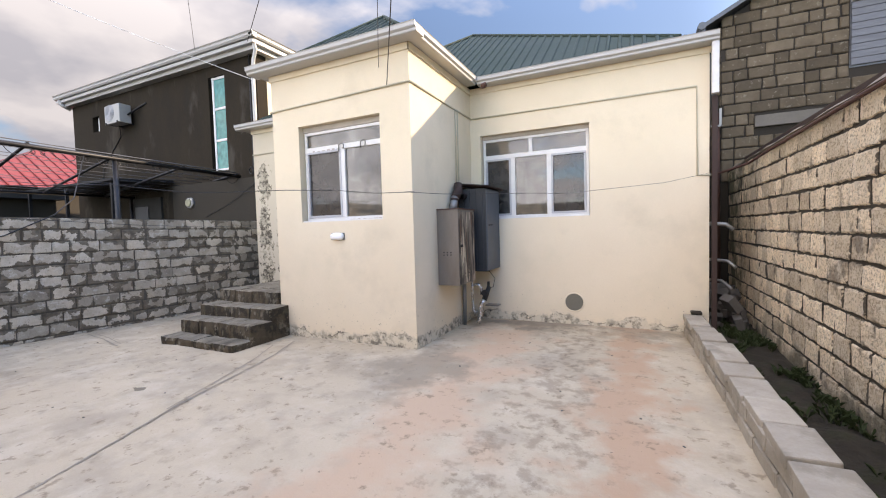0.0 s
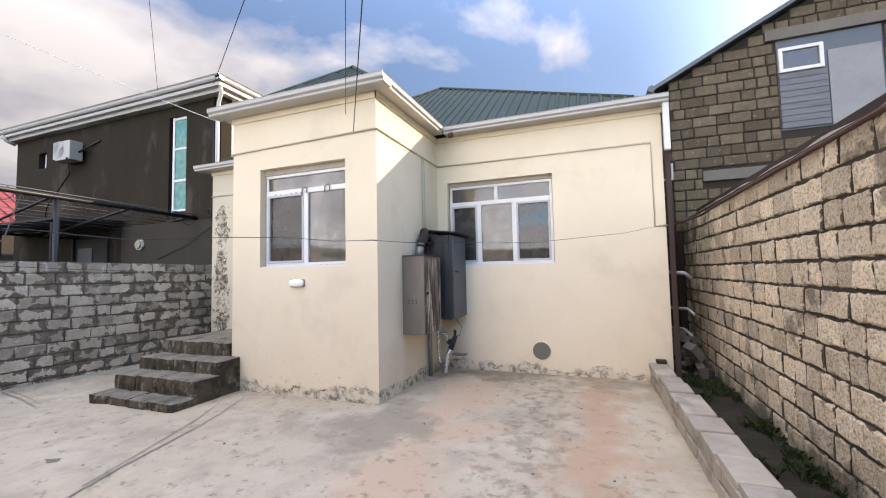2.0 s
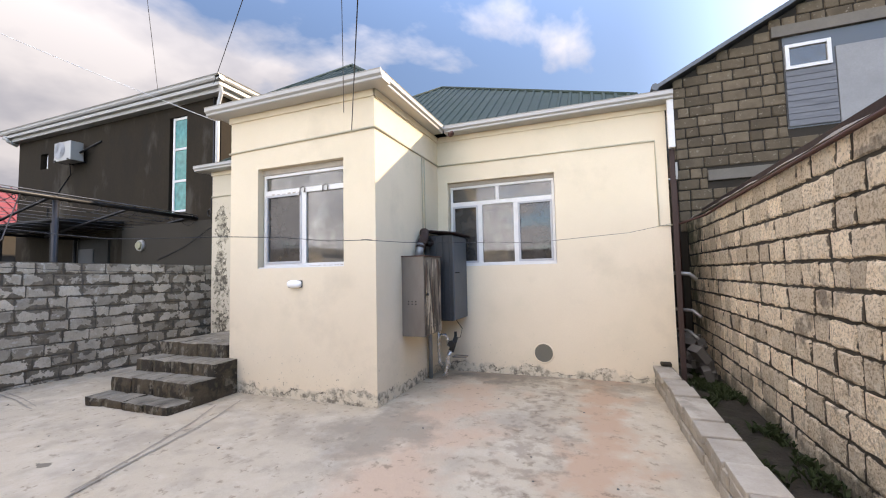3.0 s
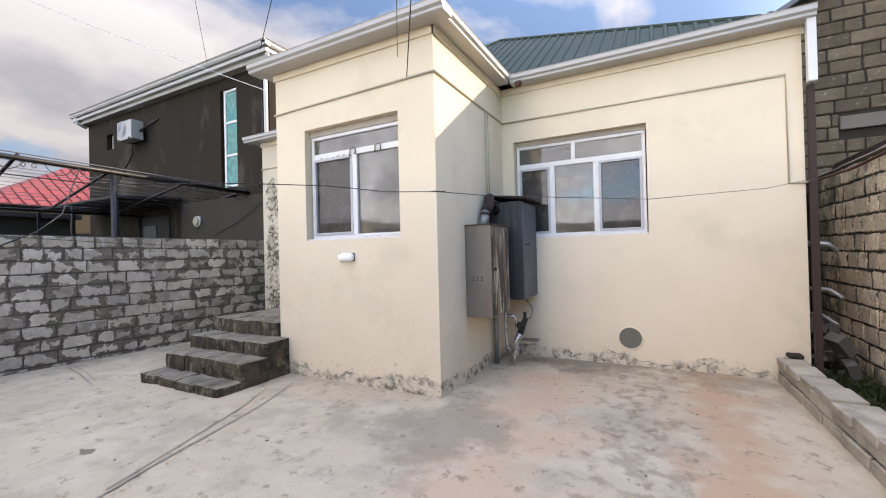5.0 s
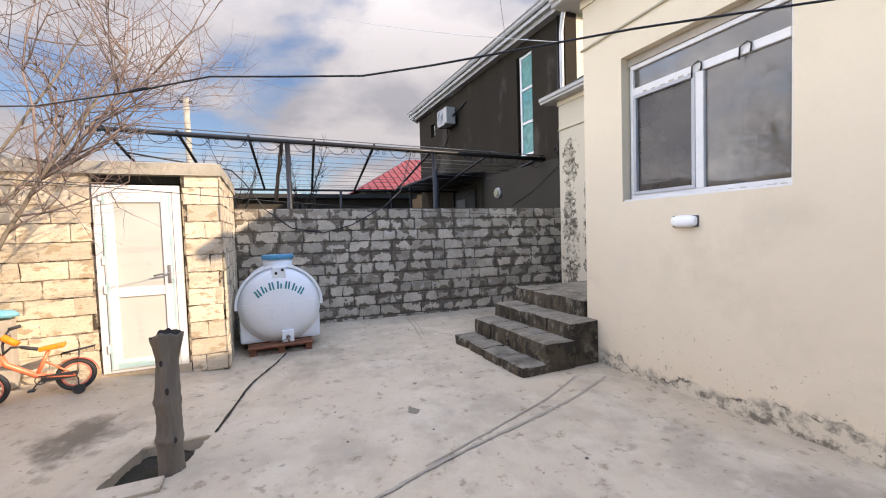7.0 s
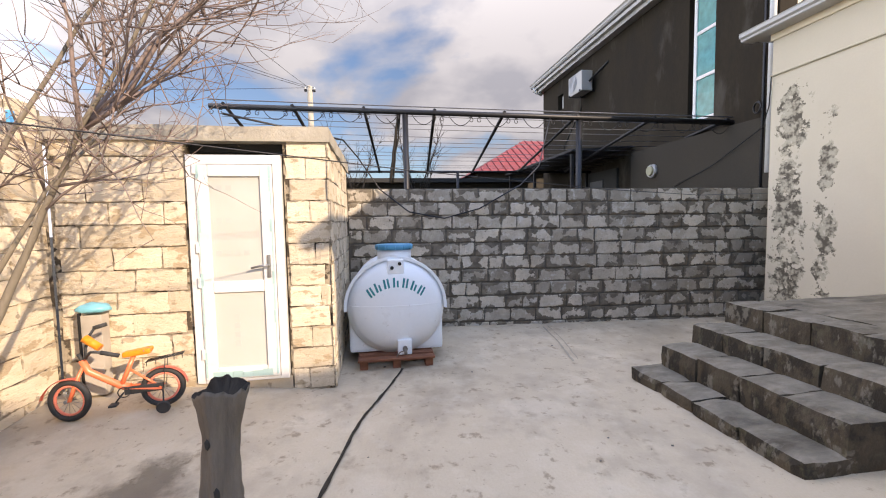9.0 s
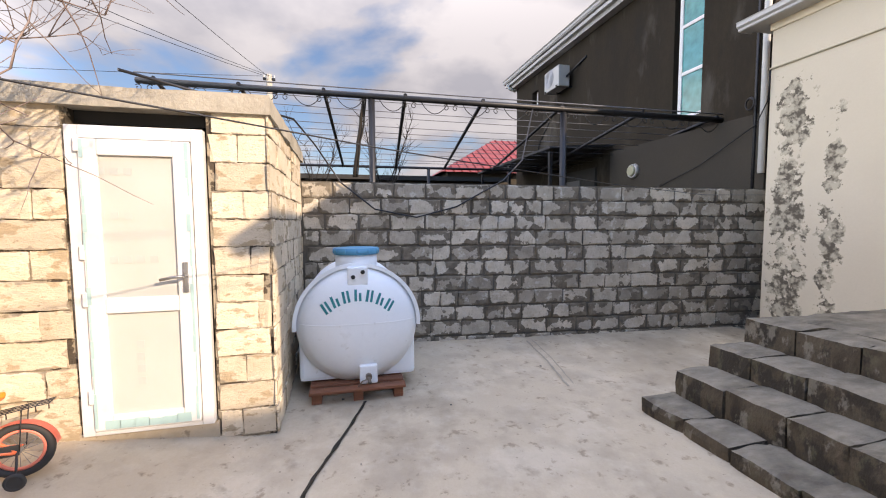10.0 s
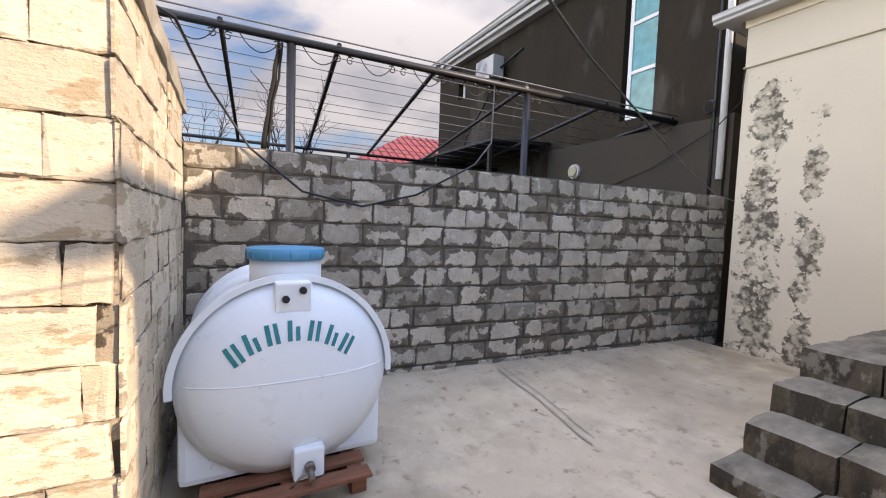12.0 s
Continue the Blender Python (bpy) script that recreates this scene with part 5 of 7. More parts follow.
def px(y):
    """The front beam runs nearly parallel to the grey wall."""
    return -9.40 + 0.16 * (y - 5.9)


def pz(y):
    """The front beam falls a little towards the house."""
    return 3.20 - 0.05 * (y - 5.9)


def far(y):
    return (QX, y + 0.30 + 0.05 * (y - 2.2), QZ)


bm = bmesh.new()
tube(bm, [(px(-0.3), -0.3, pz(-0.3)), (px(8.45), 8.45, pz(8.45))], 0.045, 8)
part("front_beam", bm, M["black_steel"], pg)
bm = bmesh.new()
tube(bm, [(QX, -0.3, QZ), (QX, 8.4, QZ)], 0.035, 6)
part("rear_beam", bm, M["black_steel"], pg)
for y in (-0.1, 1.05, 2.24, 3.42, 4.58, 5.80, 7.08, 8.3):
    bm = bmesh.new()
    tube(bm, [(px(y) + 0.05, y + 0.04, pz(y) + 0.035), far(y)], 0.030, 6)
    part("rafter", bm, M["black_steel"], pg)
for y in (2.93, 5.85):
    bm = bmesh.new()
    tube(bm, [(px(y) - 0.02, y + 0.04, -0.14), (px(y) - 0.02, y + 0.04, pz(y))], 0.05, 12)
    part("post", bm, M["black_steel"], pg)
for y in (0.4, 4.6, 8.3):
    bm = bmesh.new()
    tube(bm, [(QX, y, -0.14), (QX, y, QZ)], 0.04, 8)
    part("post", bm, M["black_steel"], pg)
for k in range(11):
    u = (k + 0.6) / 11.5
    x0, x1 = (px(e) + (QX - px(e)) * u for e in (-0.3, 8.4))
    z0, z1 = (pz(e) + 0.04 + (QZ - pz(e)) * u for e in (-0.3, 8.4))
    bm = bmesh.new()
    tube(bm, sag((x0, -0.3 + 0.25 * u, z0), (x1, 8.4, z1), 0.03 + 0.02 * math.sin(k * 2.3), 8), 0.0055, 4)
    part("strung_wire", bm, M["wire"], pg)
bm = bmesh.new()
tube(bm, sag((px(-0.3) + 0.07, -0.3, pz(-0.3) + 0.09), (px(8.4) + 0.07, 8.4, pz(8.4) + 0.07), 0.01, 8), 0.010, 5)
part("strung_wire", bm, M["wire"], pg)
bm = bmesh.new()
y = -0.2
k = 0
while y < 8.3:
    for s in (-1, 1):
        c = Vector((px(y), y + s * 0.075, pz(y) - 0.10))
        pts = [c + Vector((0, s * (0.05 * (1 - a / 22)) * math.cos(a * 0.42 + 0.8), (0.05 * (1 - a / 22)) * math.sin(a * 0.42 + 0.8))) for a in range(17)]
        pts = [Vector((px(y), y + s * 0.012, pz(y) - 0.03))] + pts
        tube(bm, pts, 0.006, 4)
    pts = [Vector((px(y + 0.3), y + 0.18 + 0.40 * a / 8, pz(y + 0.3) - 0.04 - 0.16 * math.sin(math.pi * min(1, a / 8 * 1.0)) ** 0.8)) for a in range(9)]
    tube(bm, pts, 0.006, 4)
    y += 0.62
    k += 1
tagged(part("scrollwork", bm, M["black_steel"], pg), kind="stuff")
bm = bmesh.new()
pts = [Vector((px(2.8) - 0.10 - 0.01 * math.sin(a * 1.7), 2.86 - 0.018 * a + 0.006 * math.sin(a * 2.3), pz(2.86) - 0.02 - a * 0.13)) for a in range(10)]
tube(bm, pts, 0.026, 7, 0.03)
tube(bm, [p + Vector((0.03, 0.035 + 0.01 * math.sin(p.z * 9), 0)) for p in pts], 0.014, 5)
part("vine_stem", bm, M["bark_dark"], pg, "dead dark vine stem twisted along the post")

# ---- the store room's slab, door ----
sl = holder("store_roof", "rough cast concrete roof slab of the store room", "roof slab", kind="structure")
bm = bmesh.new()
n = 40
nx, ny = 14, 30
g = {}
for i in range(nx + 1):
    for j in range(ny + 1):
        for s in (0, 1):
            x = XG - 0.2 + (XS + 0.02 - XG + 0.2) * i / nx
            y = -0.38 + (2.06 + 0.38) * j / ny
            e = 0.02 * noise.noise(Vector((x * 3, y * 3, s * 4)))
            z = 2.20 + 0.16 * s + (0.02 * noise.noise(Vector((x * 2, y * 2, 7))) - (0.035 if (i == nx or j == ny) else 0)) * s
            if s and j < 8:
                z += 0.05
            g[i, j, s] = bm.verts.new((x + (e if i == nx else 0), y + (e if j == ny else 0), z))
for i in range(nx):
    for j in range(ny):
        bm.faces.new((g[i, j, 1], g[i + 1, j, 1], g[i + 1, j + 1, 1], g[i, j + 1, 1]))
        bm.faces.new((g[i, j, 0], g[i, j + 1, 0], g[i + 1, j + 1, 0], g[i + 1, j, 0]))
for j in range(ny):
    bm.faces.new((g[nx, j, 0], g[nx, j + 1, 0], g[nx, j + 1, 1], g[nx, j, 1]))
for i in range(nx):
    bm.faces.new((g[i + 1, ny, 0], g[i, ny, 0], g[i, ny, 1], g[i + 1, ny, 1]))
part("slab", bm, M["slab"], sl)

sd = holder("door_store", "closed white plastic store door still covered in torn blue edged film", "door", kind="structure")
D0, D1, E0, E1 = 0.872, 1.638, 0.10, 2.085
XD = XS + 0.012
bm = bmesh.new()
for q in ((D0, D0 + 0.07, E0, E1), (D1 - 0.07, D1, E0, E1), (D0 + 0.07, D1 - 0.07, E1 - 0.08, E1), (D0 + 0.07, D1 - 0.07, E0, E0 + 0.03)):
    box(bm, XD - 0.07, XD, q[0], q[1], q[2], q[3], 0.006)
part("frame", bm, M["pvc"], sd)
leaf = holder("leaf", "", "")
leaf.parent = sd
bm = bmesh.new()
s = 0.10
a0, a1, b0, b1 = D0 + 0.075, D1 - 0.075, E0 + 0.035, E1 - 0.085
for q in ((a0, a0 + s, b0, b1), (a1 - s, a1, b0, b1), (a0 + s, a1 - s, b1 - s, b1), (a0 + s, a1 - s, b0, b0 + s), (a0 + s, a1 - s, 0.90, 1.00)):
    box(bm, XD - 0.05, XD + 0.016, q[0], q[1], q[2], q[3], 0.008)
part("stile", bm, M["pvc"], leaf)
for q0, q1 in ((b0 + s, 0.90), (1.00, b1 - s)):
    bm = bmesh.new()
    box(bm, XD - 0.03, XD - 0.004, a0 + s, a1 - s, q0, q1)
    part("panel", bm, M["film_panel"], leaf)
bm = bmesh.new()
rr = random.Random(9)
for k in range(16):
    z = b0 + 0.02 + k * (b1 - b0) / 16.2
    w = rr.uniform(0.008, 0.022)
    for yy in (a0 + 0.008, a1 - 0.008 - w):
        if rr.random() < 0.9:
            box(bm, XD + 0.0165, XD + 0.0185, yy + rr.uniform(-0.004, 0.004), yy + w, z, z + (b1 - b0) / 16.5)
for k in range(6):
    y = a0 + 0.06 + k * (a1 - a0 - 0.12) / 6
    box(bm, XD + 0.0165, XD + 0.0185, y, y + (a1 - a0) / 7.2, b0 + 0.01, b0 + 0.055 + rr.uniform(0, 0.02))
part("film_strip", bm, M["blue_film"], leaf, "torn pale blue protective film")
bm = bmesh.new()
for (yy, zz, kk) in ((1.03, 1.78, 3), (1.02, 1.50, 3), (1.08, 1.22, 4), (1.10, 0.60, 0)):
    if kk:
        for i in range(kk):
            box(bm, XD - 0.003, XD - 0.0015, yy + i * 0.075, yy + i * 0.075 + 0.045, zz, zz + 0.045)
    else:
        for i in range(4):
            box(bm, XD - 0.003, XD - 0.0015, 1.20, 1.245, 0.42 + i * 0.08, 0.47 + i * 0.08)
part("film_print", bm, M["film_print"], leaf, "faded grey green printing on the film")
bm = bmesh.new()
box(bm, XD + 0.016, XD + 0.028, a1 - 0.065, a1 - 0.035, 1.02, 1.22, 0.004)
cyl(bm, (XD + 0.02, a1 - 0.05, 1.13), (XD + 0.06, a1 - 0.05, 1.13), 0.010, seg=10)
tube(bm, [(XD + 0.06, a1 - 0.05, 1.13), (XD + 0.062, a1 - 0.12, 1.125), (XD + 0.055, a1 - 0.19, 1.11)], 0.010, 8)
part("door_handle", bm, M["galv"], leaf, "silver lever handle")
bm = bmesh.new()
for z in (0.32, 0.95, 1.25, 1.92):
    box(bm, XD + 0.001, XD + 0.022, D0 + 0.055, D0 + 0.08, z, z + 0.09, 0.004)
part("hinge", bm, M["pvc"], sd)
bm = bmesh.new()
box(bm, XS - 0.42, XS - 0.12, 0.865, 1.648, 2.12, 2.2)
box(bm, XS - 0.42, XS - 0.40, 0.0, 2.0, 0.0, 2.19)
part("dark_gap", bm, M["dark"], sd)

# ---- the water tank on its pallet ----
tank = holder("water_tank", "white horizontal plastic water tank with blue lid, on a pallet", "water tank", at=(-7.22, 2.635, 0.072))
tank.scale = (1.0, 1.02, 1.03)
TR, TL = 0.50, 1.12
bm = bmesh.new()
prof = [(0.135, 0.0), (0.132, 0.12), (0.12, 0.24), (0.095, 0.34), (0.055, 0.43), (0.02, 0.472), (0.0, 0.485), (-0.012, 0.512), (-0.05, 0.512), (-0.055, 0.497), (-0.30, 0.50), (-0.31, 0.512), (-0.36, 0.512), (-0.37, 0.50),
        (-0.66, 0.50), (-0.67, 0.512), (-0.72, 0.512), (-0.73, 0.50), (-0.98, 0.497), (-0.99, 0.512), (-1.03, 0.512), (-1.04, 0.48), (-1.12, 0.36), (-1.15, 0.2), (-1.155, 0.0)]
seg = 64
rings = []
for x, r in prof:
    if r == 0:
        rings.append([bm.verts.new((x, 0, 0.485))])
    else:
        rings.append([bm.verts.new((x, r * 1.0 * math.cos(2 * math.pi * k / seg), 0.485 + r * 0.97 * math.sin(2 * math.pi * k / seg))) for k in range(seg)])
for a, b in zip(rings, rings[1:]):
    for k in range(seg):
        k2 = (k + 1) % seg
        if len(a) == 1:
            bm.faces.new((a[0], b[k], b[k2]))
        elif len(b) == 1:
            bm.faces.new((a[k], b[0], a[k2]))
        else:
            bm.faces.new((a[k], b[k], b[k2], a[k2]))
bmesh.ops.recalc_face_normals(bm, faces=bm.faces)
part("shell", bm, M["tank"], tank, smooth=True)
bm = bmesh.new()
box(bm, -1.05, -0.035, -0.50, 0.50, 0.0, 0.40, 0.035)
part("saddle_base", bm, M["tank"], tank, smooth=False)
bm = bmesh.new()
rim_a, rim_b = [], []
for k in range(41):
    a = math.pi * (-0.02 + 1.04 * k / 40)
    for lst, x0, r0 in ((rim_a, 0.004, 0.512), (rim_b, 0.004, 0.545)):
        lst.append((bm.verts.new((x0, r0 * math.cos(a), 0.485 + r0 * 0.97 * math.sin(a))), bm.verts.new((x0 - 0.03, r0 * math.cos(a), 0.485 + r0 * 0.97 * math.sin(a)))))
for k in range(40):
    p, q, r, s = rim_a[k], rim_a[k + 1], rim_b[k], rim_b[k + 1]
    bm.faces.new((p[0], q[0], s[0], r[0]))
    bm.faces.new((p[1], r[1], s[1], q[1]))
    bm.faces.new((r[0], s[0], s[1], r[1]))
part("seam_flange", bm, M["tank"], tank)
bm = bmesh.new()
cyl(bm, (-0.22, 0, 0.90), (-0.22, 0, 1.077), 0.185, seg=40)
part("neck", bm, M["tank"], tank)
bm = bmesh.new()
cyl(bm, (-0.22, 0, 1.078), (-0.22, 0, 1.134), 0.199, seg=40)
lid = part("lid", bm, M["blue_lid"], tank, "blue screw lid")
bm = bmesh.new()
for k in range(12):
    a = k * math.pi / 6
    cyl(bm, (-0.22 + 0.199 * math.cos(a), 0.199 * math.sin(a), 1.086), (-0.22 + 0.199 * math.cos(a), 0.199 * math.sin(a), 1.128), 0.008, seg=6)
tagged(part("grip", bm, M["blue_lid"], lid), kind="stuff")
bm = bmesh.new()
box(bm, -0.02, 0.085, -0.085, 0.085, 0.835, 0.985, 0.012)
part("fitting_block", bm, M["tank"], tank)
for y, z in ((-0.038, 0.905), (0.042, 0.945)):
    bm = bmesh.new()
    cyl(bm, (0.084, y, z), (0.10, y, z), 0.018, seg=14)
    part("port", bm, M["dark"], tank)
bm = bmesh.new()
box(bm, 0.02, 0.14, 0.0, 0.15, 0.005, 0.16, 0.012)
part("outlet_block", bm, M["tank"], tank)
bm = bmesh.new()
cyl(bm, (0.14, 0.075, 0.075), (0.17, 0.075, 0.07), 0.026, seg=12)
tube(bm, [(0.16, 0.075, 0.07), (0.20, 0.08, 0.03)], 0.016, 8)
tube(bm, [(0.17, 0.07, 0.06), (0.19, 0.02, 0.05), (0.16, -0.03, -0.02)], 0.006, 6)
part("tap", bm, M["old_steel"], tank)


def dome_x(r):
    for (xa, ra), (xb, rb) in zip(prof, prof[1:]):
        if ra <= r <= rb:
            return xa + (xb - xa) * (r - ra) / (rb - ra)
    return 0.0


# seven plain teal blocks, each a pair of upright bars, in an arc over the dome
for k in range(7):
    bm = bmesh.new()
    ang = radians(90 + 50 - k * 100 / 6)
    cy, cz = 0.34 * math.cos(ang), 0.49 + 0.34 * math.sin(ang) * 0.78
    tilt = radians((3 - k) * 11)
    n = 6
    for u0, wid, low, high in ((-0.020, 0.022, -0.048, 0.048), (0.017, 0.020, -0.048, 0.048 - 0.03 * (k % 2))):
        row = []
        for i in range(n + 1):
            v = low + (high - low) * i / n
            for u in (u0 - wid / 2, u0 + wid / 2):
                y, z = cy + u * math.cos(tilt) - v * math.sin(tilt), cz + u * math.sin(tilt) + v * math.cos(tilt)
                row.append(bm.verts.new((dome_x(math.hypot(y, (z - 0.485) / 0.97)) + 0.004, y, z)))
        for i in range(n):
            bm.faces.new((row[2 * i], row[2 * i + 1], row[2 * i + 3], row[2 * i + 2]))
    part("lettering_block", bm, M["teal"], tank, "teal stencilled bars")

bm = bmesh.new()
pts = []
for k in range(33):
    y = -0.485 + 0.97 * k / 32
    z = 0.515
    pts.append((dome_x(math.hypot(y, (z - 0.485) / 0.97)) + 0.0005, y, z))
tube(bm, pts, 0.0035, 5)
part("mould_seam", bm, M["tank"], tank)

pal = holder("pallet", "reddish brown wooden pallet under the water tank", "pallet", at=(-7.10, 2.635, -0.070))
pal.scale = (1.0, 0.90, 0.88)
for k in range(3):
    bm = bmesh.new()
    y = (-0.40, -0.02, 0.36)[k]
    box(bm, -0.98, 0.06, y - 0.04, y + 0.05, 0.028, 0.136, 0.004)
    part("bearer", bm, M["pallet"], pal)
for k in range(7):
    bm = bmesh.new()
    x = -0.93 + k * 0.155
    box(bm, x, x + 0.10, -0.46, 0.43, 0.137, 0.160, 0.003)
    part("deck_board", bm, M["pallet"], pal)
bm = bmesh.new()
box(bm, 0.061, 0.075, -0.46, 0.43, 0.12, 0.155, 0.003)
part("deck_board", bm, M["pallet"], pal)

# torn tape and hooks on the extension window
bits = holder("window_hook", "small black wire hooks tied to the window's transom", "hook")
for x in (-3.60, -3.22):
    bm = bmesh.new()
    tube(bm, [(x - 0.06, 5.872, 2.73), (x - 0.05, 5.865, 2.82), (x, 5.865, 2.845), (x + 0.03, 5.868, 2.82), (x + 0.02, 5.872, 2.76)], 0.007, 5)
    part("hook", bm, M["dark"], bits)
bm = bmesh.new()
rr = random.Random(77)
for k in range(14):
    x = -3.5 + k * 0.045
    box(bm, x, x + rr.uniform(0.02, 0.05), 5.872, 5.876, 1.742 + rr.uniform(-0.004, 0.004), 1.752 + rr.uniform(0, 0.008))
for k in range(7):
    x = -4.15 + k * 0.09
    box(bm, x, x + rr.uniform(0.02, 0.06), 5.878, 5.8805, 2.765, 2.775 + rr.uniform(0, 0.01))
tagged(part("torn_tape", bm, M["old_board"], bpy.data.objects["window_extension"]), kind="stuff")

# ---- planting pits, stump, tree ----
bm = bmesh.new()
for q in ((PIT[0] - 0.10, PIT[0] + 0.005, PIT[2] - 0.1, PIT[3] + 0.1), (PIT[1] - 0.005, PIT[1] + 0.10, PIT[2] - 0.1, PIT[3] + 0.1), (PIT[0], PIT[1], PIT[2] - 0.1, PIT[2] + 0.005), (PIT[0], PIT[1], PIT[3] - 0.005, PIT[3] + 0.1)):
    box(bm, *q, -0.2, -0.006)
for v in bm.verts:
    v.co.y -= 0.30 * (v.co.x + 4.55)
tagged(part("slab_edge", bm, M["concrete"]), "broken concrete edge of the planting pit", "slab edge", kind="structure")
grid_sheet("ground_pit", PIT[0] - 0.02, PIT[1] + 0.02, PIT[2] - 0.08, PIT[3] + 0.08, 0.05, lambda x, y: -0.075 + 0.05 * noise.noise(Vector((x * 8, y * 8, 2))), M["soil"], "dark soil in the planting pit", "soil")
grid_sheet("ground_tree_pit", TREE[0] - 0.25, TREE[0] + 0.25, TREE[1] - 0.25, TREE[1] + 0.25, 0.05, lambda x, y: -0.03 + 0.04 * noise.noise(Vector((x * 8, y * 8, 5))), M["soil"], "dark soil round the tree's foot", "soil")
bm = bmesh.new()
inner, outer = [], []
for k in range(40):
    a = k * math.pi / 20
    wob = 0.012 * noise.noise(Vector((math.cos(a) * 2, math.sin(a) * 2, 3)))
    for row, r in ((inner, 0.155 + wob), (outer, 0.255)):
        x, y = TREE[0] + r * math.cos(a), max(-0.17, TREE[1] + r * math.sin(a))
        row.append(bm.verts.new((x, y, yard_height(x, y) + 0.005)))
low = [bm.verts.new((v.co.x, v.co.y, -0.10)) for v in inner]
for k in range(40):
    q = (k + 1) % 40
    bm.faces.new((inner[k], outer[k], outer[q], inner[q]))
    bm.faces.new((low[k], inner[k], inner[q], low[q]))
tagged(part("pit_edge", bm, M["concrete"]), "round cement edge of the tree's planting hole", "slab edge", kind="structure")
rim = holder("pit_rim_stone", "rough cement lump at the rim of the planting pit", "stone")
bm = bmesh.new()
box(bm, -4.29, -4.13, 1.46, 1.84, -0.02, 0.022, 0.012)
for v in bm.verts:
    v.co += 0.02 * Vector((noise.noise(v.co * 9), noise.noise(v.co * 9 + Vector((3, 0, 0))), 0.5 * noise.noise(v.co * 8)))
part("lump", bm, M["concrete"], rim)

stump = holder("tree_stump", "sawn grey tree trunk with a flared top in the planting pit", "tree stump", at=(-4.385, 1.862, -0.08))
bm = bmesh.new()
seg, nz = 44, 60
rings = []
for j in range(nz + 1):
    z = j / nz
    h = z * 0.97
    r = 0.070 - 0.010 * z + 0.022 * max(0, z - 0.84) / 0.16 + 0.02 * max(0, 0.12 - z) * 4
    ring = []
    for k in range(seg):
        a = 2 * math.pi * k / seg
        rr = r * (1 + 0.10 * noise.noise(Vector((math.cos(a) * 1.5, math.sin(a) * 1.5, h * 5))) + 0.04 * noise.noise(Vector((math.cos(a) * 6, math.sin(a) * 6, h * 2)))) + 0.006 * noise.noise(Vector((math.cos(a) * 5, math.sin(a) * 5, h * 1.5))) + 0.004 * noise.noise(Vector((math.cos(a) * 9, math.sin(a) * 9, h * 22)))
        rr += 0.014 * max(0, z - 0.8) * 5 * abs(math.cos(a - 0.9)) + 0.006 * math.sin(5 * a + 3 * z) + 0.010 * math.exp(-((z - 0.31) / 0.03) ** 2) + 0.008 * math.exp(-((z - 0.56) / 0.025) ** 2)
        top = (0.02 * math.cos(2 * a) + 0.03 * noise.noise(Vector((math.cos(a) * 3, math.sin(a) * 3, 7)))) * max(0, z - 0.9) * 10
        ring.append(bm.verts.new((rr * math.cos(a) + 0.015 * math.sin(3 * z), rr * math.sin(a) + 0.02 * z, h + top)))
    rings.append(ring)
for a, b in zip(rings, rings[1:]):
    for k in range(seg):
        bm.faces.new((a[k], a[(k + 1) % seg], b[(k + 1) % seg], b[k]))
c = bm.verts.new((0.015 * math.sin(3), 0.03, 0.90))
for k in range(seg):
    f = bm.faces.new((rings[-1][k], rings[-1][(k + 1) % seg], c))
    f.material_index = 1
part("trunk", bm, [M["stump"], M["bark_dark"]], stump, smooth=True)
for (z, a, s) in ((0.62, 0.0, 0.012), (0.30, 0.5, 0.010), (0.80, -0.4, 0.010)):
    bm = bmesh.new()
    r = bmesh.ops.create_icosphere(bm, subdivisions=1, radius=s)
    bmesh.ops.transform(bm, matrix=Matrix.Translation((0.078 * math.cos(a) + 0.01, 0.078 * math.sin(a) + 0.03 * z, z)) @ Matrix.Diagonal((0.6, 1, 2.2, 1)), verts=r["verts"])
    part("knot", bm, M["dark"], stump)

tree = holder("bare_tree", "bare many stemmed fruit tree with pale bark and tangled twigs", "tree", at=(TREE[0], TREE[1], 0))
rng = random.Random(11)
T0 = Vector((0, 0, 0))
STEMS = (  # main stems as chains of points, from the foot upwards
    ((0, 0, -0.05), (-0.02, 0.08, 0.32), (0.03, 0.30, 0.94), (0.0, 0.50, 1.43), (0.1, 0.82, 1.95), (0.15, 1.12, 2.42), (0.1, 1.4, 2.95)),
    ((0, 0, -0.05), (0.0, 0.03, 0.5), (-0.05, 0.08, 0.96), (0.02, 0.25, 1.55), (0.0, 0.45, 1.95), (-0.05, 0.85, 2.65), (-0.2, 1.05, 3.2)),
    ((0, 0, -0.05), (0.05, -0.02, 0.6), (0.08, 0.02, 1.21), (0.18, 0.08, 1.81), (0.25, 0.05, 2.55), (0.35, 0.15, 3.3)),
    ((0, 0, -0.05), (-0.10, -0.02, 0.5), (-0.25, 0.05, 1.1), (-0.40, 0.30, 1.7), (-0.6, 0.6, 2.2), (-0.7, 0.95, 2.8)),
    ((0, 0, -0.05), (0.10, -0.06, 0.5), (0.25, -0.10, 1.1), (0.45, -0.05, 1.8), (0.75, 0.1, 2.5), (0.95, 0.2, 3.1)),
)
bt, bc = bmesh.new(), bmesh.new()
budget = [0]


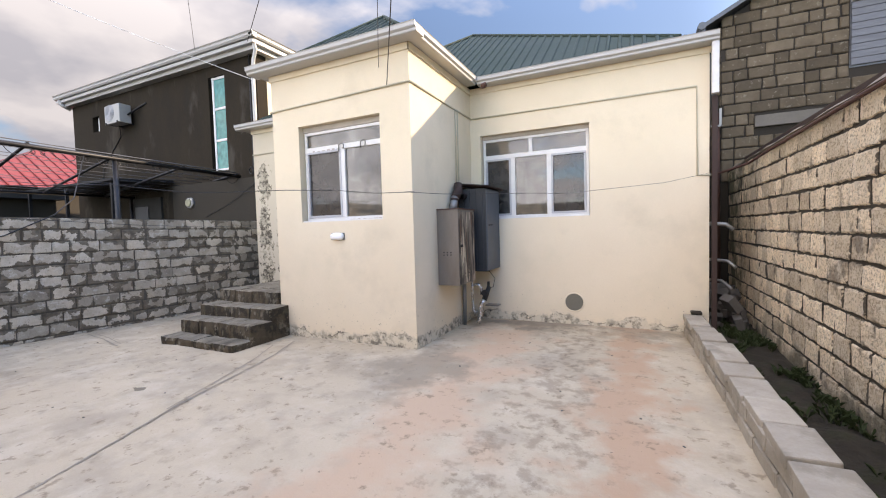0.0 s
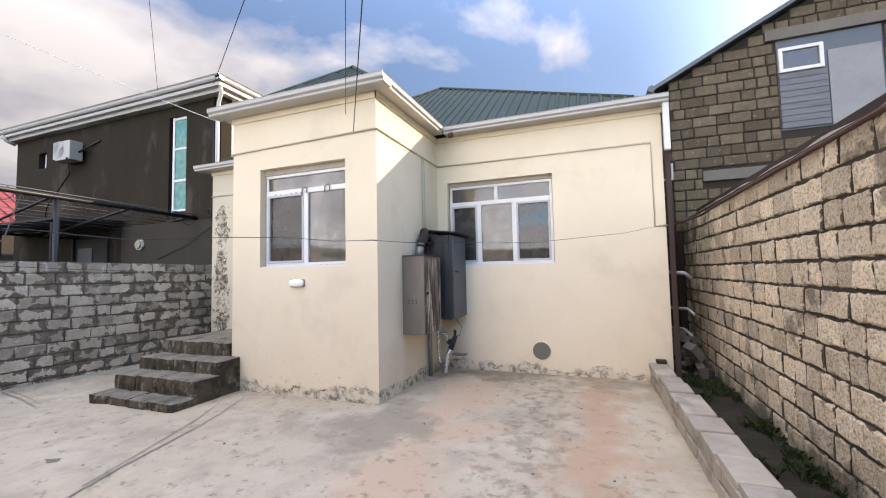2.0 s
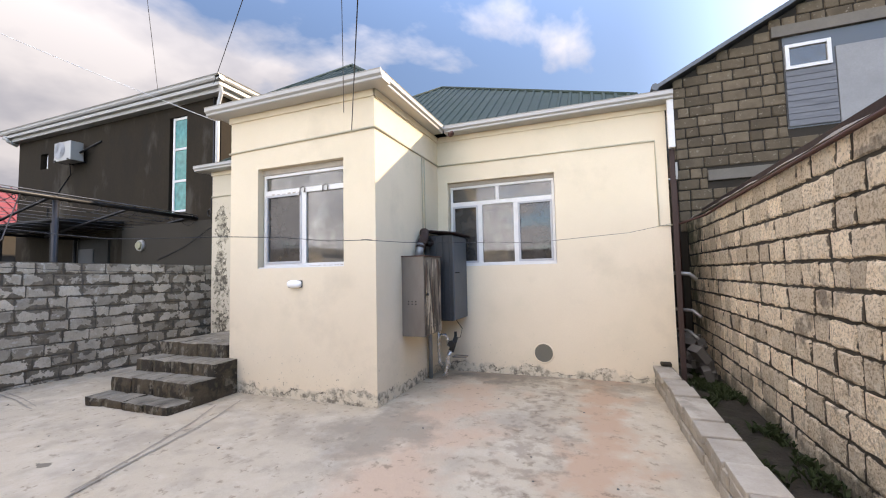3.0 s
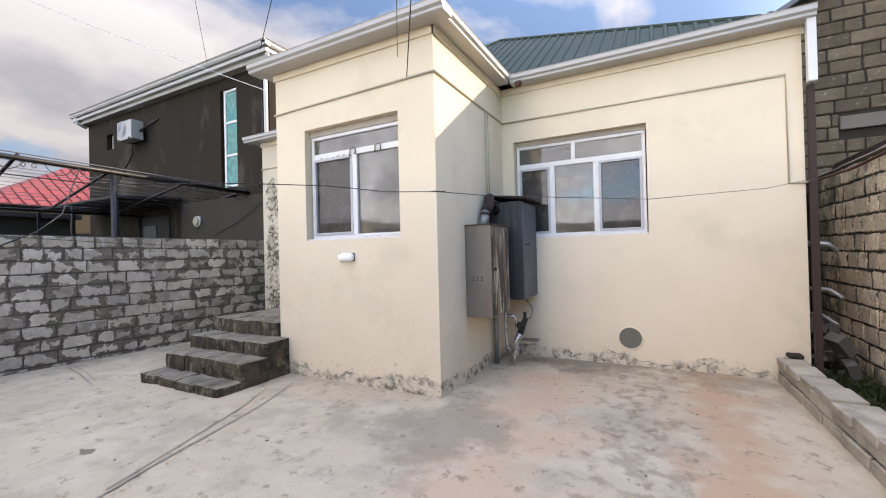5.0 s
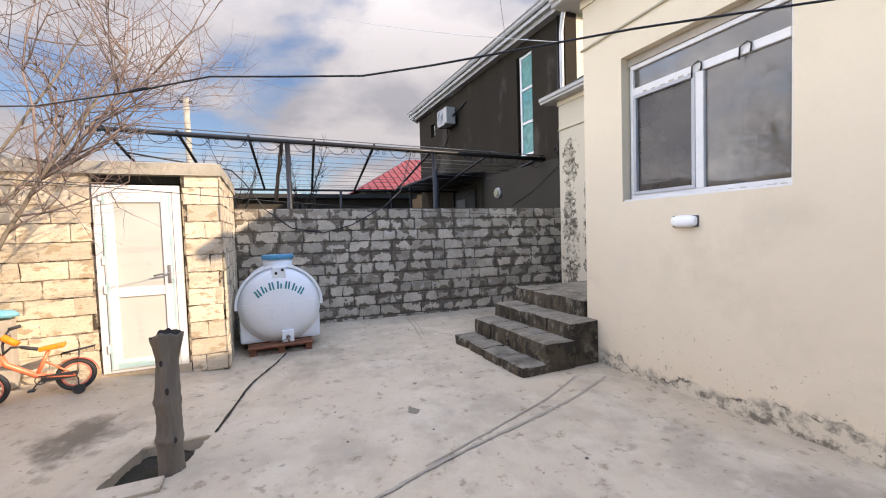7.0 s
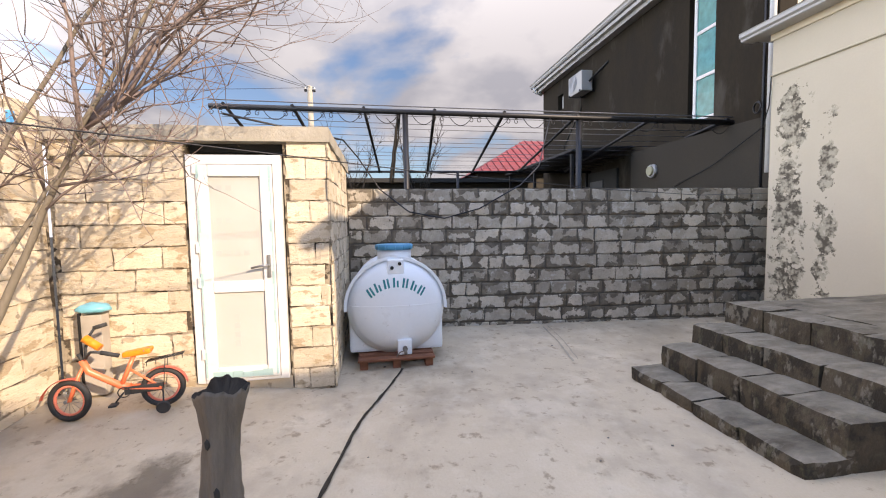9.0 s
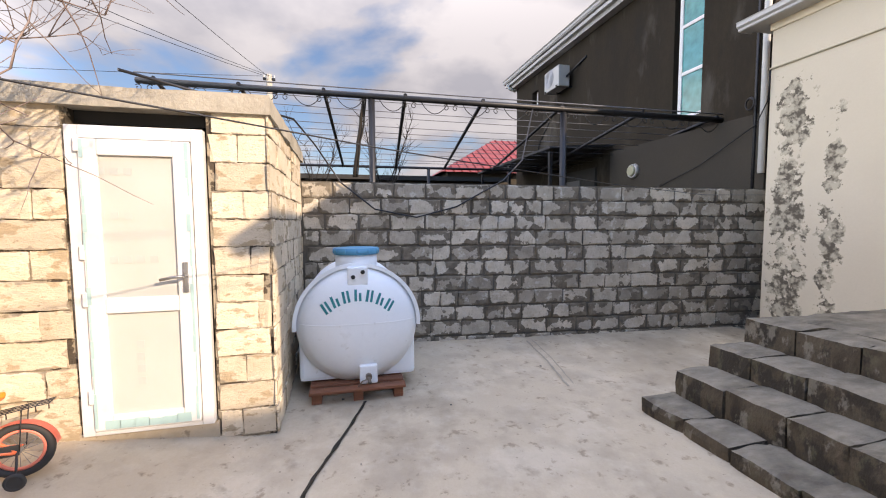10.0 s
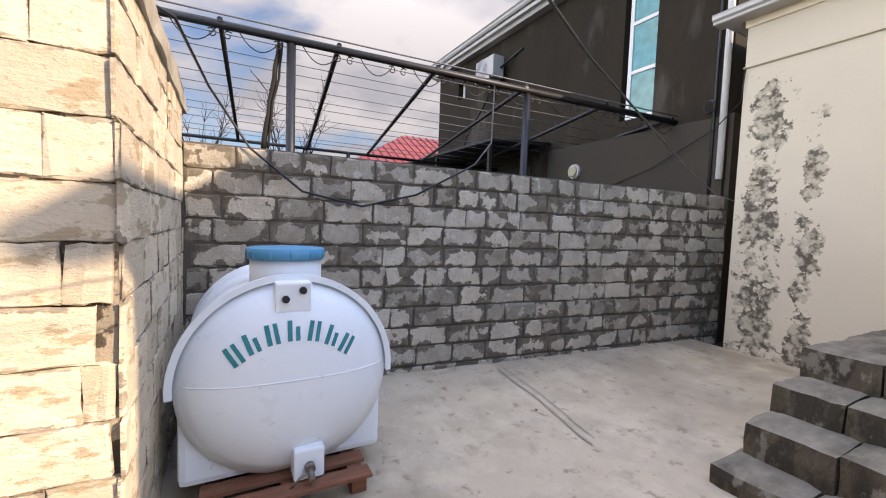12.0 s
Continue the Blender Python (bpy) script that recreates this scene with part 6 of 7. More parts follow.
def twig(p, d, length, r, depth):
    pts = [p]
    n = 4 if depth < 2 else 5
    for i in range(n):
        d = (d + Vector((rng.uniform(-1, 1), rng.uniform(-1, 1), rng.uniform(-0.6, 0.9))) * 0.26).normalized()
        p = p + d * (length / n)
        if p.y < -0.36 and p.z < 2.6:
            p.y = -0.34
        pts.append(p)
    tube(bc, pts, r, 3 if depth < 2 else 4, max(r * 0.35, 0.0009))
    budget[0] += 1
    if depth > 0:
        for i in range(1, n + 1):
            for _ in range(2 if rng.random() < 0.35 else 1):
                side = Vector((rng.uniform(-1, 1), rng.uniform(-1, 1), rng.uniform(-0.5, 1.0))).normalized()
                nd = (d * 0.6 + side).normalized()
                twig(pts[i], nd, length * rng.uniform(0.45, 0.75), r * 0.55, depth - 1)


for s, st in enumerate(STEMS):
    pts = [T0 + Vector(p) for p in st]
    fine = []
    for a, b in zip(pts, pts[1:]):
        for i in range(4):
            q = a.lerp(b, i / 4)
            fine.append(q + Vector((0.018 * noise.noise(q * 3), 0.018 * noise.noise(q * 3 + Vector((5, 0, 0))), 0)))
    fine.append(pts[-1])
    tube(bt, fine, 0.040 if s < 3 else 0.031, 9, 0.004, 0.6)
    nn = len(fine)
    for i in range(7, nn):
        if fine[i].z > 1.45 and rng.random() < 0.66:
            r = 0.011 * (1 - i / nn) + 0.003
            side = Vector((rng.uniform(-0.7, 0.8), rng.uniform(-0.5, 1.0), rng.uniform(0.1, 1.0))).normalized()
            twig(fine[i], side, rng.uniform(0.45, 0.95), r, 2)
for tgt in (Vector((0.1, 1.86, 3.05)), Vector((-0.1, 1.6, 3.25)), Vector((0.15, 1.65, 2.75)), Vector((-0.3, 1.35, 3.1)), Vector((0.3, 1.0, 3.3)), Vector((-0.2, 1.05, 2.6))):
    a = T0 + Vector(STEMS[0][4])
    dd = (tgt - a)
    twig(a, dd.normalized(), dd.length * 0.9, 0.014, 2)
part("trunk", bt, M["bark"], tree)
part("crown", bc, M["twig"], tree)

# ---- child's bicycle ----
bike = holder("child_bicycle", "small orange child's bicycle with stabiliser wheel leaning on the wall post", "bicycle", at=(-6.11, 0.22, 0.085), rz=12)
FW, RW = Vector((0.03, 0.0, 0.152)), Vector((0, 0.57, 0.152))


def ring_mesh(bm, c, R, r, ax, seg=32, s2=8):
    ax = ax.normalized()
    u = ax.cross(Vector((0, 0, 1))).normalized()
    v = ax.cross(u)
    rows = []
    for k in range(seg):
        a = 2 * math.pi * k / seg
        o = u * math.cos(a) + v * math.sin(a)
        rows.append([bm.verts.new(c + o * (R + r * math.cos(2 * math.pi * j / s2)) + ax * (r * math.sin(2 * math.pi * j / s2))) for j in range(s2)])
    for k in range(seg):
        a, b = rows[k], rows[(k + 1) % seg]
        for j in range(s2):
            f = bm.faces.new((a[j], a[(j + 1) % s2], b[(j + 1) % s2], b[j]))
            f.smooth = True
    return u, v


for nm, c, ax in (("front_wheel", FW, Vector((1, -0.35, 0.05))), ("rear_wheel", RW, Vector((1, 0, 0.06)))):
    bm = bmesh.new()
    u, v = ring_mesh(bm, c, 0.105, 0.010, ax)
    wh = part(nm, bm, M["coral"], bike, "coral plastic rim")
    bm = bmesh.new()
    ring_mesh(bm, c, 0.131, 0.021, ax)
    part("tyre", bm, M["rubber"], wh)
    bm = bmesh.new()
    for k in range(14):
        a = 2 * math.pi * k / 14
        tube(bm, [c + (u * math.cos(a) + v * math.sin(a)) * 0.015, c + (u * math.cos(a + 0.2) + v * math.sin(a + 0.2)) * 0.10], 0.0016, 4)
    cyl(bm, c - ax.normalized() * 0.04, c + ax.normalized() * 0.04, 0.012, seg=10)
    part("spokes", bm, M["galv"], wh)
HEAD = Vector((0.0, 0.09, 0.40))
bm = bmesh.new()
tube(bm, [HEAD + Vector((0, -0.015, 0.03)), HEAD + Vector((0, 0.02, -0.06)), Vector((0, 0.30, 0.20)), Vector((0, 0.36, 0.19))], 0.024, 10)
tube(bm, [Vector((0, 0.30, 0.20)), Vector((0, 0.39, 0.42))], 0.016, 8)
tube(bm, [Vector((0.035, 0.32, 0.19)), Vector((0.04, 0.57, 0.155))], 0.010, 8)
tube(bm, [Vector((-0.035, 0.32, 0.19)), Vector((-0.04, 0.57, 0.155))], 0.010, 8)
tube(bm, [Vector((0.0, 0.35, 0.33)), Vector((0.04, 0.57, 0.16))], 0.009, 8)
tube(bm, [HEAD, Vector((0.03, 0.045, 0.29)), FW + Vector((0.035, 0.01, 0))], 0.013, 8)
tube(bm, [Vector((0.0, 0.045, 0.29)), FW + Vector((-0.035, -0.01, 0))], 0.013, 8)
part("frame", bm, M["orange"], bike)
for c, a0, a1 in ((FW, 0.15, 1.9), (RW, 0.1, 2.4)):
    bm = bmesh.new()
    rows = []
    for k in range(13):
        a = a0 + (a1 - a0) * k / 12
        R = 0.165
        p = c + Vector((0, -math.cos(a) * R if c is FW else math.cos(a) * R, math.sin(a) * R))
        rows.append([bm.verts.new(p + Vector((s * 0.028, 0, -0.006 * abs(s)))) for s in (-1, 0, 1)])
    for p, q in zip(rows, rows[1:]):
        for j in range(2):
            bm.faces.new((p[j], p[j + 1], q[j + 1], q[j]))
    bmesh.ops.solidify(bm, geom=bm.faces[:], thickness=0.003)
    part("mudguard", bm, M["coral"], bike)
bm = bmesh.new()
box(bm, -0.055, 0.055, 0.32, 0.51, 0.415, 0.458, 0.018)
for v in bm.verts:
    k = (v.co.y - 0.32) / 0.19
    v.co.x *= 0.35 + 0.75 * k
    v.co.z += 0.02 * k
part("saddle", bm, M["orange_seat"], bike, "orange saddle with a purple patch")
bm = bmesh.new()
tube(bm, [Vector((0.13, 0.24, 0.505)), Vector((0.11, 0.17, 0.51)), Vector((0.06, 0.12, 0.46)), Vector((0.0, 0.10, 0.44)), Vector((-0.03, 0.09, 0.51)), Vector((-0.08, 0.10, 0.59)), Vector((-0.10, 0.13, 0.645))], 0.010, 8)
tube(bm, [HEAD, Vector((0, 0.055, 0.48))], 0.012, 8)
part("handlebar", bm, M["rubber"], bike)
bm = bmesh.new()
tube(bm, [Vector((0.12, 0.34, 0.465)), Vector((0.13, 0.235, 0.505))], 0.016, 8)
part("grip", bm, M["rubber"], bike)
bm = bmesh.new()
tube(bm, [Vector((-0.10, 0.12, 0.64)), Vector((-0.11, 0.20, 0.66))], 0.016, 8)
part("grip", bm, M["rubber"], bike)
bm = bmesh.new()
cyl(bm, (0.0, 0.10, 0.59), (0.03, 0.20, 0.515), 0.03, 0.027, seg=14)
part("pad", bm, M["orange_seat"], bike)
bm = bmesh.new()
for x in (-0.04, -0.013, 0.013, 0.04):
    tube(bm, [Vector((x, 0.47, 0.37)), Vector((x, 0.72, 0.405))], 0.003, 5)
for y in (0.48, 0.54, 0.60, 0.66, 0.715):
    z = 0.37 + (y - 0.47) * 0.14
    tube(bm, [Vector((-0.045, y, z)), Vector((0.045, y, z)), Vector((0.045, y, z - 0.03))], 0.003, 5)
tube(bm, [Vector((0.04, 0.60, 0.385)), Vector((0.04, 0.58, 0.16))], 0.003, 5)
tube(bm, [Vector((-0.04, 0.60, 0.385)), Vector((-0.04, 0.58, 0.16))], 0.003, 5)
part("luggage_rack", bm, M["black_steel"], bike)
bm = bmesh.new()
ring_mesh(bm, Vector((0.05, 0.33, 0.165)), 0.038, 0.004, Vector((1, 0, 0)), 18, 5)
tube(bm, [Vector((0.05, 0.33, 0.165)), Vector((0.06, 0.28, 0.10))], 0.006, 5)
box(bm, 0.055, 0.12, 0.25, 0.30, 0.085, 0.10, 0.003)
box(bm, 0.035, 0.045, 0.33, 0.58, 0.14, 0.20, 0.004)
part("crank", bm, M["rubber"], bike)
bm = bmesh.new()
ring_mesh(bm, Vector((0.16, 0.60, 0.05)), 0.036, 0.012, Vector((1, 0, 0)), 20, 6)
cyl(bm, (0.15, 0.60, 0.05), (0.17, 0.60, 0.05), 0.03, seg=12)
tube(bm, [Vector((0.04, 0.57, 0.155)), Vector((0.10, 0.59, 0.14)), Vector((0.15, 0.60, 0.05))], 0.006, 5)
part("stabiliser", bm, M["rubber"], bike)

post = holder("post_with_bag", "narrow grey board post with a teal plastic bag on top", "post", at=(-6.50, 0.14, 0.12))
bm = bmesh.new()
box(bm, -0.05, 0.05, -0.05, 0.10, 0, 0.66, 0.006)
part("board", bm, M["old_board"], post)
bm = bmesh.new()
box(bm, 0.03, 0.06, -0.065, -0.05, 0.0, 0.68, 0.002)
part("dark_rail", bm, M["black_steel"], post)
bm = bmesh.new()
bmesh.ops.create_icosphere(bm, subdivisions=3, radius=1.0)
for v in bm.verts:
    n = noise.noise(v.co * 2.3)
    v.co = Vector((v.co.x * 0.085, v.co.y * 0.125 + 0.02, v.co.z * (0.055 if v.co.z > 0 else 0.03) + 0.70)) * 1.0 + v.co * 0.014 * n
part("bag", bm, M["teal_bag"], post, "crumpled teal plastic bag", smooth=True)

pegs = holder("clothes_pegs", "row of bright plastic clothes pegs clipped on the line", "clothes pegs", at=(-5.92, -0.10, 2.29))
for k in range(7):
    bm = bmesh.new()
    y = 0.02
    box(bm, -0.30 + k * 0.085, -0.25 + k * 0.085, y - 0.012, y + 0.012, -0.06, 0.03, 0.006)
    part("peg", bm, M[("peg_blue", "peg_white", "peg_green", "peg_blue", "peg_white", "peg_lime", "peg_green")[k]], pegs)
bm = bmesh.new()
tube(bm, [(-0.9, 0.02, 0.03), (0.0, 0.02, 0.0), (0.9, 0.02, 0.04)], 0.004, 5)
part("line", bm, M["wire"], pegs)

# ---- cables ----
def cable(name, label, pts, r, mat="wire"):
    h = holder(name, label, "cable")
    bm = bmesh.new()
    tube(bm, pts, r, 5)
    part("strand", bm, M[mat], h)
    return h


K = [(1.11, 7.87, 2.22), (1.0, 7.14, 2.17), (0.47, 6.38, 2.02), (-0.40, 5.15, 1.872), (-1.17, 4.06, 1.842), (-1.34, 3.83, 1.851), (-1.49, 3.61, 1.837), (-1.65, 3.38, 1.851), (-1.84, 3.12, 1.845), (-2.06, 2.81, 1.822), (-2.15, 2.69, 1.819), (-2.25, 2.54, 1.835), (-2.36, 2.39, 1.856), (-2.47, 2.23, 1.843), (-2.64, 1.98, 1.834), (-2.80, 1.78, 1.86), (-3.4, 0.93, 1.99), (-4.15, -0.14, 2.36)]
line = cable("clothes_line", "old insulated wire strung across the yard as a clothes line", K, 0.0022, "black_steel")
for p, q in (((-1.36, 3.80, 1.85), (-1.31, 3.86, 1.851)), ((-2.455, 2.25, 1.845), (-2.485, 2.21, 1.843))):
    bm = bmesh.new()
    tube(bm, [p, Vector(p).lerp(Vector(q), 0.5) + Vector((0, 0, 0.002)), q], 0.0038, 6)
    part("knot", bm, M["rubber"], line)
cable("clothes_line", "black wire strung across the yard to the house corner", [(-4.08, -0.18, 1.98), (-4.6, 0.92, 1.90), (-5.14, 2.0, 1.85), (-5.51, 2.68, 1.82), (-5.72, 3.08, 1.81), (-6.4, 4.6, 1.76), (-7.1, 6.2, 1.74), (-7.78, 7.88, 1.80)], 0.0035, "black_steel")
D1v = Vector((0.563, -0.787, 0.251))
cable("overhead_cable", "black overhead cable fixed to the extension's front wall", sag((-2.75, 5.775, 3.47), Vector((-2.75, 5.775, 3.47)) + D1v * 16, 0.05), 0.006, "black_steel")
D2v = Vector((0.549, -0.783, 0.292))
cable("overhead_cable", "thin overhead cable fixed high on the extension's front wall", sag((-2.87, 5.78, 3.73), Vector((-2.87, 5.48, 3.85)) + D2v * 15, 0.05), 0.004, "black_steel")


def far_end(a, b, k):
    a, b = Vector(a), Vector(b)
    return a + (b - a) * k


cable("overhead_cable", "black overhead cable running to the two storey house's corner", sag((-8.0, 8.05, 6.1), far_end((-8.0, 8.05, 6.1), (-5.34, 6.47, 6.52), 2.4), 0.02), 0.008, "black_steel")
cable("overhead_cable", "thin overhead wire running to the two storey house's eaves", sag((-9.9, 8.05, 6.25), far_end((-9.9, 8.05, 6.25), (-6.36, 5.5, 6.16), 2.0), 0.0), 0.005, "wire")
cable("white_cable", "white cable running from the dark house corner to the utility pole", sag((-8.02, 8.12, 5.25), (-18.4, 5.2, 10.3), 0.12, 20), 0.008, "pvc")
cable("loop_cable", "loose black cable hanging in a loop over the grey wall", [(-6.55, 1.2, 2.42), (-7.6, 2.10, 2.42), (west_x(2.22) + 0.06, 2.22, 2.38), (west_x(2.5) + 0.06, 2.5, 1.95), (west_x(2.9) + 0.05, 2.9, 1.63), (west_x(3.4) + 0.05, 3.4, 1.53), (west_x(3.9) + 0.05, 3.9, 1.66), (west_x(4.5) + 0.05, 4.5, 1.99), (west_x(4.9) - 0.3, 4.9, 2.3), (px(5.4), 5.4, pz(5.4))], 0.010, "black_steel")
cable("corner_cable", "thin black cable from the house corner to the pergola end", [(-7.76, 7.84, 3.38), (-7.80, 7.86, 3.0), (-8.35, 8.36, 2.85), (-9.3, 8.37, 2.4), (-10.3, 8.39, 2.1)], 0.008, "black_steel")
h = holder("cable_coil", "small coil of black cable hung on the corner pipe", "cable coil")
bm = bmesh.new()
ring_mesh(bm, Vector((-8.44, 8.34, 3.17)), 0.085, 0.012, Vector((0.3, 1, 0)), 24, 6)
ring_mesh(bm, Vector((-8.43, 8.33, 3.16)), 0.080, 0.010, Vector((0.2, 1, 0.1)), 24, 6)
part("coil", bm, M["black_steel"], h)

# ---- beyond the walls ----
pole = holder("utility_pole", "grey concrete utility pole with insulators and wires", "utility pole", at=(-24.0, -0.65, 0))
bm = bmesh.new()
tube(bm, [(0, 0, -0.14), (0, 0, 8.2)], 0.17, 8, 0.13)
part("shaft", bm, M["slab"], pole)
bm = bmesh.new()
box(bm, -0.06, 0.06, -0.26, 0.26, 7.95, 8.05, 0.01)
part("crossarm", bm, M["black_steel"], pole)
for k in range(4):
    bm = bmesh.new()
    cyl(bm, (0, -0.22 + k * 0.147, 8.05), (0, -0.22 + k * 0.147, 8.15), 0.03, seg=8)
    part("insulator", bm, M["pvc"], pole)
for k, e in enumerate(((-2.0, -14, 7.5), (3.0, -6.0, 8.5), (-4.5, -9.0, 7.0), (-24, -40, 8))):
    cable("pole_wire", "power wire from the utility pole", sag((-24, -0.87 + k * 0.147, 8.15), e, 0.5, 12), 0.010, "black_steel")

red = holder("red_roofed_house", "far low house with a red sheet roof", "house", at=(-27.0, 12.5, 0))
bm = bmesh.new()
box(bm, -4, 4, -5, 5, -0.14, 3.9)
part("wall", bm, M["grey_render"], red)
bm = bmesh.new()
vs = [bm.verts.new(p) for p in ((-4.4, -5.4, 3.85), (4.4, -5.4, 3.85), (4.4, 5.4, 3.85), (-4.4, 5.4, 3.85), (0, -1.2, 6.3), (0, 1.2, 6.3))]
for q in ((0, 1, 4), (1, 2, 5, 4), (2, 3, 5), (3, 0, 4, 5)):
    bm.faces.new([vs[i] for i in q])
rs = part("roof", bm, M["red_roof"], red)
bm = bmesh.new()
for i in range(26):
    y = -5.2 + i * 10.4 / 25
    t = max(0.0, 1 - max(0, abs(y) - 1.2) / 4.2)
    tube(bm, [(4.4, y, 3.87), (4.4 - 4.4 * t, y, 3.87 + 2.45 * t)], 0.04, 4)
part("roof_rib", bm, M["red_roof"], rs)
for k, (x, y, w, d, h2, roofc, lab) in enumerate(((-21.5, 5.0, 3.0, 8.0, 3.45, "umber_mortar", "far dark block wall"), (-24.0, -2.0, 5.0, 5.5, 3.3, "umber_mortar", "far dark shed"))):
    s = holder("shed", "low grey shed with a flat dark sheet roof", "shed", at=(x, y, 0), group="sheds beyond the wall")
    bm = bmesh.new()
    box(bm, -w / 2, w / 2, -d / 2, d / 2, -0.14, h2 - 0.3)
    part("wall", bm, M["grey_render"], s)
    bm = bmesh.new()
    box(bm, -w / 2 - 0.3, w / 2 + 0.3, -d / 2 - 0.2, d / 2 + 0.2, h2 - 0.29, h2 - 0.12, m=pose(0, 0, 0, 0, 1.5, 0))
    part("roof", bm, M["dark"], s)
tan = holder("tan_roofed_house", "far house with a sandy tan roof", "house", at=(-42.0, 5.0, 0))
tan.scale = (1.0, 0.7, 0.80)
bm = bmesh.new()
box(bm, -4, 4, -5, 5, -0.14, 4.6)
part("wall", bm, M["slab"], tan)
bm = bmesh.new()
vs = [bm.verts.new(p) for p in ((-4.4, -5.4, 4.6), (4.4, -5.4, 4.6), (4.4, 5.4, 4.6), (-4.4, 5.4, 4.6), (0, -1.0, 6.9), (0, 1.0, 6.9))]
for q in ((0, 1, 4), (1, 2, 5, 4), (2, 3, 5), (3, 0, 4, 5)):
    bm.faces.new([vs[i] for i in q])
part("roof", bm, M["pale_block"], tan)

rng = random.Random(5)
for (x, y, hgt) in ((-15.5, 3.6, 4.2), (-18.0, 1.5, 4.6)):
    ft = holder("far_bare_tree", "small bare leafless tree beyond the wall", "tree", at=(x, y, 0), group="bare trees beyond the wall")
    bc = bmesh.new()
    T0 = Vector((0, 0, 0))
    bt = bmesh.new()
    tube(bt, [(0, 0, -0.14), (0.05, 0.02, hgt * 0.35), (0.0, 0.1, hgt * 0.6)], 0.09, 7, 0.04)
    for k in range(7):
        a = k * 2.4
        p = Vector((0.0, 0.06, hgt * (0.35 + 0.035 * k)))
        pts = [p]
        d = Vector((math.cos(a) * 0.6, math.sin(a) * 0.6, 1)).normalized()
        for i in range(4):
            d = (d + Vector((rng.uniform(-1, 1), rng.uniform(-1, 1), 0.5)) * 0.2).normalized()
            pts.append(pts[-1] + d * hgt * 0.13)
        tube(bc, pts, 0.025, 4, 0.006)
        for q in pts[1:]:
            for _ in range(4):
                d2 = (d + Vector((rng.uniform(-1, 1), rng.uniform(-1, 1), rng.uniform(-0.2, 1)))).normalized()
                m1 = q + d2 * 0.28
                tube(bc, [q, m1, m1 + (d2 + Vector((rng.uniform(-1, 1), rng.uniform(-1, 1), 0.3)) * 0.6).normalized() * 0.25], 0.008, 3, 0.003)
    part("trunk", bt, M["bark_dark"], ft)
    part("crown", bc, M["bark_dark"], ft)

# open joints in the slab
def ribbon(name, label, pts, w, mat):
    verts, faces = [], []
    rr = random.Random(name)
    for a, b in zip(pts, pts[1:]):
        d = (Vector((*b, 0)) - Vector((*a, 0)))
        n = max(2, int(d.length / 0.04))
        s = Vector((-d.y, d.x, 0)).normalized()
        for i in range(n):
            p = Vector((*a, 0)) + d * (i / n) + s * 0.007 * noise.noise(Vector((a[0] * 9 + i * 0.3, 0, 0)))
            ww = w * (0.6 + 0.8 * abs(noise.noise(Vector((i * 0.21, a[0], 4)))))
            for k in (-1, 1):
                q = p + s * k * ww
                verts.append((q.x, q.y, yard_height(p.x, p.y) + 0.007))
    for i in range(0, len(verts) - 2, 2):
        faces.append((i, i + 1, i + 3, i + 2))
    me = bpy.data.meshes.new(name)
    me.from_pydata(verts, [], faces)
    me.materials.append(mat)
    tagged(new(name, me), label, kind="structure")


ribbon("floor_joint", "dark open joint across the concrete slab", [(-4.83, 2.07), (-5.84, 2.29), (-7.05, 2.69)], 0.016, M["soil"])
ribbon("floor_groove", "shallow dark drain groove in the slab", [(-2.95, 1.35), (-3.29, 2.35), (-3.57, 3.2)], 0.012, M["groove_dirt"])
ribbon("floor_groove_end", "shallow dirty drain groove in the slab", [(-3.56, 3.15), (-3.77, 3.8), (-3.95, 4.5), (-4.1, 5.0), (-4.33, 5.55)], 0.016, M["groove_dirt"])
ribbon("floor_groove_edge", "dirty edge of the drain groove in the slab", [(-3.66, 3.35), (-3.90, 4.0), (-4.16, 4.7), (-4.48, 5.3)], 0.010, M["groove_dirt"])
ribbon("floor_groove_west", "shallow dark drain groove in the slab", [(-6.85, 4.50), (-7.6, 4.66), (-8.35, 4.78)], 0.014, M["groove_dirt"])
ribbon("floor_groove_west_edge", "dirty edge of the drain groove in the slab", [(-6.9, 4.58), (-7.6, 4.735), (-8.35, 4.85)], 0.009, M["groove_dirt"])
# weeds in the soil strip, litter on the slab
rng = random.Random(21)
verts, faces = [], []
for k in range(1500):
    x, y = rng.uniform(1.16, 1.68), rng.uniform(1.4, 9.5)
    if noise.noise(Vector((x * 2.5, y * 1.4, 0))) < 0.02:
        continue
    for b in range(4):
        a = rng.uniform(0, 6.28)
        h = rng.uniform(0.02, 0.08)
        w = rng.uniform(0.006, 0.016)
        dx, dy = math.cos(a), math.sin(a)
        i = len(verts)
        bx, by = x + rng.uniform(-0.02, 0.02), y + rng.uniform(-0.02, 0.02)
        verts += [(bx - dy * w * 0.3, by + dx * w * 0.3, 0.01), (bx + dy * w * 0.3, by - dx * w * 0.3, 0.01), (bx + dx * h * 0.5 + dy * w, by + dy * h * 0.5 - dx * w, h * 0.8 + 0.02), (bx + dx * h, by + dy * h, h + 0.02), (bx + dx * h * 0.5 - dy * w, by + dy * h * 0.5 + dx * w, h * 0.8 + 0.02)]
        faces.append((i, i + 1, i + 2, i + 3, i + 4))
me = bpy.data.meshes.new("weeds")
me.from_pydata(verts, [], faces)
me.materials.append(M["weed"])
tagged(new("weeds", me), "low green weeds growing in the dark soil strip", "weeds", kind="stuff")
bm = bmesh.new()
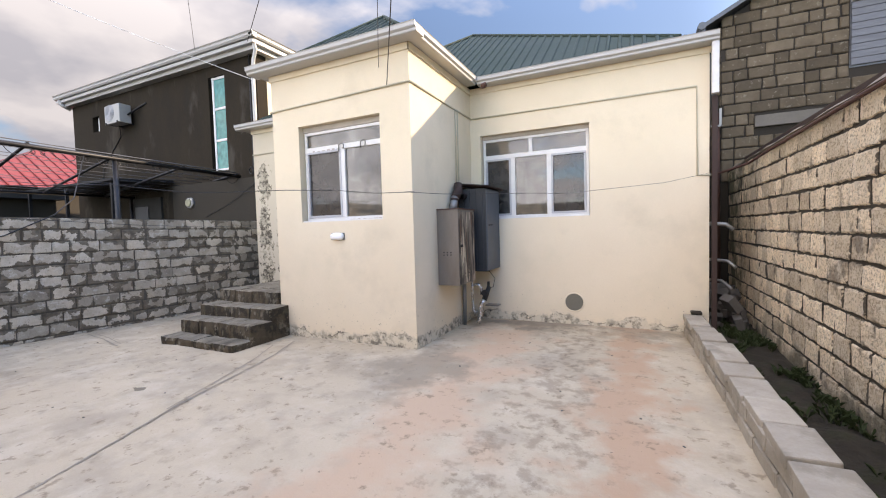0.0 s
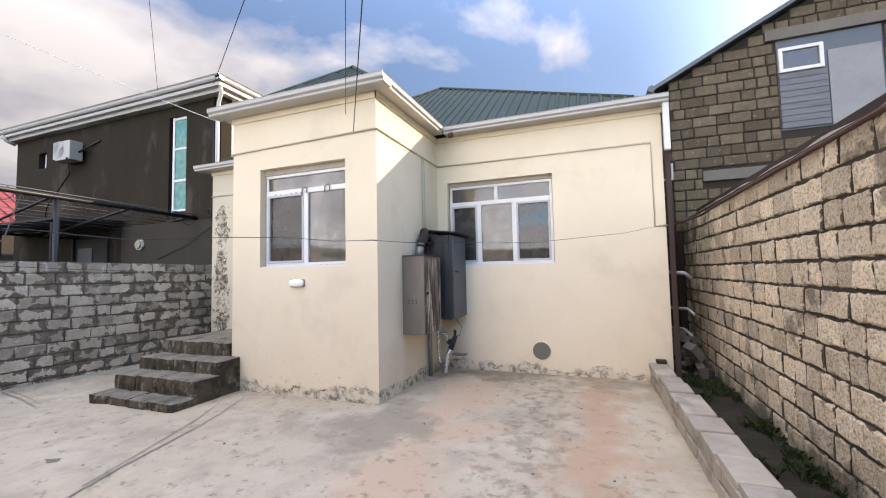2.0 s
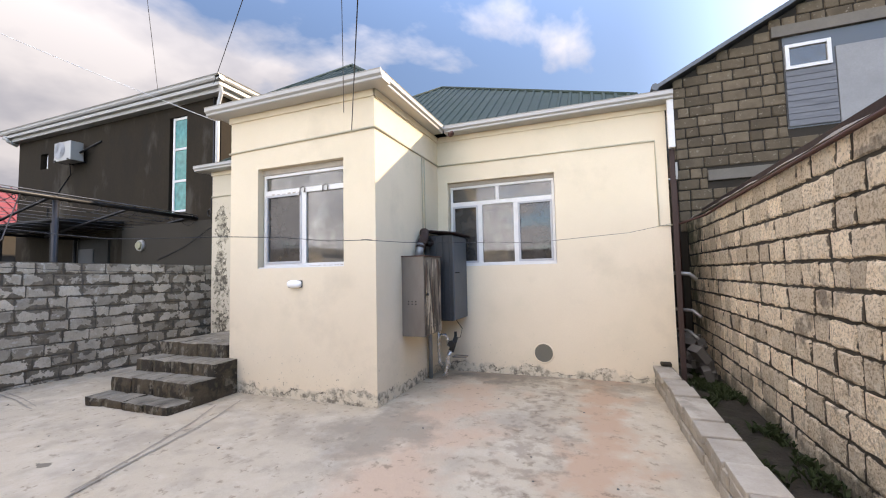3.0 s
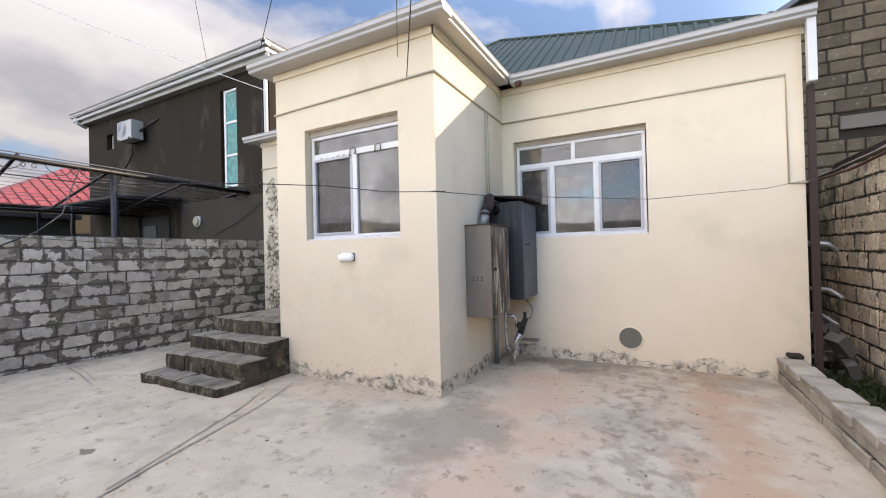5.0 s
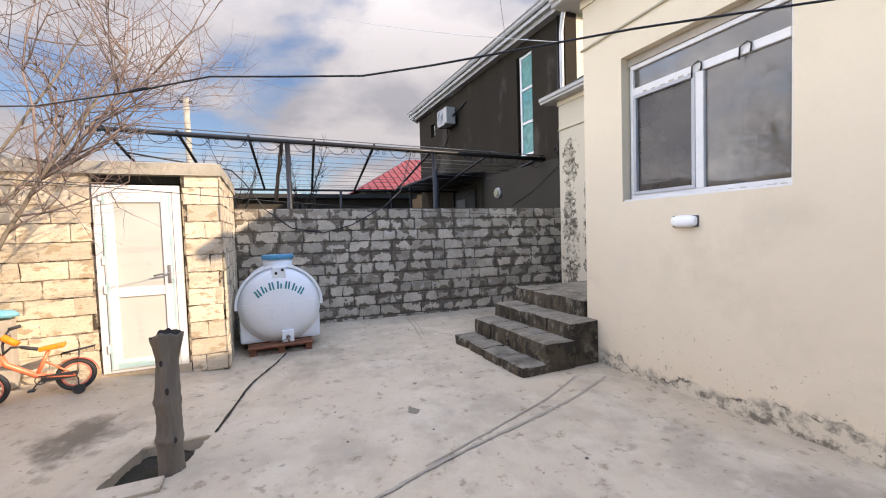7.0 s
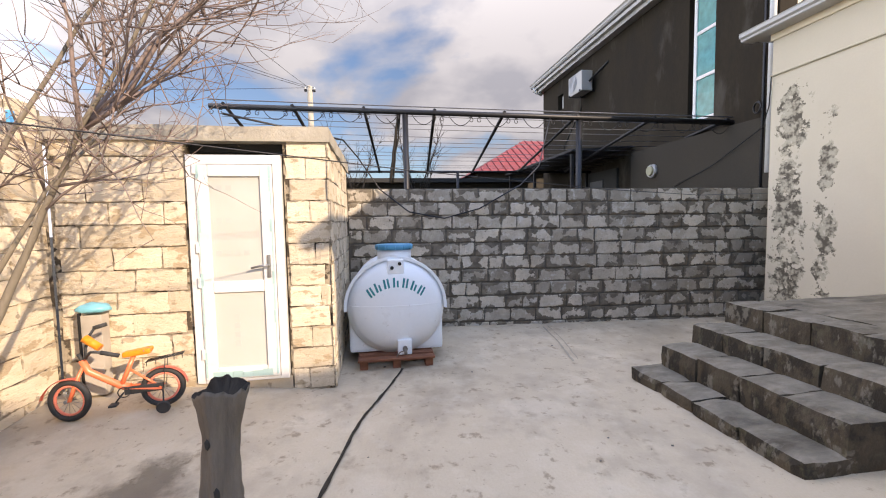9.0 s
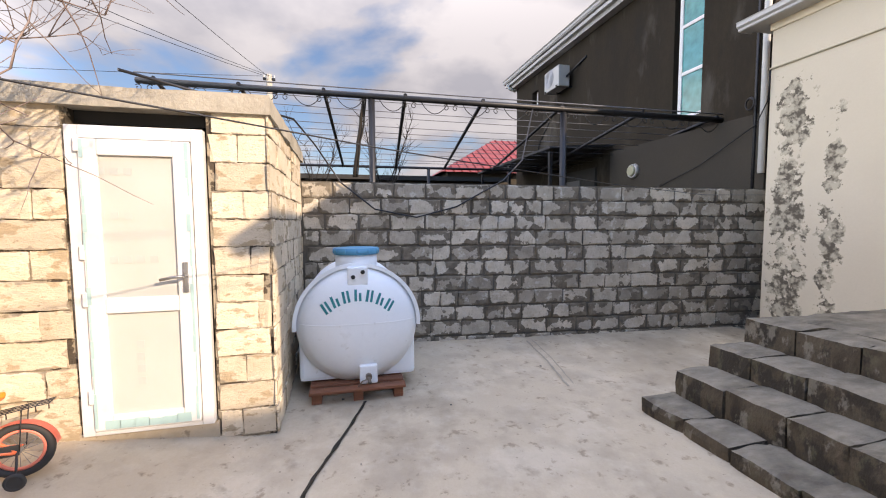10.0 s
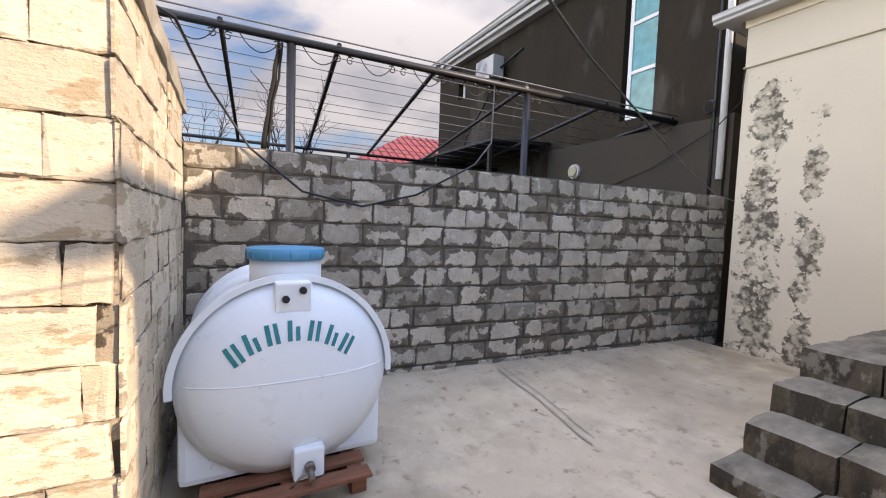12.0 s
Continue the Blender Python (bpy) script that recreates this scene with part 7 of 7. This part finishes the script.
for k in range(45):
    x, y = rng.uniform(-7.5, 0.6), rng.uniform(2.0, 7.4)
    if x < -2.2 and y > 4.6 or in_pit(x, y):
        continue
    s = rng.uniform(0.004, 0.011)
    box(bm, -s, s, -s * 0.7, s * 0.7, -s * 0.4, s * 0.4, m=pose(x, y, yard_height(x, y) + s * 0.3, rng.uniform(-20, 20), rng.uniform(-20, 20), rng.uniform(0, 180)))
tagged(part("grit", bm, M["rubble"]), "scattered small stones and crumbs on the slab", "grit", kind="stuff")

# ---- masonry pieces, last ----
D = bpy.data.objects
masonry(D["wall_east"], (XR + 0.016, 10.2), -90, 8.9, -0.02, 12, 0.208, 0.36, 0.020, M["tan_block"], depth=0.014, seed=3, rough_by=0.010, sizes=(1.0, 0.85, 1.05, 0.55, 0.7, 0.95), tilt=1.6, first=0.1)
masonry(D["wall_west"], (XG - 0.020, 2.05), 90 - LEAN, 6.40, -0.165, 11, 0.1935, 0.40, 0.014, M["grey_block"], depth=0.016, seed=5, rough_by=0.010, sizes=(1.0, 1.0, 0.9, 0.6), tilt=0.9, z_shift=lambda u: -0.009 * u)
masonry(D["wall_store_front"], (XS - 0.03, -0.16), 90, 2.19, -0.02, 12, 0.190, 0.40, 0.006, M["pale_block"], depth=0.014, seed=8, holes=((1.008, 1.83, -1, 2.205),), rough_by=0.008, tilt=1.0, chamfer=0.005)
masonry(D["wall_store_side"], (XS - 0.0, 2.03), 180, -0.0 + (XS - XG), -0.02, 12, 0.190, 0.40, 0.006, M["pale_block"], depth=0.014, seed=9, holes=((1.22, 1.36, 1.98, 2.11),), rough_by=0.008, tilt=1.0, chamfer=0.005)
masonry(D["wall_south"], (-3.0, -0.18), 180, 3.55, -0.02, 13, 0.190, 0.40, 0.006, M["pale_block"], depth=0.014, seed=10, rough_by=0.008, tilt=1.0, chamfer=0.005)
masonry(D["wall_neighbour_house"], (XN, YN), 0, 3.9, 2.3, 22, 0.200, 0.38, 0.022, M["umber_block"], depth=0.026, seed=12, holes=((1.76, 3.26, 4.02, 5.73), (1.6, 3.6, 5.72, 5.94), (0.5, 1.92, 3.22, 3.46), (1.1, 2.0, 2.4, 3.22)), top=lambda u: 5.24 + 0.519 * u, rough_by=0.006, sizes=(1.0, 1.05, 0.55), tilt=0.6)
masonry(D["wall_neighbour_house"], (XN, 12.6), -90, 2.3, 1.5, 18, 0.200, 0.38, 0.022, M["umber_block"], depth=0.026, seed=13, rough_by=0.006, sizes=(1.0, 1.0, 0.55), tilt=0.6)
masonry(D["kerb_wall"], (0.815, 7.80), -88, 7.0, -0.03, 2, 0.138, 0.42, 0.014, M["kerb_block"], depth=0.030, seed=14, rough_by=0.005, tilt=1.4)
rng = random.Random(31)
y = 7.78
while y > 0.7:
    w = rng.uniform(0.34, 0.46)
    bm = bmesh.new()
    left = 0.782 + (7.8 - y) * 0.035
    box(bm, left + rng.uniform(-0.01, 0.015), left + 0.225 + min(0.05, (7.8 - y) * 0.02) + rng.uniform(-0.02, 0.02), y - w + 0.008, y - 0.008, 0.21, 0.283 + rng.uniform(-0.012, 0.012), 0.012)
    for v in bm.verts:
        v.co += 0.010 * Vector((noise.noise(v.co * 7), noise.noise(v.co * 7 + Vector((3, 0, 0))), noise.noise(v.co * 6)))
    part("block", bm, M["kerb_block"], D["kerb_wall"])
    y -= w
bm = bmesh.new()
box(bm, 0.87, 1.0, 7.70, 7.84, 0.29, 0.33, 0.01)
tagged(part("loose_stone", bm, M["soil"]), "small dark stone lying on the kerb", "stone")
nest = holder("leaf_clump", "small brown clump of leaves stuck at the gutter corner", "leaves")
bm = bmesh.new()
bmesh.ops.create_icosphere(bm, subdivisions=2, radius=0.05)
for v in bm.verts:
    v.co = Vector((-2.05, 7.60, 3.90)) + v.co * (1 + 0.5 * noise.noise(v.co * 40))
part("clump", bm, M["rust"], nest)
